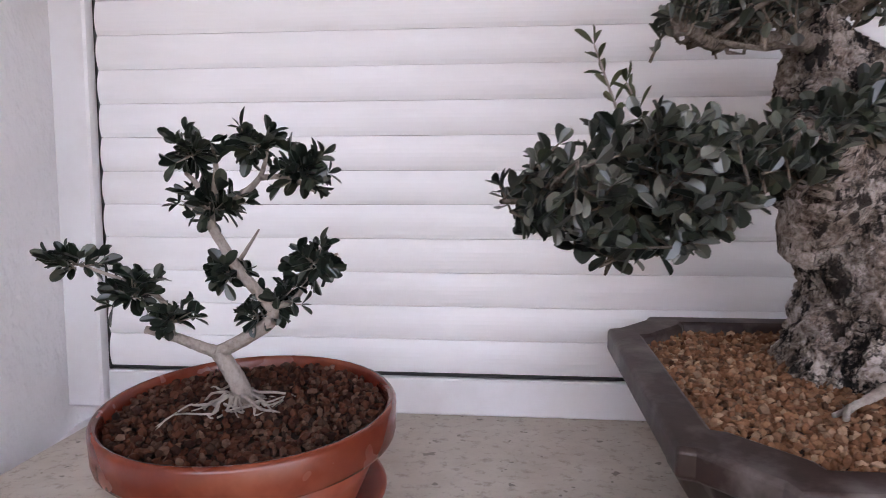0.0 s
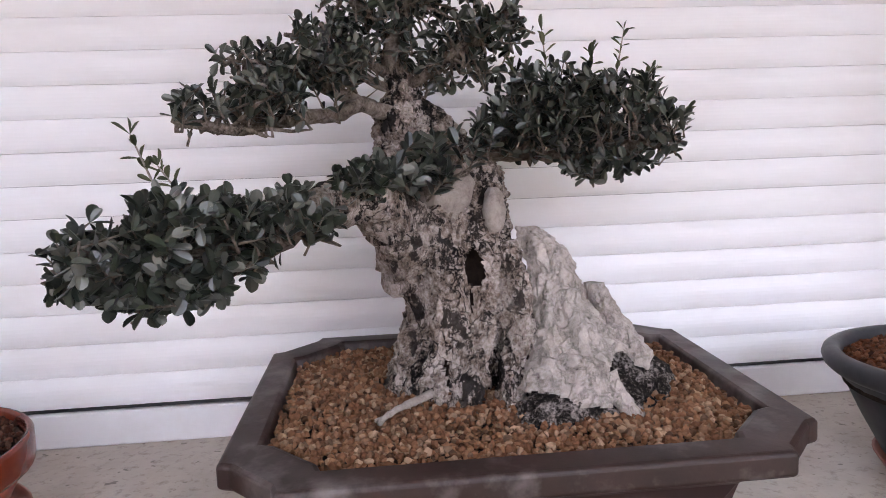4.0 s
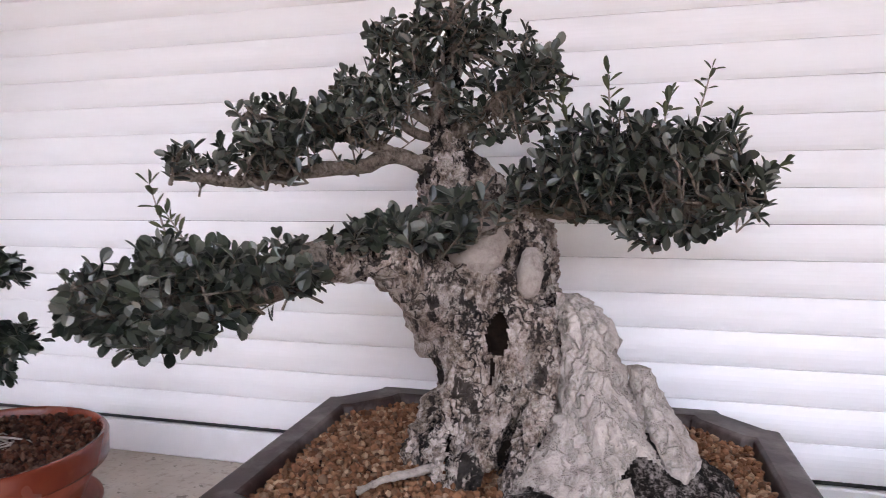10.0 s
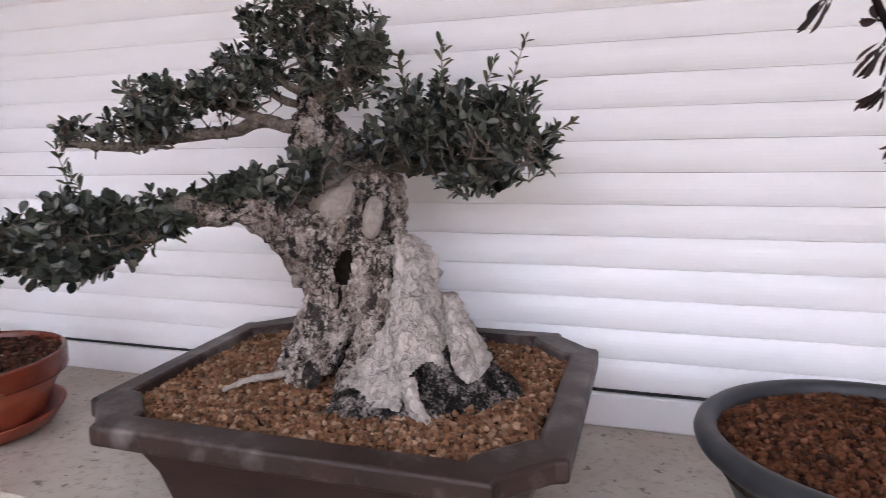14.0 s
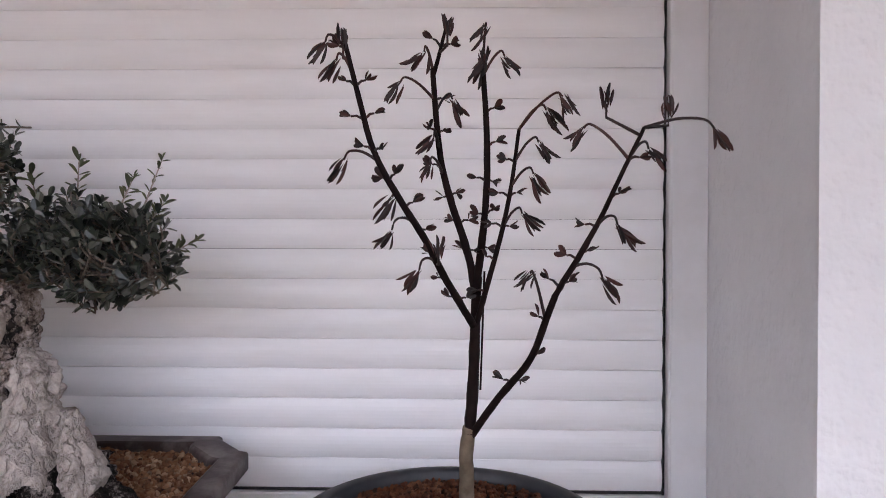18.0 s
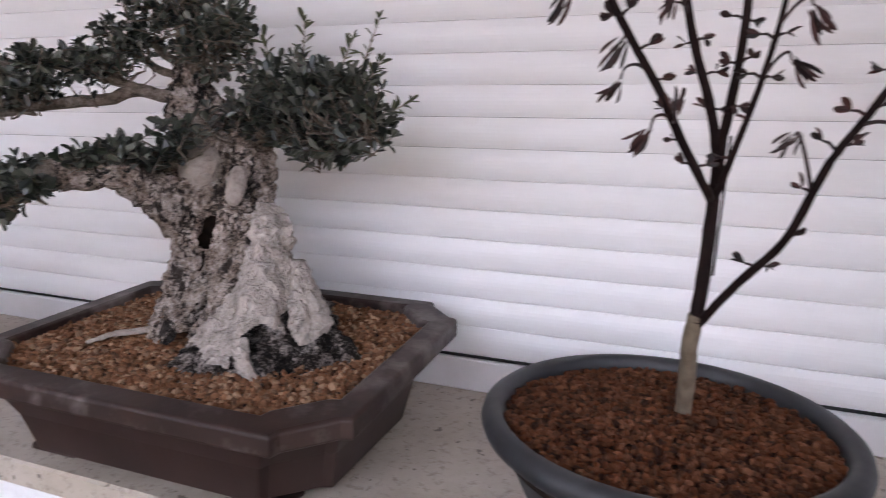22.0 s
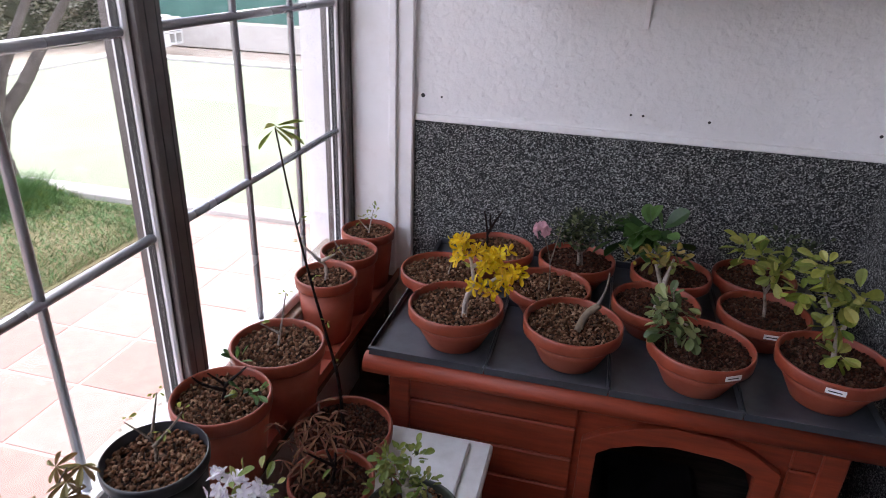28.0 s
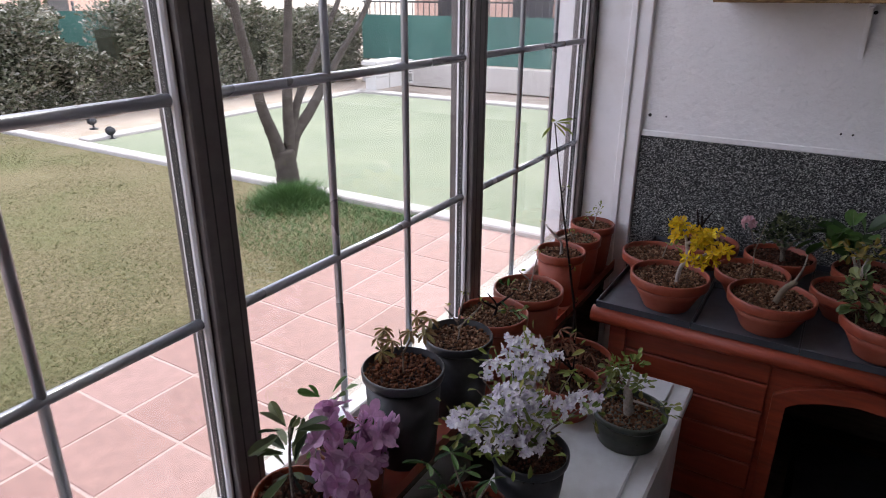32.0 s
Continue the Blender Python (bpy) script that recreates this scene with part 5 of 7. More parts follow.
for k in range(4):
    y0 = -1.622 + 0.2785 * k
    tray("plant_tray", -0.205, 0.130, y0 + 0.001, y0 + 0.2765, 0.4003, 0.0225, TRAY_GREY, TURN, label="shallow grey plastic plant tray on the dog house", category="plant tray", group="trays on the dog house")
    tray("plant_tray", -0.552, -0.212, y0 + 0.001, y0 + 0.2765, 0.4003, 0.0225, TRAY_GREY, TURN, label="shallow grey plastic plant tray on the dog house", category="plant tray", group="trays on the dog house")

# bench under the glass, with long red trays
bench = empty("bench", (0.4, -1.84, ZF), label="dark weathered wooden bench under the glass front", category="bench")
for y in (-1.875, -1.80):
    part("plank", boxes(((-0.96, y + 1.84 - 0.034, 0.435), (0.95, y + 1.84 + 0.034, 0.458)), bevel=0.003), DARK_WOOD, bench)
for x in (-0.9, 0.0, 0.88):
    part("leg", boxes(((x - 0.02, -0.05, 0.0), (x + 0.02, 0.05, 0.435)), bevel=0.002), DARK_WOOD, bench)
for x0, x1 in ((-0.572, -0.02), (-0.012, 0.60), (0.608, 1.33)):
    tray("plant_tray", x0, x1, -1.905, -1.765, ZF + 0.4583, 0.03, TRAY_RED, label="long terracotta-red plastic trough tray on the bench", category="plant tray", group="trays under the glass")

# white box
white_box = empty("storage_box", (0.63, -1.47, ZF), label="white plastic storage box with a ribbed lid", category="box")
part("box_body", boxes(((-0.46, -0.15, 0.0), (0.46, 0.15, 0.405)), bevel=0.008), WHITE_PLASTIC, white_box)
part("lid", boxes(((-0.475, -0.165, 0.40), (0.475, 0.165, 0.430)), bevel=0.006), WHITE_PLASTIC, white_box)
part("lid_panel", boxes(((-0.45, -0.14, 0.430), (0.45, 0.115, 0.441)), bevel=0.004), WHITE_PLASTIC, white_box, "raised white lid panel")
ZB = ZF + 0.4415
tagged(part("plant_stand", boxes(((0.17, -1.70, ZF), (0.40, -1.655, 0.11)), ((0.17, -1.70, 0.11), (0.40, -1.632, 0.125)), bevel=0.003), DARK_WOOD), "low dark wooden plant stand", "plant stand")

# ---- pots ----
def lay(e, x, y, z, rz=0.0):
    e.matrix_world = pose(x, y, z, 0, 0, rz)
    return e


LIME = varied("lime_leaf", [(0.27, 0.32, 0.05), (0.42, 0.43, 0.09), (0.13, 0.20, 0.035), (0.50, 0.47, 0.13), (0.22, 0.28, 0.055)], 0.5, 90, 0.2, 0.001, thin=0.4)
GREEN = varied("green_leaf", [(0.045, 0.11, 0.022), (0.09, 0.19, 0.045), (0.13, 0.25, 0.065), (0.028, 0.07, 0.018)], 0.42, 90, 0.2, 0.001, thin=0.35)
SMALL_GREEN = varied("small_dark_leaf", [(0.014, 0.026, 0.010), (0.035, 0.055, 0.018), (0.075, 0.105, 0.035), (0.02, 0.035, 0.012), (0.19, 0.22, 0.10)], 0.5, 90, 0.2, 0.001, thin=0.2)
YELLOW = varied("yellow_petal", [(0.80, 0.52, 0.004), (0.86, 0.64, 0.012), (0.66, 0.38, 0.004), (0.88, 0.70, 0.03)], 0.55, 90, 0.1, 0.001, thin=0.4)
LILAC = varied("pale_lilac_petal", [(0.72, 0.68, 0.76), (0.82, 0.79, 0.84), (0.62, 0.56, 0.70), (0.86, 0.85, 0.87)], 0.6, 90, 0.1, 0.001, thin=0.4)
PINK = varied("pink_petal", [(0.62, 0.36, 0.58), (0.72, 0.48, 0.68), (0.54, 0.28, 0.50)], 0.6, 90, 0.1, 0.001, thin=0.4)
ROSE = varied("pale_rose_petal", [(0.72, 0.40, 0.46), (0.78, 0.50, 0.55)], 0.6, 90, 0.1, 0.001, thin=0.35)
BRONZE = varied("bronze_maple_leaf", [(0.24, 0.22, 0.08), (0.31, 0.27, 0.11), (0.22, 0.14, 0.06)], 0.55, 90, 0.2, 0.001, thin=0.5)
FRESH = varied("fresh_green_leaf", [(0.17, 0.23, 0.045), (0.26, 0.31, 0.075), (0.10, 0.16, 0.03), (0.30, 0.30, 0.09)], 0.5, 90, 0.2, 0.001, thin=0.45)
RED_LEAF = varied("brown_red_leaf", [(0.13, 0.040, 0.030), (0.22, 0.080, 0.05), (0.08, 0.026, 0.020), (0.28, 0.14, 0.08)], 0.6, 90, 0.2, 0.001, thin=0.35)


def plant(name, x, y, z, label, category):
    return empty(name, (x, y, z), label=label, category=category)


def stems(e, rng, lines, mat, r0=0.004, r1=0.0012, name="stem"):
    for k, pts in enumerate(lines):
        line = smooth_line(pts, 4)
        part(name, tube(line, np.linspace(r0, r1, len(line)), 7, 0.06, k), mat, e, "", True)


def bunch(e, rng, spots, count, length, width, mat, name, label="", spread=0.02, droop=0.0):
    rows = []
    for c in spots:
        for _ in range(count):
            b = np.array(c) + rng.normal(size=3) * 0.55 * spread * np.array([1, 1, 0.7])
            way = (b - np.array(c)) / (0.55 * spread) + rng.normal(size=3) * 0.5 + np.array([0, 0, 0.25 - droop])
            rows.append((b, way, np.array([0, 0, 1.0]) + rng.normal(size=3) * 0.5, length * rng.uniform(0.6, 1.15), width * rng.uniform(0.85, 1.15)))
    ob = part(name, leaves_from(rows), mat, e, label)
    ob["kind"] = "stuff"
    return ob


def blooms(e, rng, spots, count, petal, mat, name, label, spread=0.03, n=5, wide=0.72):
    rows = []
    for c in spots:
        for _ in range(count):
            d = rng.normal(size=3)
            d[2] = abs(d[2]) * 0.6 + 0.1 * rng.normal()
            d /= np.linalg.norm(d)
            f = np.array(c) + d * spread * rng.uniform(0.4, 1.0) ** 0.5
            axis = d + rng.normal(size=3) * 0.4
            axis /= np.linalg.norm(axis)
            q = np.cross(axis, rng.normal(size=3))
            q /= np.linalg.norm(q)
            r = np.cross(axis, q)
            for k in range(n):
                a = 6.283 * k / n
                rows.append((f, (math.cos(a) * q + math.sin(a) * r) + axis * 0.35, axis, petal * rng.uniform(0.85, 1.15), wide))
    ob = part(name, leaves_from(rows), mat, e, label)
    ob["kind"] = "stuff"
    return ob


ZT = 0.4030
TERRA_BOWL = dict(category="flower pot", group="bowls on the dog house")
FRONT_H, BACK_H = 0.105, 0.088
BOWLS = [(0.010, -1.441), (0.010, -1.161), (0.022, -0.879), (0.0, -0.604), (-0.196, -1.532), (-0.190, -1.234), (-0.184, -0.964), (-0.216, -0.702), (-0.392, -1.41), (-0.388, -1.175), (-0.380, -0.915), (-0.425, -0.69)]
masters = {}
for i, (x, y) in enumerate(BOWLS):
    front, dark = i < 4, i in (2, 3, 6, 7, 9, 10, 11)
    if (front, dark) not in masters:
        masters[front, dark] = turned_pot("flower_pot", 0.116 if front else 0.110, FRONT_H if front else BACK_H, TERRA_WORN, TERRA, 0.030, 0.60, soil=DARK_GRIT if dark else BROWN_GRIT, seed=60 + i, grit=0.0068 if not dark else 0.0058, label="round terracotta bowl filled with dark grit" if dark else "round terracotta bowl filled with mixed brown grit", **TERRA_BOWL)
        lay(masters[front, dark], x, y, ZT, 37 * i)
    else:
        copy_thing(masters[front, dark], pose(x, y, ZT, 0, 0, 37 * i))
PAPER = grainy("white_label", (0.72, 0.72, 0.72), (0.80, 0.80, 0.80), 60, 0.5, 0.05, 0.0003)
for x, y, rz, r, dz in ((0.0, -0.604, -12, 0.116, 0.090), (-0.216, -0.702, 0, 0.110, 0.073), (0.022, -0.879, 28, 0.116, 0.090)):
    a = radians(rz)
    lab = part("plant_label", boxes(((r, -0.019, -0.006), (r + 0.0012, 0.019, 0.006))), PAPER)
    lab.matrix_world = pose(x, y, ZT + dz, 0, 0, rz)
    tagged(lab, "small white sticker on a terracotta bowl rim", "plant label", "labels on the bowls")
    part("writing", boxes(((r + 0.0012, -0.014, -0.0015), (r + 0.0014, 0.012, 0.0010))), GREY_PLASTIC, lab)

rng = np.random.default_rng(71)
zt, zb = 0.088, 0.071


def at(i, *spots):
    """Spots given in the room, as seen from a bowl's foot."""
    x, y = BOWLS[i]
    return [(a - x, b - y, c - ZT) for a, b, c in spots]


GREY_GREEN = varied("grey_green_leaf", [(0.085, 0.13, 0.04), (0.14, 0.19, 0.06), (0.06, 0.10, 0.035), (0.24, 0.28, 0.10), (0.33, 0.36, 0.16)], 0.5, 90, 0.2, 0.001, thin=0.35)
YELLOWING = varied("yellowing_leaf", [(0.34, 0.26, 0.03), (0.26, 0.19, 0.06), (0.17, 0.18, 0.04)], 0.5, 90, 0.2, 0.001, thin=0.35)
# yellow flowering shrub
p = plant("forsythia", *BOWLS[0], ZT, "small forsythia bonsai covered in bright yellow flowers", "flowering bonsai")
stems(p, rng, [at(0, (0.035, -1.415, ZT + zt - 0.012), (0.035, -1.412, 0.535), (0.03, -1.398, 0.572), (0.02, -1.405, 0.612), (0.015, -1.415, 0.645))], PALE_BRANCH, 0.0075, 0.003, "trunk")
stems(p, rng, [at(0, (0.03, -1.398, 0.570), (0.035, -1.365, 0.583), (0.03, -1.343, 0.60), (0.025, -1.315, 0.612)), at(0, (0.02, -1.405, 0.612), (0.02, -1.38, 0.632), (0.02, -1.335, 0.652)), at(0, (0.03, -1.398, 0.570), (0.04, -1.365, 0.568))], PALE_BRANCH, 0.0055, 0.002, "branch")
for c, cnt in (((0.01, -1.445, 0.655), 9), ((0.015, -1.430, 0.625), 5), ((0.01, -1.425, 0.668), 6), ((0.02, -1.388, 0.648), 9), ((0.02, -1.362, 0.640), 8), ((0.02, -1.372, 0.618), 8), ((0.015, -1.335, 0.653), 5), ((0.02, -1.345, 0.630), 5), ((0.03, -1.302, 0.613), 8), ((0.03, -1.322, 0.600), 6), ((0.04, -1.392, 0.572), 6), ((0.04, -1.358, 0.568), 7), ((0.04, -1.335, 0.582), 5)):
    blooms(p, rng, at(0, c), cnt, 0.021, YELLOW, "blossom", "bright yellow petals", 0.017, 4, 0.5)
# bare stump
p = plant("stump", *BOWLS[1], ZT, "bare cut grey stem with one thin side twig", "cutting")
stems(p, rng, [at(1, (0.02, -1.15, ZT + zt - 0.01), (0.02, -1.135, 0.53), (0.02, -1.108, 0.562))], MAPLE_BASE, 0.010, 0.0075, "stem")
stems(p, rng, [at(1, (0.02, -1.115, 0.555), (0.02, -1.10, 0.60), (0.02, -1.096, 0.645))], BRANCH, 0.004, 0.0015, "twig")
# low leafy bowl
p = plant("shrub", *BOWLS[2], ZT, "low shrub with drooping grey-green leaves", "shrub")
stems(p, rng, [at(2, (0.03, -0.93, ZT + zt - 0.01), (0.03, -0.945, 0.56), (0.02, -0.96, 0.63)), at(2, (0.03, -0.945, 0.56), (0.05, -0.92, 0.56))], BRANCH, 0.005, 0.0015)
bunch(p, rng, at(2, (0.03, -0.965, 0.605), (0.03, -0.938, 0.58), (0.04, -0.956, 0.528), (0.04, -0.910, 0.540), (0.03, -0.977, 0.579), (0.03, -0.95, 0.555)), 15, 0.035, 0.62, GREY_GREEN, "foliage", "drooping grey-green leaves", 0.018, 0.5)
# lime-leaved plants
p = plant("shrub", *BOWLS[3], ZT, "leaning shrub with lime-green rounded leaves", "shrub")
stems(p, rng, [at(3, (0.01, -0.61, ZT + zt - 0.01), (0.02, -0.62, 0.56), (0.02, -0.65, 0.63), (0.0, -0.69, 0.71)), at(3, (0.02, -0.62, 0.57), (0.02, -0.60, 0.64))], PALE_BRANCH, 0.006, 0.002)
bunch(p, rng, at(3, (0.02, -0.68, 0.725), (0.02, -0.705, 0.66), (0.02, -0.63, 0.645), (0.02, -0.632, 0.592), (0.03, -0.61, 0.53), (0.02, -0.605, 0.66), (0.01, -0.66, 0.69)), 19, 0.037, 0.64, LIME, "foliage", "rounded lime-green leaves", 0.019, 0.45)
p = plant("shrub", *BOWLS[7], ZT, "shrub with lime-green rounded leaves beside the wall", "shrub")
stems(p, rng, [at(7, (-0.21, -0.70, ZT + zb - 0.01), (-0.19, -0.72, 0.55), (-0.18, -0.76, 0.64)), at(7, (-0.19, -0.72, 0.55), (-0.18, -0.70, 0.62))], BRANCH, 0.005, 0.0015)
bunch(p, rng, at(7, (-0.17, -0.753, 0.653), (-0.18, -0.785, 0.668), (-0.17, -0.70, 0.63), (-0.17, -0.715, 0.605), (-0.19, -0.77, 0.63)), 15, 0.037, 0.64, LIME, "foliage", "rounded lime-green leaves", 0.018, 0.4)
# bowls in the second and third rows
p = plant("seedling", *BOWLS[4], ZT, "tiny seedling with a few pale leaves", "seedling")
stems(p, rng, [[(0.0, 0.02, zb - 0.01), (0.0, 0.03, 0.11), (0.0, 0.04, 0.14)]], BRANCH, 0.0025, 0.001)
bunch(p, rng, [(0.0, 0.03, 0.14), (0.0, 0.05, 0.12)], 7, 0.026, 0.5, LIME, "foliage", "", 0.014)
p = plant("seedling", *BOWLS[5], ZT, "thin stem bearing one pale pink flower", "seedling")
stems(p, rng, [at(5, (-0.19, -1.235, ZT + zb - 0.01), (-0.185, -1.24, 0.56), (-0.18, -1.265, 0.64)), at(5, (-0.185, -1.24, 0.55), (-0.18, -1.22, 0.66))], BRANCH, 0.002, 0.001)
blooms(p, rng, at(5, (-0.18, -1.269, 0.643)), 9, 0.017, ROSE, "flower", "pale pink double flower", 0.012, 6)
p = plant("shrub", *BOWLS[6], ZT, "small tree with yellowing leaves on a pale trunk", "shrub")
stems(p, rng, [at(6, (-0.17, -0.965, ZT + zb - 0.01), (-0.165, -0.96, 0.53), (-0.16, -0.985, 0.60)), at(6, (-0.165, -0.96, 0.53), (-0.16, -0.945, 0.62))], PALE_BRANCH, 0.009, 0.003, "trunk")
bunch(p, rng, at(6, (-0.16, -0.993, 0.615), (-0.16, -0.949, 0.642), (-0.16, -1.04, 0.609), (-0.16, -0.965, 0.60), (-0.16, -0.94, 0.61)), 10, 0.032, 0.55, YELLOWING, "foliage", "yellow and tan leaves", 0.018)
p = plant("twig", *BOWLS[8], ZT, "bare dark forked twig", "cutting")
stems(p, rng, [at(8, (-0.385, -1.44, ZT + zb - 0.01), (-0.38, -1.439, 0.53), (-0.38, -1.452, 0.60)), at(8, (-0.38, -1.439, 0.53), (-0.38, -1.42, 0.57), (-0.38, -1.40, 0.605)), at(8, (-0.38, -1.43, 0.55), (-0.38, -1.435, 0.59))], MAPLE_STEM, 0.0048, 0.002)
p = plant("bonsai", *BOWLS[9], ZT, "small dark-leaved bonsai with a dense low crown", "bonsai tree")
stems(p, rng, [at(9, (-0.38, -1.165, ZT + zb - 0.01), (-0.37, -1.17, 0.52), (-0.37, -1.185, 0.57)), at(9, (-0.37, -1.17, 0.52), (-0.37, -1.13, 0.56)), at(9, (-0.37, -1.17, 0.52), (-0.37, -1.22, 0.56))], BRANCH, 0.011, 0.003, "trunk")
bunch(p, rng, at(9, (-0.37, -1.225, 0.556), (-0.36, -1.18, 0.595), (-0.37, -1.13, 0.575), (-0.35, -1.177, 0.555), (-0.37, -1.209, 0.585), (-0.37, -1.10, 0.615), (-0.35, -1.15, 0.60), (-0.39, -1.18, 0.61)), 75, 0.0155, 0.72, SMALL_GREEN, "foliage", "small dark green leaves", 0.024)
p = plant("shrub", *BOWLS[10], ZT, "shrub with large glossy green leaves", "shrub")
stems(p, rng, [at(10, (-0.38, -0.94, ZT + zb - 0.01), (-0.375, -0.96, 0.53), (-0.37, -0.98, 0.60)), at(10, (-0.375, -0.96, 0.53), (-0.37, -0.92, 0.60))], BRANCH, 0.006, 0.002)
bunch(p, rng, at(10, (-0.36, -1.03, 0.592), (-0.36, -0.99, 0.615), (-0.37, -0.965, 0.603), (-0.36, -1.055, 0.578), (-0.35, -0.985, 0.572), (-0.37, -0.94, 0.575)), 7, 0.070, 0.66, GREEN, "foliage", "large green leaves", 0.026, 0.35)
p = plant("shrub", *BOWLS[11], ZT, "dark-leaved shrub in the corner", "shrub")
stems(p, rng, [at(11, (-0.425, -0.66, ZT + zb - 0.01), (-0.42, -0.64, 0.53), (-0.42, -0.61, 0.58))], BRANCH, 0.004, 0.0015)
bunch(p, rng, at(11, (-0.42, -0.613, 0.575), (-0.42, -0.65, 0.588), (-0.42, -0.57, 0.58), (-0.41, -0.62, 0.55)), 26, 0.024, 0.58, SMALL_GREEN, "foliage", "", 0.045)

# pots under the glass
ZN = ZF + 0.4608
tall = turned_pot("flower_pot", 0.086, 0.195, TERRA_WORN, TERRA, 0.030, 0.74, soil=BROWN_GRIT, seed=63, grit=0.0064, label="tall terracotta-red flower pot", category="flower pot", group="pots under the glass")
lay(tall, -0.13, -1.842, ZN)
copy_thing(tall, pose(-0.30, -1.842, ZN, 0, 0, 50))
copy_thing(tall, pose(-0.475, -1.846, ZN, 0, 0, 120))
wide = turned_pot("flower_pot", 0.108, 0.190, TERRA_WORN, TERRA, 0.030, 0.72, soil=BROWN_GRIT, seed=64, grit=0.0064, label="wide terracotta-red flower pot", category="flower pot", group="pots under the glass")
lay(wide, 0.215, -1.812, ZN)
copy_thing(wide, pose(0.432, -1.822, ZN, 0, 0, 70) @ Matrix.Diagonal((0.92, 0.92, 1.04, 1.0)))
black = turned_pot("flower_pot", 0.089, 0.222, BLACK_PLASTIC, BLACK_PLASTIC, 0.022, 0.78, thick=0.004, soil=BROWN_GRIT, seed=65, grit=0.0064, label="round black plastic nursery pot", category="flower pot", group="pots under the glass")
lay(black, 0.638, -1.818, ZN)
big_black = turned_pot("flower_pot", 0.095, 0.236, BLACK_PLASTIC, BLACK_PLASTIC, 0.022, 0.78, thick=0.004, soil=RED_GRIT, seed=75, grit=0.0066, label="larger round black plastic nursery pot", category="flower pot", group="pots under the glass")
lay(big_black, 0.860, -1.835, ZN, 40)
azalea_pot = turned_pot("flower_pot", 0.078, 0.150, TERRA, TERRA_RIM, 0.026, 0.74, soil=DARK_GRIT, seed=66, grit=0.0064, label="small terracotta pot holding the azalea", category="flower pot", group="pots under the glass")
lay(azalea_pot, 1.035, -1.845, ZN)


def pot_plant(name, x, y, z, label, category, lines, mat, r0, r1):
    e = plant(name, x, y, z, label, category)
    stems(e, rng, lines, mat, r0, r1)
    return e


e = pot_plant("seedling", -0.475, -1.846, ZN, "small seedling with pale feathery leaves", "seedling", [[(0, 0, 0.17), (0, 0.01, 0.22), (0, 0.02, 0.26)], [(0, 0.0, 0.19), (0, -0.03, 0.22)]], PALE_BRANCH, 0.003, 0.001)
bunch(e, rng, [(0, 0.03, 0.26), (0, 0.0, 0.24), (0, -0.03, 0.22)], 9, 0.016, 0.45, LIME, "foliage", "", 0.018)
e = pot_plant("ground_cover", -0.30, -1.842, ZN, "mat of fine pale green leaves", "ground cover", [[(0.02, 0, 0.17), (0.03, -0.02, 0.21), (0.03, -0.04, 0.24)]], BRANCH, 0.003, 0.001)
bunch(e, rng, [(0.03, 0.02, 0.185), (-0.02, -0.03, 0.185), (0.0, 0.03, 0.185), (-0.03, 0.02, 0.185)], 18, 0.012, 0.4, SMALL_GREEN, "foliage", "", 0.016)
e = pot_plant("cutting", -0.13, -1.842, ZN, "pale cut stem with a few small leaves", "cutting", [[(0.0, 0.0, 0.17), (0.0, 0.0, 0.215), (0.01, -0.01, 0.235)], [(0.01, -0.01, 0.235), (0.0, 0.03, 0.26)], [(0.01, -0.01, 0.235), (0.02, -0.06, 0.285)]], PALE_BRANCH, 0.007, 0.0014)
bunch(e, rng, [(0.0, 0.03, 0.262), (0.02, -0.06, 0.288)], 4, 0.014, 0.4, LIME, "foliage", "", 0.010)
e = pot_plant("cutting", 0.215, -1.812, ZN, "slender pale cutting with opening buds", "cutting", [[(0.0, 0.0, 0.17), (-0.01, 0.01, 0.24), (-0.02, 0.02, 0.31)], [(-0.005, 0.005, 0.21), (0.03, -0.02, 0.25)]], PALE_BRANCH, 0.003, 0.0012)
bunch(e, rng, [(-0.02, 0.02, 0.31), (0.03, -0.02, 0.255)], 5, 0.013, 0.45, LIME, "foliage", "", 0.009)
e = pot_plant("quince", 0.432, -1.822, ZN + 0.008, "dark knobbly quince stem with buds and few leaves", "cutting", [[(0.0, 0.0, 0.17), (0.0, 0.01, 0.21), (0.02, -0.01, 0.25)], [(0.0, 0.01, 0.21), (-0.02, 0.05, 0.25)], [(0.0, 0.01, 0.20), (0.025, -0.02, 0.225), (0.04, -0.03, 0.25)]], MAPLE_STEM, 0.0045, 0.0015)
bunch(e, rng, [(0.0, 0.05, 0.21), (-0.01, 0.07, 0.20), (-0.02, 0.03, 0.26)], 6, 0.026, 0.5, GREEN, "foliage", "", 0.014)
part("bud", lathe([(0.001, 0), (0.007, 0.004), (0.008, 0.010), (0.004, 0.016), (0.0005, 0.018)], 14), LIME, e, "pale green round bud", True).location = (0.01, 0.035, 0.195)
e = pot_plant("cutting", 0.638, -1.818, ZN + 0.008, "branched bare twigs with small pale leaves", "cutting", [[(0.0, 0.0, 0.19), (0.0, 0.0, 0.24), (0.02, -0.03, 0.29)], [(0.0, 0.0, 0.23), (-0.01, 0.04, 0.28), (-0.01, 0.06, 0.31)], [(0.0, 0.0, 0.25), (-0.03, 0.0, 0.32)]], BRANCH, 0.0035, 0.001)
bunch(e, rng, [(0.02, -0.03, 0.295), (-0.01, 0.06, 0.315), (-0.03, 0.0, 0.325), (0.0, 0.03, 0.27)], 4, 0.014, 0.45, LIME, "foliage", "", 0.008)


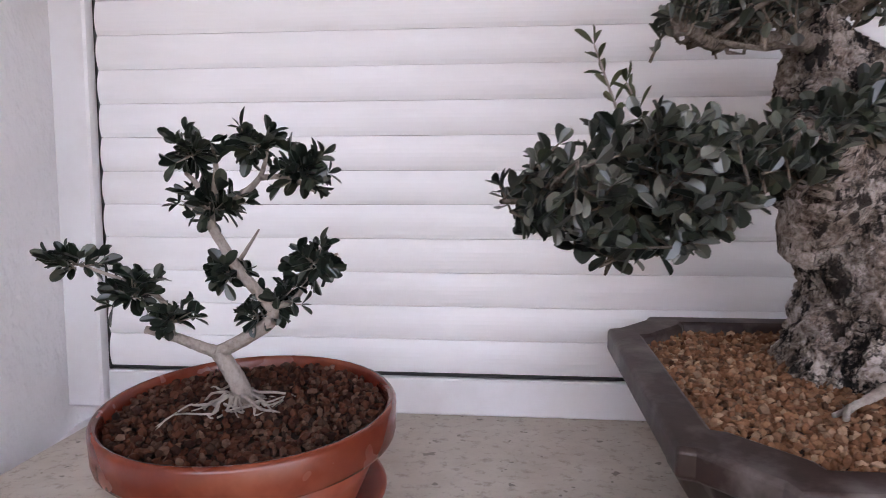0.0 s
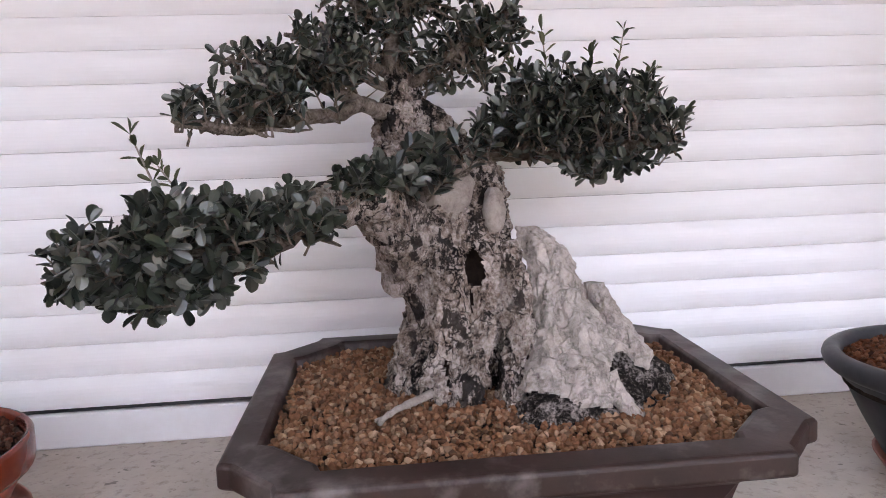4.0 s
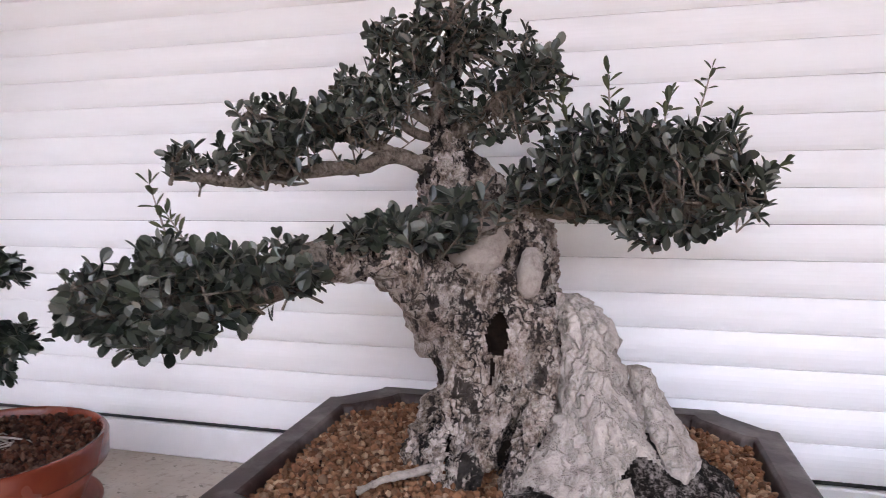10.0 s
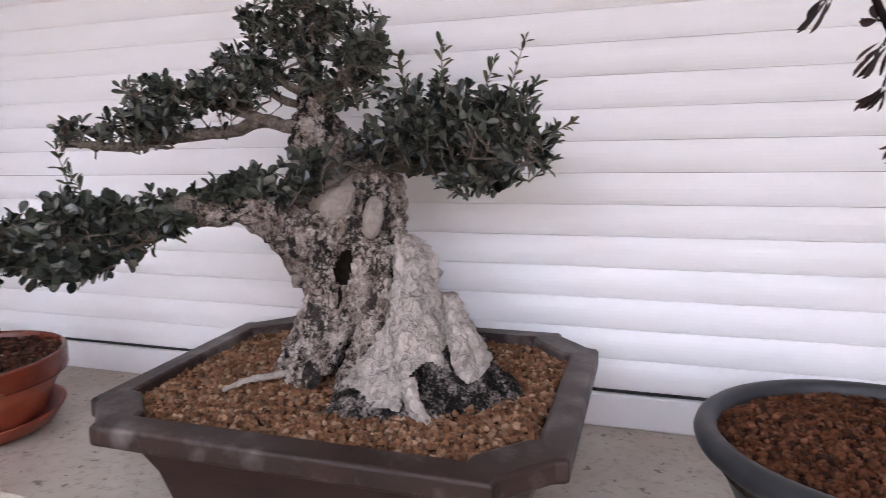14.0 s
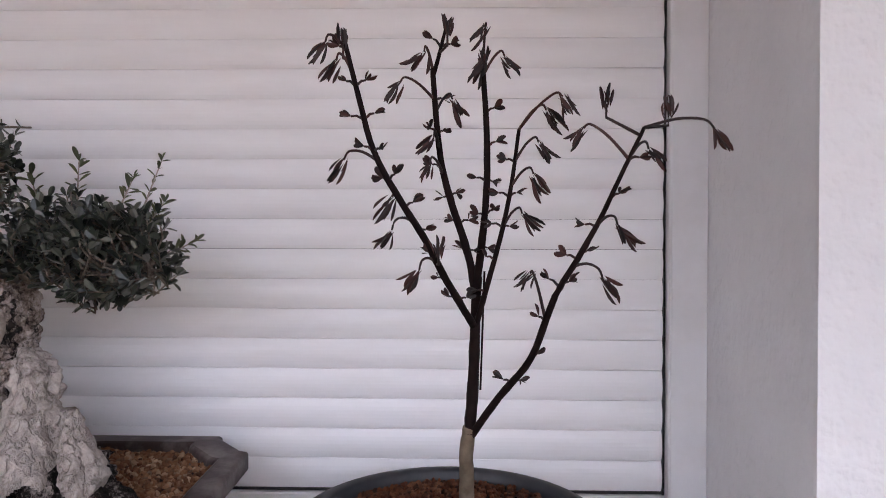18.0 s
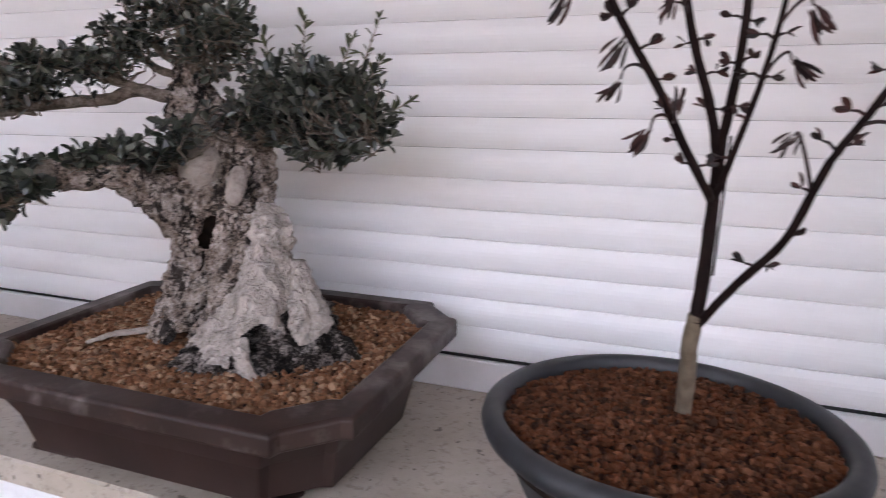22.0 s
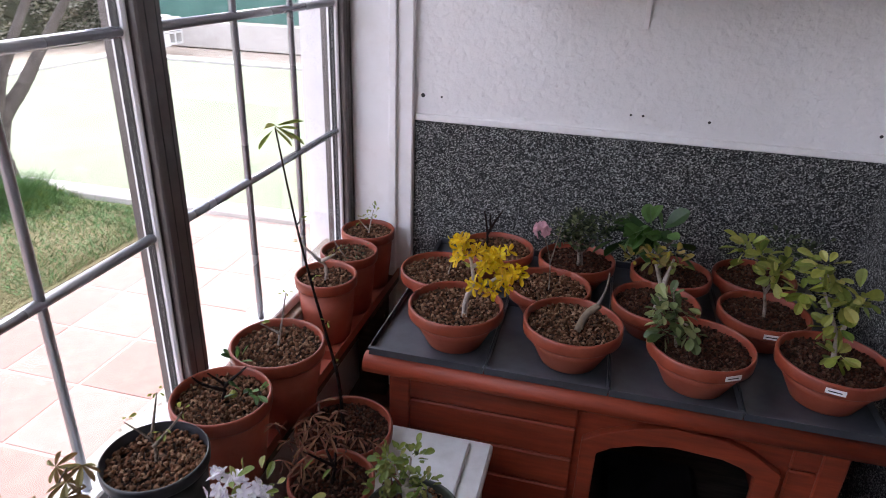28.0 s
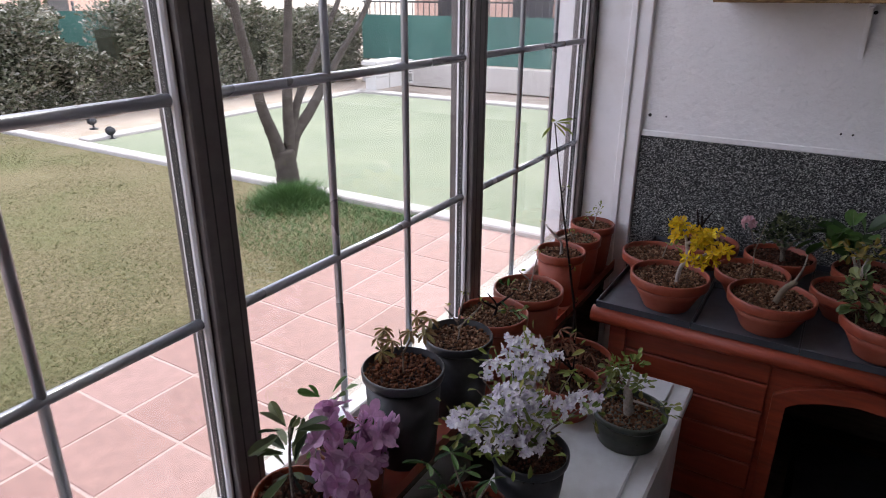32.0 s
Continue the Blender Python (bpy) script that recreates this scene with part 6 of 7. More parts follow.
def palmate(e, rng, spots, size, mat, name, label="", lobes=7, wide=0.30, hang=0.3):
    """Hand-shaped leaves made of pointed lobes."""
    for c in spots:
        up = np.array([0, 0, 1.0]) + rng.normal(size=3) * 0.35
        up /= np.linalg.norm(up)
        q = np.cross(up, rng.normal(size=3))
        q /= np.linalg.norm(q)
        r = np.cross(up, q)
        rows = []
        for k in range(lobes):
            a = -2.2 + 4.4 * k / (lobes - 1)
            L = size * (1 - 0.35 * abs(a) / 2.2)
            rows.append((np.array(c), math.cos(a) * q + math.sin(a) * r - up * 0.15 - np.array([0, 0, hang]), up, L, wide))
        part(name, leaves_from(rows), mat, e, label)


e = pot_plant("maple", 0.860, -1.835, ZN + 0.008, "maple seedling with bronze-green hand-shaped leaves", "maple seedling", [[(0.0, 0.0, 0.19), (0.0, 0.0, 0.26), (0.005, -0.005, 0.325)], [(0.0, 0.0, 0.27), (0.03, -0.02, 0.305), (0.055, -0.03, 0.317)], [(0.0, 0.0, 0.26), (-0.03, 0.015, 0.31), (-0.06, 0.015, 0.33)]], MAPLE_BASE, 0.0026, 0.001)
palmate(e, rng, [(0.055, -0.03, 0.315), (0.07, -0.01, 0.30), (0.02, -0.035, 0.325), (-0.04, 0.03, 0.325), (-0.055, 0.0, 0.33), (0.0, 0.02, 0.325), (-0.02, 0.045, 0.32), (0.04, 0.0, 0.315), (-0.07, 0.03, 0.328)], 0.036, BRONZE, "leaf", "bronze-green maple leaf", 7, 0.30, 0.35)

# pot with the tall bare sapling
tall_pot = turned_pot("flower_pot", 0.110, 0.175, TERRA_WORN, TERRA, 0.030, 0.70, soil=DARK_GRIT, seed=67, grit=0.0064, label="terracotta pot holding a tall thin sapling", category="flower pot")
lay(tall_pot, 0.272, -1.630, 0.125)
sapling = plant("sapling", 0.272, -1.630, 0.125, "tall thin bare sapling with drooping tip leaves", "sapling")
line = smooth_line([(0.0, 0.0, 0.15), (0.01, -0.005, 0.30), (0.03, -0.02, 0.43), (0.055, -0.035, 0.56), (0.06, -0.06, 0.70), (0.05, -0.09, 0.855)], 6)
part("stem", tube(line, np.linspace(0.0042, 0.0016, len(line)), 8, 0.05, 1), MAPLE_STEM, sapling, "", True)
bunch(sapling, rng, [(0.05, -0.09, 0.855)], 9, 0.045, 0.22, LIME, "tip_leaves", "drooping narrow tip leaves", 0.012, 0.9)
for i in (8, 13, 18, 23):
    q = line[i]
    part("side_bud", tube([q, q + Vector((0.012, 0.012, 0.012)), q + Vector((0.018, 0.016, 0.022))], [0.0016, 0.0012, 0.0006], 6), MAPLE_STEM, sapling, "", True)
    bunch(sapling, rng, [tuple(q + Vector((0.018, 0.016, 0.022)))], 3, 0.012, 0.4, LIME, "foliage", "", 0.004)

# red maple, small bonsai and flowers on the white box
red_pot = turned_pot("flower_pot", 0.085, 0.10, TERRA_WORN, TERRA, 0.026, 0.72, soil=DARK_GRIT, seed=68, grit=0.0064, label="terracotta pot holding a brown-red maple", category="flower pot")
lay(red_pot, 0.47, -1.575, ZB)
e = pot_plant("maple", 0.47, -1.575, ZB, "brown-red cut-leaved maple, partly dry", "maple seedling", [[(0, 0, 0.08), (0.0, 0.01, 0.14), (-0.03, 0.0, 0.19)], [(0, 0.01, 0.13), (0.03, -0.04, 0.18)], [(0, 0.01, 0.12), (-0.05, -0.05, 0.17)]], MAPLE_STEM, 0.004, 0.0012)
palmate(e, rng, [tuple(np.array([-0.02, -0.03, 0.16]) + rng.normal(size=3) * np.array([0.055, 0.055, 0.035])) for _ in range(38)], 0.037, RED_LEAF, "leaf", "", 5, 0.19, 0.6)
green_pot = turned_pot("bonsai_pot", 0.093, 0.088, GREEN_GLAZE, GREEN_GLAZE, 0.016, 0.80, soil=BROWN_GRIT, seed=69, grit=0.0064, label="dark green glazed round bonsai pot", category="bonsai pot")
lay(green_pot, 0.50, -1.402, ZB)
e = pot_plant("bonsai", 0.50, -1.402, ZB, "stubby bonsai with pale trunk and light green leaves", "bonsai tree", [[(0, 0, 0.065), (0.0, -0.005, 0.10), (-0.01, -0.015, 0.14)]], PALE_BRANCH, 0.014, 0.010)
stems(e, rng, [[(-0.01, -0.015, 0.13), (-0.03, -0.05, 0.17)], [(-0.01, -0.015, 0.13), (0.0, 0.03, 0.16)], [(-0.005, -0.01, 0.11), (0.0, 0.07, 0.11)], [(-0.01, -0.015, 0.14), (-0.02, -0.01, 0.20)]], PALE_BRANCH, 0.004, 0.0015, "branch")
bunch(e, rng, [(-0.03, -0.05, 0.175), (0.0, 0.02, 0.165), (0.0, 0.075, 0.115), (-0.02, -0.01, 0.20), (-0.02, -0.03, 0.145), (0.0, -0.06, 0.13), (-0.03, -0.07, 0.155)], 26, 0.021, 0.62, FRESH, "foliage", "small fresh green leaves", 0.022, 0.2)
flower_pot = turned_pot("flower_pot", 0.085, 0.14, BLACK_PLASTIC, BLACK_PLASTIC, 0.02, 0.78, thick=0.004, soil=DARK_GRIT, seed=70, grit=0.0062, label="black plastic pot under the pale flowers", category="flower pot")
lay(flower_pot, 0.835, -1.525, ZB)
e = plant("flowering_shrub", 0.835, -1.525, ZB, "shrub smothered in small pale lilac flowers", "flowering shrub")
stems(e, rng, [[(0, 0, 0.12), (0.04 * math.cos(a), 0.04 * math.sin(a), 0.2), (0.12 * math.cos(a), 0.12 * math.sin(a), 0.30)] for a in np.linspace(0, 6.0, 12)], BRANCH, 0.003, 0.001)
spots = []
while len(spots) < 34:
    d = np.array([rng.uniform(-1, 1), rng.uniform(-1, 1), rng.uniform(-1, 1)])
    if np.linalg.norm(d) < 1:
        spots.append(tuple(np.array([0.0, -0.03, 0.262]) + d * np.array([0.14, 0.15, 0.12])))
bunch(e, rng, spots, 12, 0.028, 0.42, FRESH, "foliage", "light green leaves", 0.045)
for c in spots:
    blooms(e, rng, [c], 16, 0.0115, LILAC, "blossom", "", 0.031)
azalea = plant("azalea", 1.035, -1.845, ZN, "azalea with large mauve-pink flowers", "azalea")
stems(azalea, rng, [[(0, 0, 0.13), (0.0, 0.02, 0.19), (0.03, 0.03, 0.23)], [(0, 0, 0.13), (-0.04, 0.03, 0.2)], [(0, 0, 0.13), (0.05, -0.02, 0.19)]], BRANCH, 0.004, 0.0015)
for c in ((0.07, 0.02, 0.245), (0.11, 0.03, 0.225), (0.04, 0.03, 0.20), (0.08, 0.05, 0.185), (0.01, 0.05, 0.15), (0.12, 0.06, 0.17), (0.05, 0.075, 0.135), (0.11, 0.085, 0.09), (0.0, 0.06, 0.195)):
    blooms(azalea, rng, [c], 5, 0.036, PINK, "blossom", "mauve-pink petals", 0.03)
bunch(azalea, rng, [(0.03, 0.0, 0.20), (0.0, 0.06, 0.17), (0.06, -0.03, 0.18), (0.06, 0.0, 0.28)], 7, 0.042, 0.4, GREEN, "foliage", "", 0.03)
copy_thing(azalea_pot, pose(1.22, -1.84, ZN, 0, 0, 30))
e = pot_plant("shrub", 1.22, -1.84, ZN, "young shrub with upright pointed dark leaves", "shrub", [[(0, 0, 0.13), (0.0, 0.0, 0.22), (0.0, 0.01, 0.30)]], BRANCH, 0.004, 0.002)
bunch(e, rng, [(0.0, 0.0, 0.29), (0.0, 0.0, 0.24), (0.0, 0.0, 0.20)], 8, 0.062, 0.32, SMALL_GREEN, "foliage", "pointed dark green leaves", 0.016)
vine_pot = turned_pot("flower_pot", 0.075, 0.11, TERRA, TERRA_RIM, 0.024, 0.74, soil=DARK_GRIT, seed=73, grit=0.0064, label="small terracotta pot with a creeping plant", category="flower pot")
lay(vine_pot, 1.02, -1.565, ZB)
e = pot_plant("creeper", 1.02, -1.565, ZB, "creeper with hand-shaped green leaves", "creeper", [[(0, 0, 0.09), (0.0, -0.03, 0.16), (-0.02, -0.06, 0.2)], [(0, 0, 0.09), (0.03, -0.05, 0.14)], [(0, 0, 0.1), (-0.04, 0.02, 0.15)]], BRANCH, 0.003, 0.0012)
palmate(e, rng, [(-0.02, -0.06, 0.20), (0.03, -0.06, 0.15), (-0.04, 0.02, 0.155), (0.0, -0.10, 0.17), (0.04, 0.0, 0.13), (-0.06, -0.05, 0.13)], 0.058, GREEN, "leaf", "green hand-shaped leaf", 5)

# shelf on the side wall
SHELF_TRAY = grainy("pale_grey_plastic_tray", (0.085, 0.095, 0.11), (0.12, 0.13, 0.15), 12, 0.4, 0.08, 0.0005, (0.18, 0.19, 0.20), 6.0)
shelf = empty("wall_shelf", (XW, -0.94, 1.272), label="chipboard wall shelf on white brackets", category="shelf")
part("board", boxes(((0.0, -0.545, 0.0), (0.287, 0.535, 0.020)), bevel=0.0015), CHIPBOARD, shelf)
for y in (-0.135, 0.502):
    v = [(0.0, -0.007, -0.165), (0.004, -0.007, -0.165), (0.028, -0.007, -0.012), (0.22, -0.007, -0.006), (0.22, -0.007, 0.0), (0.0, -0.007, 0.0)]
    vs = [(a, b + y, c) for a, b, c in v] + [(a, b + 0.014 + y, c) for a, b, c in v]
    fs = [tuple(range(6)), tuple(range(6, 12))[::-1]] + [(i, 6 + i, 6 + (i + 1) % 6, (i + 1) % 6) for i in range(6)]
    part("bracket", (vs, fs), WHITE_METAL, shelf, "white metal bracket")
for y0, y1 in ((-1.465, -0.95), (-0.945, -0.41)):
    tray("plant_tray", XW + 0.015, XW + 0.285, y0, y1, 1.2925, 0.036, SHELF_TRAY, label="grey plastic plant tray on the wall shelf", category="plant tray", group="trays on the wall shelf")
shelf_pot = turned_pot("flower_pot", 0.105, 0.10, TERRA, TERRA_RIM, 0.028, 0.70, soil=DARK_GRIT, seed=74, grit=0.0062, label="terracotta bowl on the wall shelf", category="flower pot", group="bowls on the wall shelf")
lay(shelf_pot, XW + 0.15, -0.545, 1.2952)
copy_thing(shelf_pot, pose(XW + 0.15, -1.25, 1.2952, 0, 0, 50))
e = pot_plant("sapling", XW + 0.15, -0.545, 1.2952, "small bare branching sapling", "sapling", [[(0, 0, 0.08), (0.0, 0.0, 0.14), (0.0, -0.05, 0.20)], [(0, 0, 0.12), (0.0, 0.02, 0.2)], [(0.0, -0.02, 0.165), (0.0, -0.1, 0.19)]], BRANCH, 0.005, 0.0015)

# marks on the wall
for y, z, r in ((-1.699, 0.877, 0.0065), (-1.079, 0.871, 0.0035), (-1.045, 0.871, 0.0035), (-0.431, 0.870, 0.0045), (-1.64, 0.876, 0.003), (-0.865, 0.868, 0.004), (-1.735, 1.33, 0.006), (-0.455, 1.235, 0.005), (-1.06, 1.245, 0.006)):
    s = part("wall_plug", lathe([(r, 0.0), (r, 0.0015), (r * 0.5, 0.002), (0.0003, 0.0018)], 12), SEAL, None)
    s.matrix_world = pose(XW - 0.0005, y, z, 0, 90, 0)
    tagged(s, "dark screw hole plug in the white wall", "wall plug", "plugs in the wall")
    if z < 1.3:
        s.matrix_world = pose(XW + 0.0002, y, z, 0, 90, 0)


# ---- garden things ----
rng = np.random.default_rng(91)
TREE_BARK = bark_mat("grey_tree_bark", (0.082, 0.070, 0.060), (0.048, 0.040, 0.034), (0.022, 0.018, 0.015), 30, 0.46)
tree = empty("tree", (-1.74, -4.74, ZF - 0.01), label="bare grey tree with several forked stems", category="tree")
part("trunk", tube(smooth_line([(0, 0, 0), (0.0, 0.0, 0.12), (0.01, 0.0, 0.26), (0.02, 0.0, 0.38)]), np.linspace(0.098, 0.078, 19), 16, 0.05, 1), TREE_BARK, tree, "", True)
for k, (pts, a, b) in enumerate([
    ([(0.02, 0.0, 0.10), (0.03, -0.02, 0.28), (0.10, -0.02, 0.50), (0.19, -0.03, 0.76), (0.34, -0.04, 1.42), (0.42, -0.05, 1.9), (0.55, -0.1, 2.8)], 0.066, 0.015),
    ([(-0.03, 0.0, 0.20), (-0.05, 0.0, 0.45), (-0.06, 0.0, 0.78), (-0.14, 0.0, 1.40), (-0.17, 0.03, 2.0), (-0.1, 0.1, 3.2)], 0.055, 0.015),
    ([(-0.02, 0.0, 0.28), (-0.10, 0.0, 0.47), (-0.28, 0.0, 0.62), (-0.46, 0.0, 0.80), (-0.74, 0.0, 1.08), (-1.09, 0.0, 1.42), (-1.7, 0.1, 2.4)], 0.058, 0.014),
    ([(-0.03, 0.0, 0.40), (-0.13, 0.0, 0.66), (-0.30, 0.0, 0.92), (-0.58, 0.0, 1.28), (-0.8, 0.0, 1.62), (-1.1, 0.1, 2.6)], 0.042, 0.012),
    ([(0.34, -0.04, 1.42), (0.50, -0.06, 1.62), (0.75, -0.1, 2.2)], 0.026, 0.010),
    ([(-0.58, 0.0, 1.28), (-0.50, 0.0, 1.55), (-0.45, -0.05, 2.2)], 0.022, 0.010)]):
    line = smooth_line(pts, 5)
    part("limb", tube(line, np.linspace(a, b, len(line)), 12, 0.05, k), TREE_BARK, tree, "", True)
crown = []
for _ in range(90):
    s = np.array([rng.uniform(-0.6, 0.5), rng.uniform(-0.8, 1.0), rng.uniform(1.9, 3.2)])
    d = rng.normal(size=3) * 0.35 + np.array([0, 0, 0.3])
    crown.append(tube([s, s + d * 0.5 + rng.normal(size=3) * 0.03, s + d], [0.010, 0.006, 0.002], 5, cap=False))
part("crown", merged(crown), TREE_BARK, tree, "bare twigs")


def blades(rng, places, height, width, lean=0.5):
    n = len(places)
    a = rng.uniform(0, 6.28, n)
    side = np.stack([np.cos(a), np.sin(a), 0 * a], 1) * width * rng.uniform(0.6, 1.2, (n, 1))
    up = np.stack([rng.normal(size=n) * lean, rng.normal(size=n) * lean, np.ones(n)], 1) * (height * rng.uniform(0.5, 1.2, n))[:, None]
    v = np.stack([places - side, places + side, places + up], 1).reshape(-1, 3)
    f = np.arange(3 * n).reshape(-1, 3)
    return v, f


DRY_GRASS = varied("dry_grass_blade", [(0.22, 0.18, 0.09), (0.14, 0.14, 0.055), (0.085, 0.115, 0.035), (0.31, 0.26, 0.155), (0.12, 0.13, 0.05)], 0.8, 40, 0)
TUFT = varied("dark_grass_blade", [(0.045, 0.115, 0.022), (0.07, 0.155, 0.035), (0.10, 0.19, 0.05)], 0.6, 40, 0)
n = 120000
px = rng.uniform(-1.82, 3.4, n)
py = -3.56 - rng.uniform(0, 1, n) ** 1.5 * 5.7
keep = np.array([noise.noise(Vector((a * 1.4, b * 1.4, 0.3))) + 0.55 * rng.random() > -0.05 for a, b in zip(px, py)])
pts = np.stack([px, py, np.full(n, ZF - 0.012)], 1)[keep]
tagged(stuff_mesh("grass", blades(rng, pts, 0.020, 0.0024, 1.0), DRY_GRASS), "short dry patchy grass", "grass")
a, r = rng.uniform(0, 6.28, 7000), np.minimum(0.36 * np.abs(rng.normal(size=7000)) * 0.48, 0.42)
pts = np.stack([np.maximum(-1.62 + r * np.cos(a), -1.86), -4.60 + r * np.sin(a) * 0.9, np.full(7000, ZF - 0.012)], 1)
tagged(stuff_mesh("grass_tuft", blades(rng, pts, 0.05 + 0.11 * np.exp(-(r / 0.3) ** 2), 0.004, 0.7), TUFT), "thick dark green grass round the tree", "grass")
pts = np.stack([-1.8 + 1.1 * rng.uniform(0, 1, 5200) ** 1.6, -3.57 - 1.0 * rng.uniform(0, 1, 5200) ** 1.2, np.full(5200, ZF - 0.012)], 1)
tagged(stuff_mesh("grass_patch", blades(rng, pts, 0.04, 0.003, 0.8), TUFT), "green grass beside the terrace", "grass")

# hedge
HEDGE = varied("hedge_leaf", [(0.08, 0.09, 0.052), (0.15, 0.16, 0.095), (0.23, 0.235, 0.16), (0.30, 0.275, 0.21), (0.40, 0.385, 0.32)], 0.6, 30, 0)
# dark colour of the inner box stands for the shade between hedge leaves
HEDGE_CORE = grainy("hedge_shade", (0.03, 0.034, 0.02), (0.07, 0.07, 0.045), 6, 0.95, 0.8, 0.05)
for x0, y0, x1, y1, h in ((1.5, -10.7, -1.2, -10.5, 1.45), (-1.2, -10.6, -3.2, -10.45, 1.40), (-3.2, -10.5, -4.0, -10.45, 0.80), (-4.0, -10.45, -6.6, -10.3, 1.42), (-6.6, -10.35, -9.2, -10.1, 1.30)):
    hedge = empty("hedge", ((x0 + x1) / 2, (y0 + y1) / 2, ZF - 0.1), math.degrees(math.atan2(y1 - y0, x1 - x0)), label="dense dark grey-green clipped hedge", category="hedge", group="hedges round the garden")
    L = math.hypot(x1 - x0, y1 - y0) / 2
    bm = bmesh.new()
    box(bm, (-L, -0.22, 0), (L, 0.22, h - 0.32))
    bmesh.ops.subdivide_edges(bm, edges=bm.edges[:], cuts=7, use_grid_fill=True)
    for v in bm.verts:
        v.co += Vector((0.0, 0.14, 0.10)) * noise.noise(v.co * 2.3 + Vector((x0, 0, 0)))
    part("hedge_shade_core", bm, HEDGE_CORE, hedge)
    m = 16000
    b = np.stack([rng.uniform(-L, L, m), rng.normal(size=m) * 0.26, rng.uniform(0.05, 1.0, m) * h], 1)
    b[:, 1] = np.where(rng.random(m) < 0.7, np.sign(rng.normal(size=m)) * rng.uniform(0.24, 0.46, m), b[:, 1])
    b[:, 2] = np.where(np.abs(b[:, 1]) < 0.24, h * rng.uniform(0.82, 1.05, m), b[:, 2])
    lump = np.array([noise.noise(Vector((q[0] * 1.6 + x0, q[1], q[2] * 1.6))) for q in b])
    b[:, 1] *= 1 + 0.9 * lump
    b[:, 2] *= 1 + 0.22 * np.array([noise.noise(Vector((q[0] * 2.1 + x0, 3.0, 0.0))) for q in b])
    rows = (b, rng.normal(size=(m, 3)) + np.stack([0 * b[:, 0], 2 * np.sign(b[:, 1]), 0.6 + 0 * b[:, 0]], 1), rng.normal(size=(m, 3)), rng.uniform(0.05, 0.10, m), np.full(m, 0.45))
    part("leaves", leaf_mesh(*rows), HEDGE, hedge)["kind"] = "stuff"

# fence on its low wall
fence = empty("fence", (-8.9, -3.0, ZF - 0.1), label="green mesh fence with iron pickets on a low wall", category="fence")
MESH = grainy("green_shade_net", (0.045, 0.115, 0.095), (0.07, 0.155, 0.13), 5, 0.8, 0.4, 0.01, (0.10, 0.20, 0.17), 1.3)
IRON = grainy("dark_iron", (0.02, 0.02, 0.022), (0.05, 0.045, 0.045), 30, 0.5, 0.2, 0.002)
part("low_wall", boxes(((-0.1, -6.5, 0), (0.1, 8.0, 0.42)), bevel=0.01), CONCRETE, fence)
bm = bmesh.new()
box(bm, (0.02, -6.5, 0.45), (0.035, 8.0, 1.28))
bmesh.ops.subdivide_edges(bm, edges=[e for e in bm.edges if abs(e.verts[0].co.y - e.verts[1].co.y) > 1], cuts=60)
for v in bm.verts:
    v.co.x += 0.03 * noise.noise(v.co * 1.7)
part("net", bm, MESH, fence, "green shade net")
for k in range(8):
    part("post", tube([(0, -6.4 + 2.0 * k, 0.4), (0, -6.4 + 2.0 * k, 1.62)], [0.025, 0.025], 8), IRON, fence, "", True)
part("rail", boxes(((-0.015, -6.5, 1.50), (0.015, 8.0, 1.53))), IRON, fence)
part("rail", boxes(((-0.015, -6.5, 1.25), (0.015, 8.0, 1.28))), IRON, fence)
picket = None
for k in range(116):
    y = -6.45 + 0.125 * k
    if picket is None:
        picket = part("picket", tube([(0, 0, 1.2), (0, 0, 1.60), (0, 0, 1.66)], [0.009, 0.009, 0.001], 6), IRON, fence)
        picket.location = (0, y, 0)
    else:
        q = new("picket", picket.data)
        q.parent, q.location = fence, (0, y, 0)
net = empty("fence", (-1.0, -12.4, ZF - 0.1), label="green mesh fence behind the hedge", category="fence")
part("net", boxes(((-8.0, -0.01, 0.3), (5.0, 0.01, 1.35))), MESH, net, "green shade net")
for k in range(7):
    part("post", tube([(-8 + 2.1 * k, -0.03, 0.0), (-8 + 2.1 * k, -0.03, 1.5)], [0.025, 0.025], 8), IRON, net, "", True)

# concrete blocks
BLOCK = grainy("pale_block", (0.50, 0.48, 0.46), (0.62, 0.60, 0.57), 30, 0.95, 0.5, 0.004)


def block():
    return boxes(((-0.2, -0.1, 0), (0.2, -0.07, 0.195)), ((-0.2, 0.07, 0), (0.2, 0.1, 0.195)), ((-0.2, -0.07, 0), (-0.165, 0.07, 0.195)), ((-0.018, -0.07, 0), (0.018, 0.07, 0.195)), ((0.165, -0.07, 0), (0.2, 0.07, 0.195)))


first = tagged(part("concrete_block", block(), BLOCK), "pale hollow concrete block in a small stack", "concrete block", "stack of blocks")
first.matrix_world = pose(-7.25, -7.95, ZF + 0.03, 0, 0, 0)
for dx, dy, dz, tip in ((-0.42, 0.0, 0.0, 0), (0.0, 0.0, 0.2, 0), (-0.42, 0.0, 0.2, 0), (-0.84, 0.04, 0.10, 90), (-0.84, 0.04, 0.31, 90)):
    copy_thing(first, pose(-7.25 + dx, -7.95 + dy, ZF + 0.03 + dz, tip, 0, 0))
slab = tagged(part("slab", boxes(((-0.65, -0.16, 0), (0.25, 0.16, 0.07)), bevel=0.008), BLOCK), "pale concrete slab on the block stack", "concrete slab")
slab.matrix_world = pose(-7.25, -7.95, ZF + 0.427, 0, 0, 2)

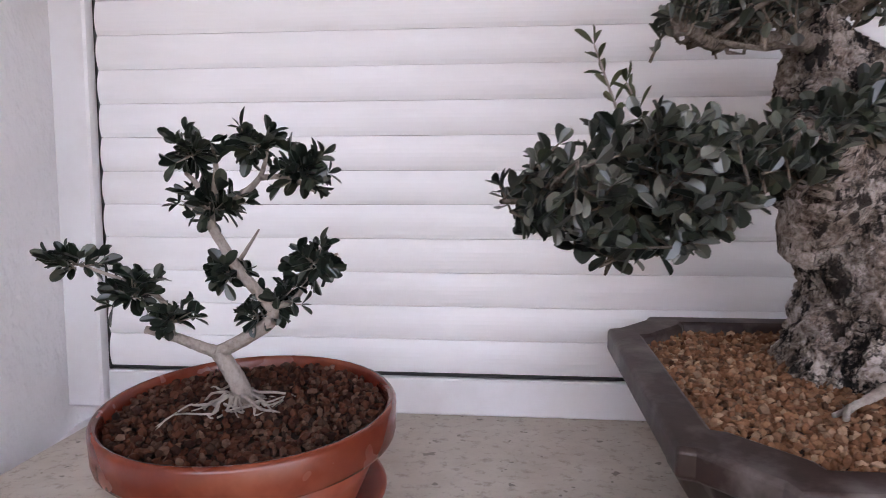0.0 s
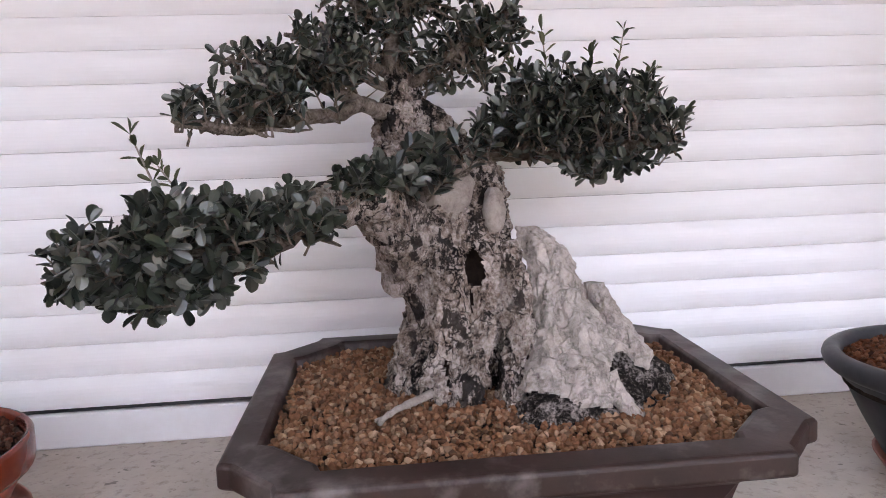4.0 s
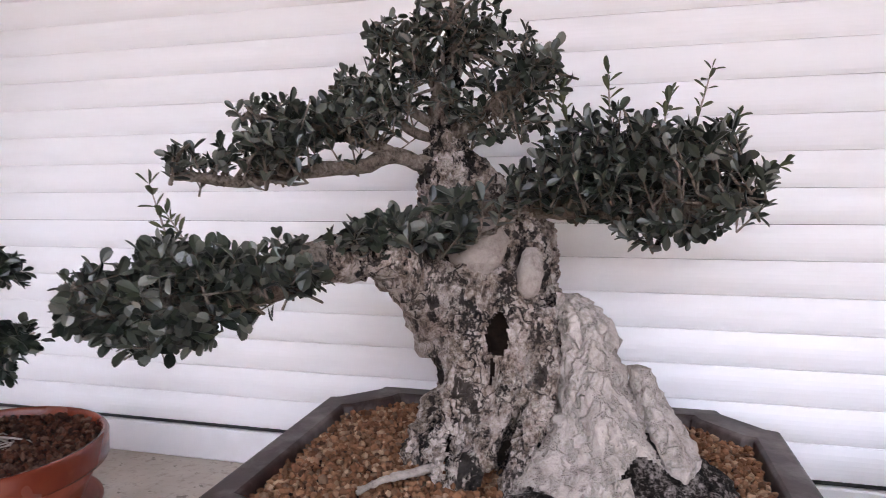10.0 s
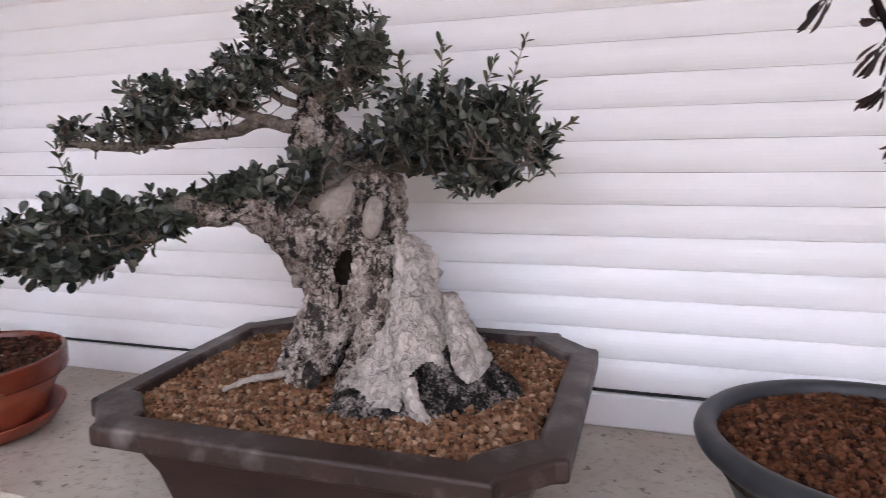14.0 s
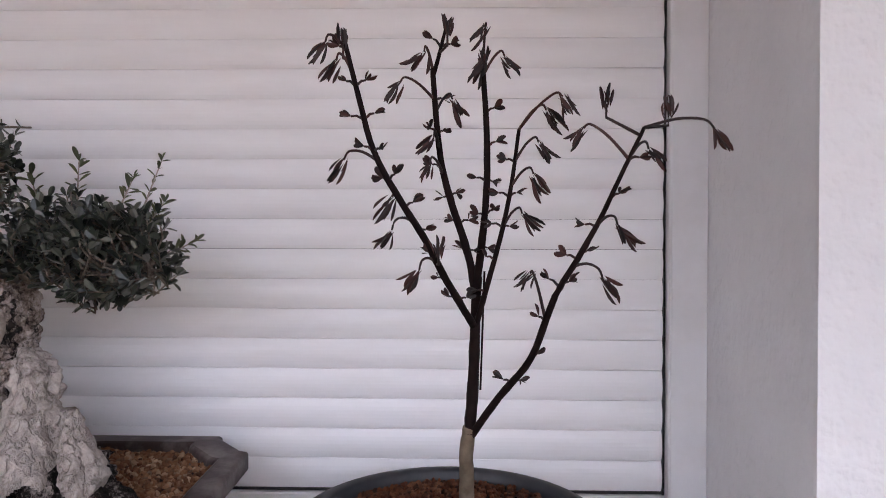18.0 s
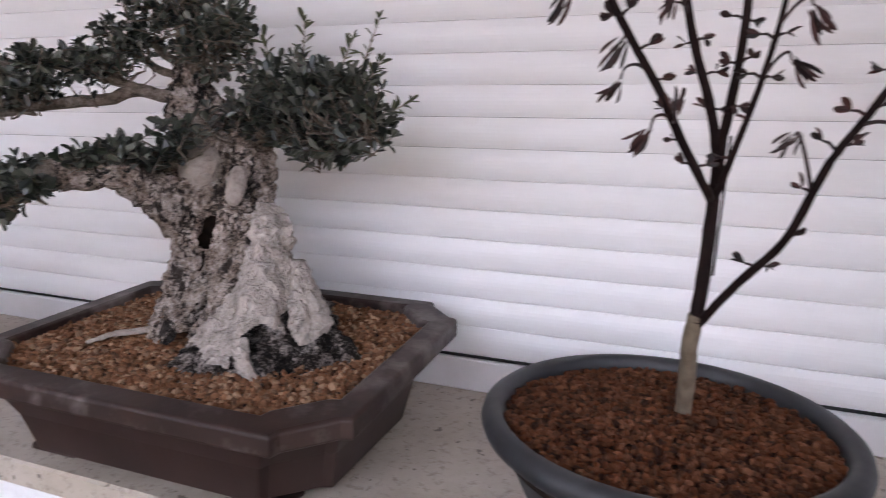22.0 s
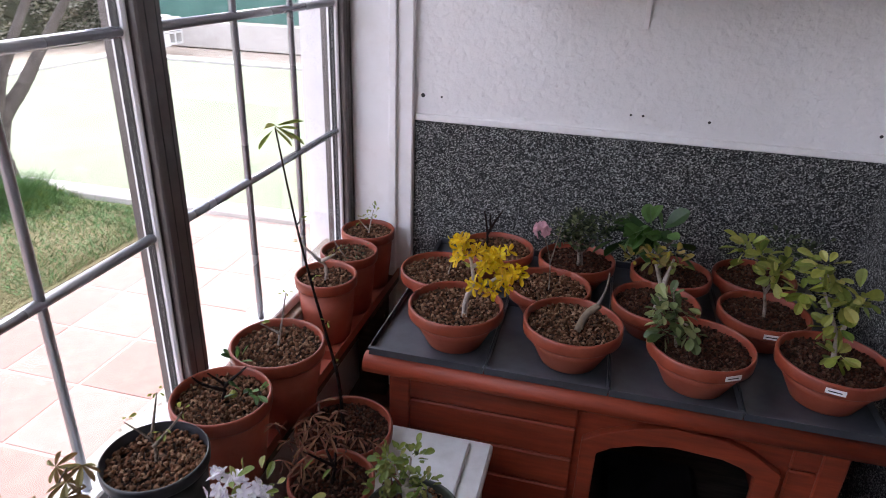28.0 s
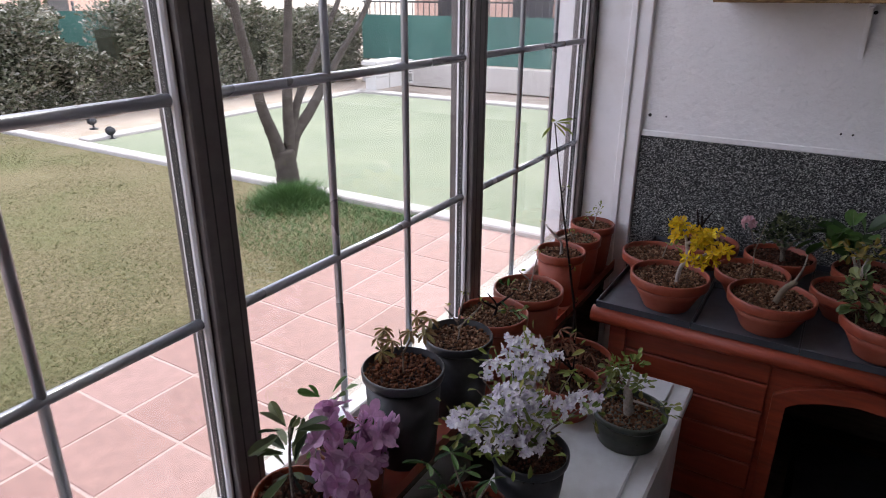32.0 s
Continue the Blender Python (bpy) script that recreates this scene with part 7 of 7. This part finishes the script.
# garden lights on the kerb
for x, y in ((-2.6, -8.75), (-2.35, -8.0)):
    g = empty("garden_light", (x, y, ZF - 0.02), 40, label="small dark garden spotlight by the turf", category="garden light", group="garden lights")
    part("foot", lathe([(0.05, 0), (0.05, 0.015), (0.015, 0.02), (0.012, 0.07)], 16), BLACK_PLASTIC, g, "", True)
    part("head", tube([(-0.05, 0, 0.09), (0.05, 0, 0.11)], [0.035, 0.05], 14), BLACK_PLASTIC, g, "", True)

# far buildings
PINKWALL = grainy("faded_pink_render", (0.50, 0.33, 0.27), (0.58, 0.40, 0.33), 1.5, 0.9, 0.3, 0.01, (0.62, 0.48, 0.42), 0.5)
for x, y, w, d, h, rz in ((-24, -9, 16, 8, 5.6, 0), (-13, -30, 20, 8, 6.0, 30), (8, -34, 18, 8, 6.2, 0)):
    b = empty("house", (x, y, ZF - 0.1), rz, label="faded pink two-storey house beyond the fence", category="house")
    part("wall", boxes(((-w / 2, -d / 2, 0), (w / 2, d / 2, h))), PINKWALL, b)
    part("roof", sections([([(-w / 2 - 0.4, -d / 2 - 0.4), (w / 2 + 0.4, -d / 2 - 0.4), (w / 2 + 0.4, d / 2 + 0.4), (-w / 2 - 0.4, d / 2 + 0.4)], h), ([(-w / 2 + 2.5, -0.2), (w / 2 - 2.5, -0.2), (w / 2 - 2.5, 0.2), (-w / 2 + 2.5, 0.2)], h + 1.8)]), TERRA_WORN, b)
    for fl in (0.9, 3.6):
        for k in range(5):
            u = -w / 2 + 1.6 + k * (w - 3.2) / 4
            for sgn in (-1, 1):
                wi = part("window", boxes(((u - 0.6, sgn * d / 2 - 0.06, fl), (u + 0.6, sgn * d / 2 + 0.06, fl + 1.3))), BLACK_PLASTIC, b)
                part("sill", boxes(((u - 0.7, sgn * d / 2 - 0.12, fl - 0.08), (u + 0.7, sgn * d / 2 + 0.12, fl))), CONCRETE, wi)
        for k in range(3):
            v = -d / 2 + 1.5 + k * (d - 3) / 2
            wi = part("window", boxes(((w / 2 - 0.06, v - 0.6, fl), (w / 2 + 0.06, v + 0.6, fl + 1.3))), BLACK_PLASTIC, b)
            part("sill", boxes(((w / 2 - 0.12, v - 0.7, fl - 0.08), (w / 2 + 0.12, v + 0.7, fl))), CONCRETE, wi)

# terrace tiles
me = bpy.data.meshes.new("tile")
bm = bmesh.new()
box(bm, (-0.1585, -0.156, -0.012), (0.1585, 0.156, 0.0), 0.003)
bm.to_mesh(me)
bm.free()
me.materials.append(FLOOR_TILE)
for i in range(-6, 10):
    for j in range(-2, 4):
        y = -2.885 + 0.322 * (j + 0.5)
        if y - 0.15 < -3.56 or y + 0.15 > YG - 0.07:
            continue
        q = new("tile", me)
        q.parent = pavement
        q.location = (0.105 + 0.327 * (i + 0.5), y, ZF - 0.0055 + 0.0005 * rng.normal())
        q.rotation_euler = (0.002 * rng.normal(), 0.002 * rng.normal(), 0.004 * rng.normal())
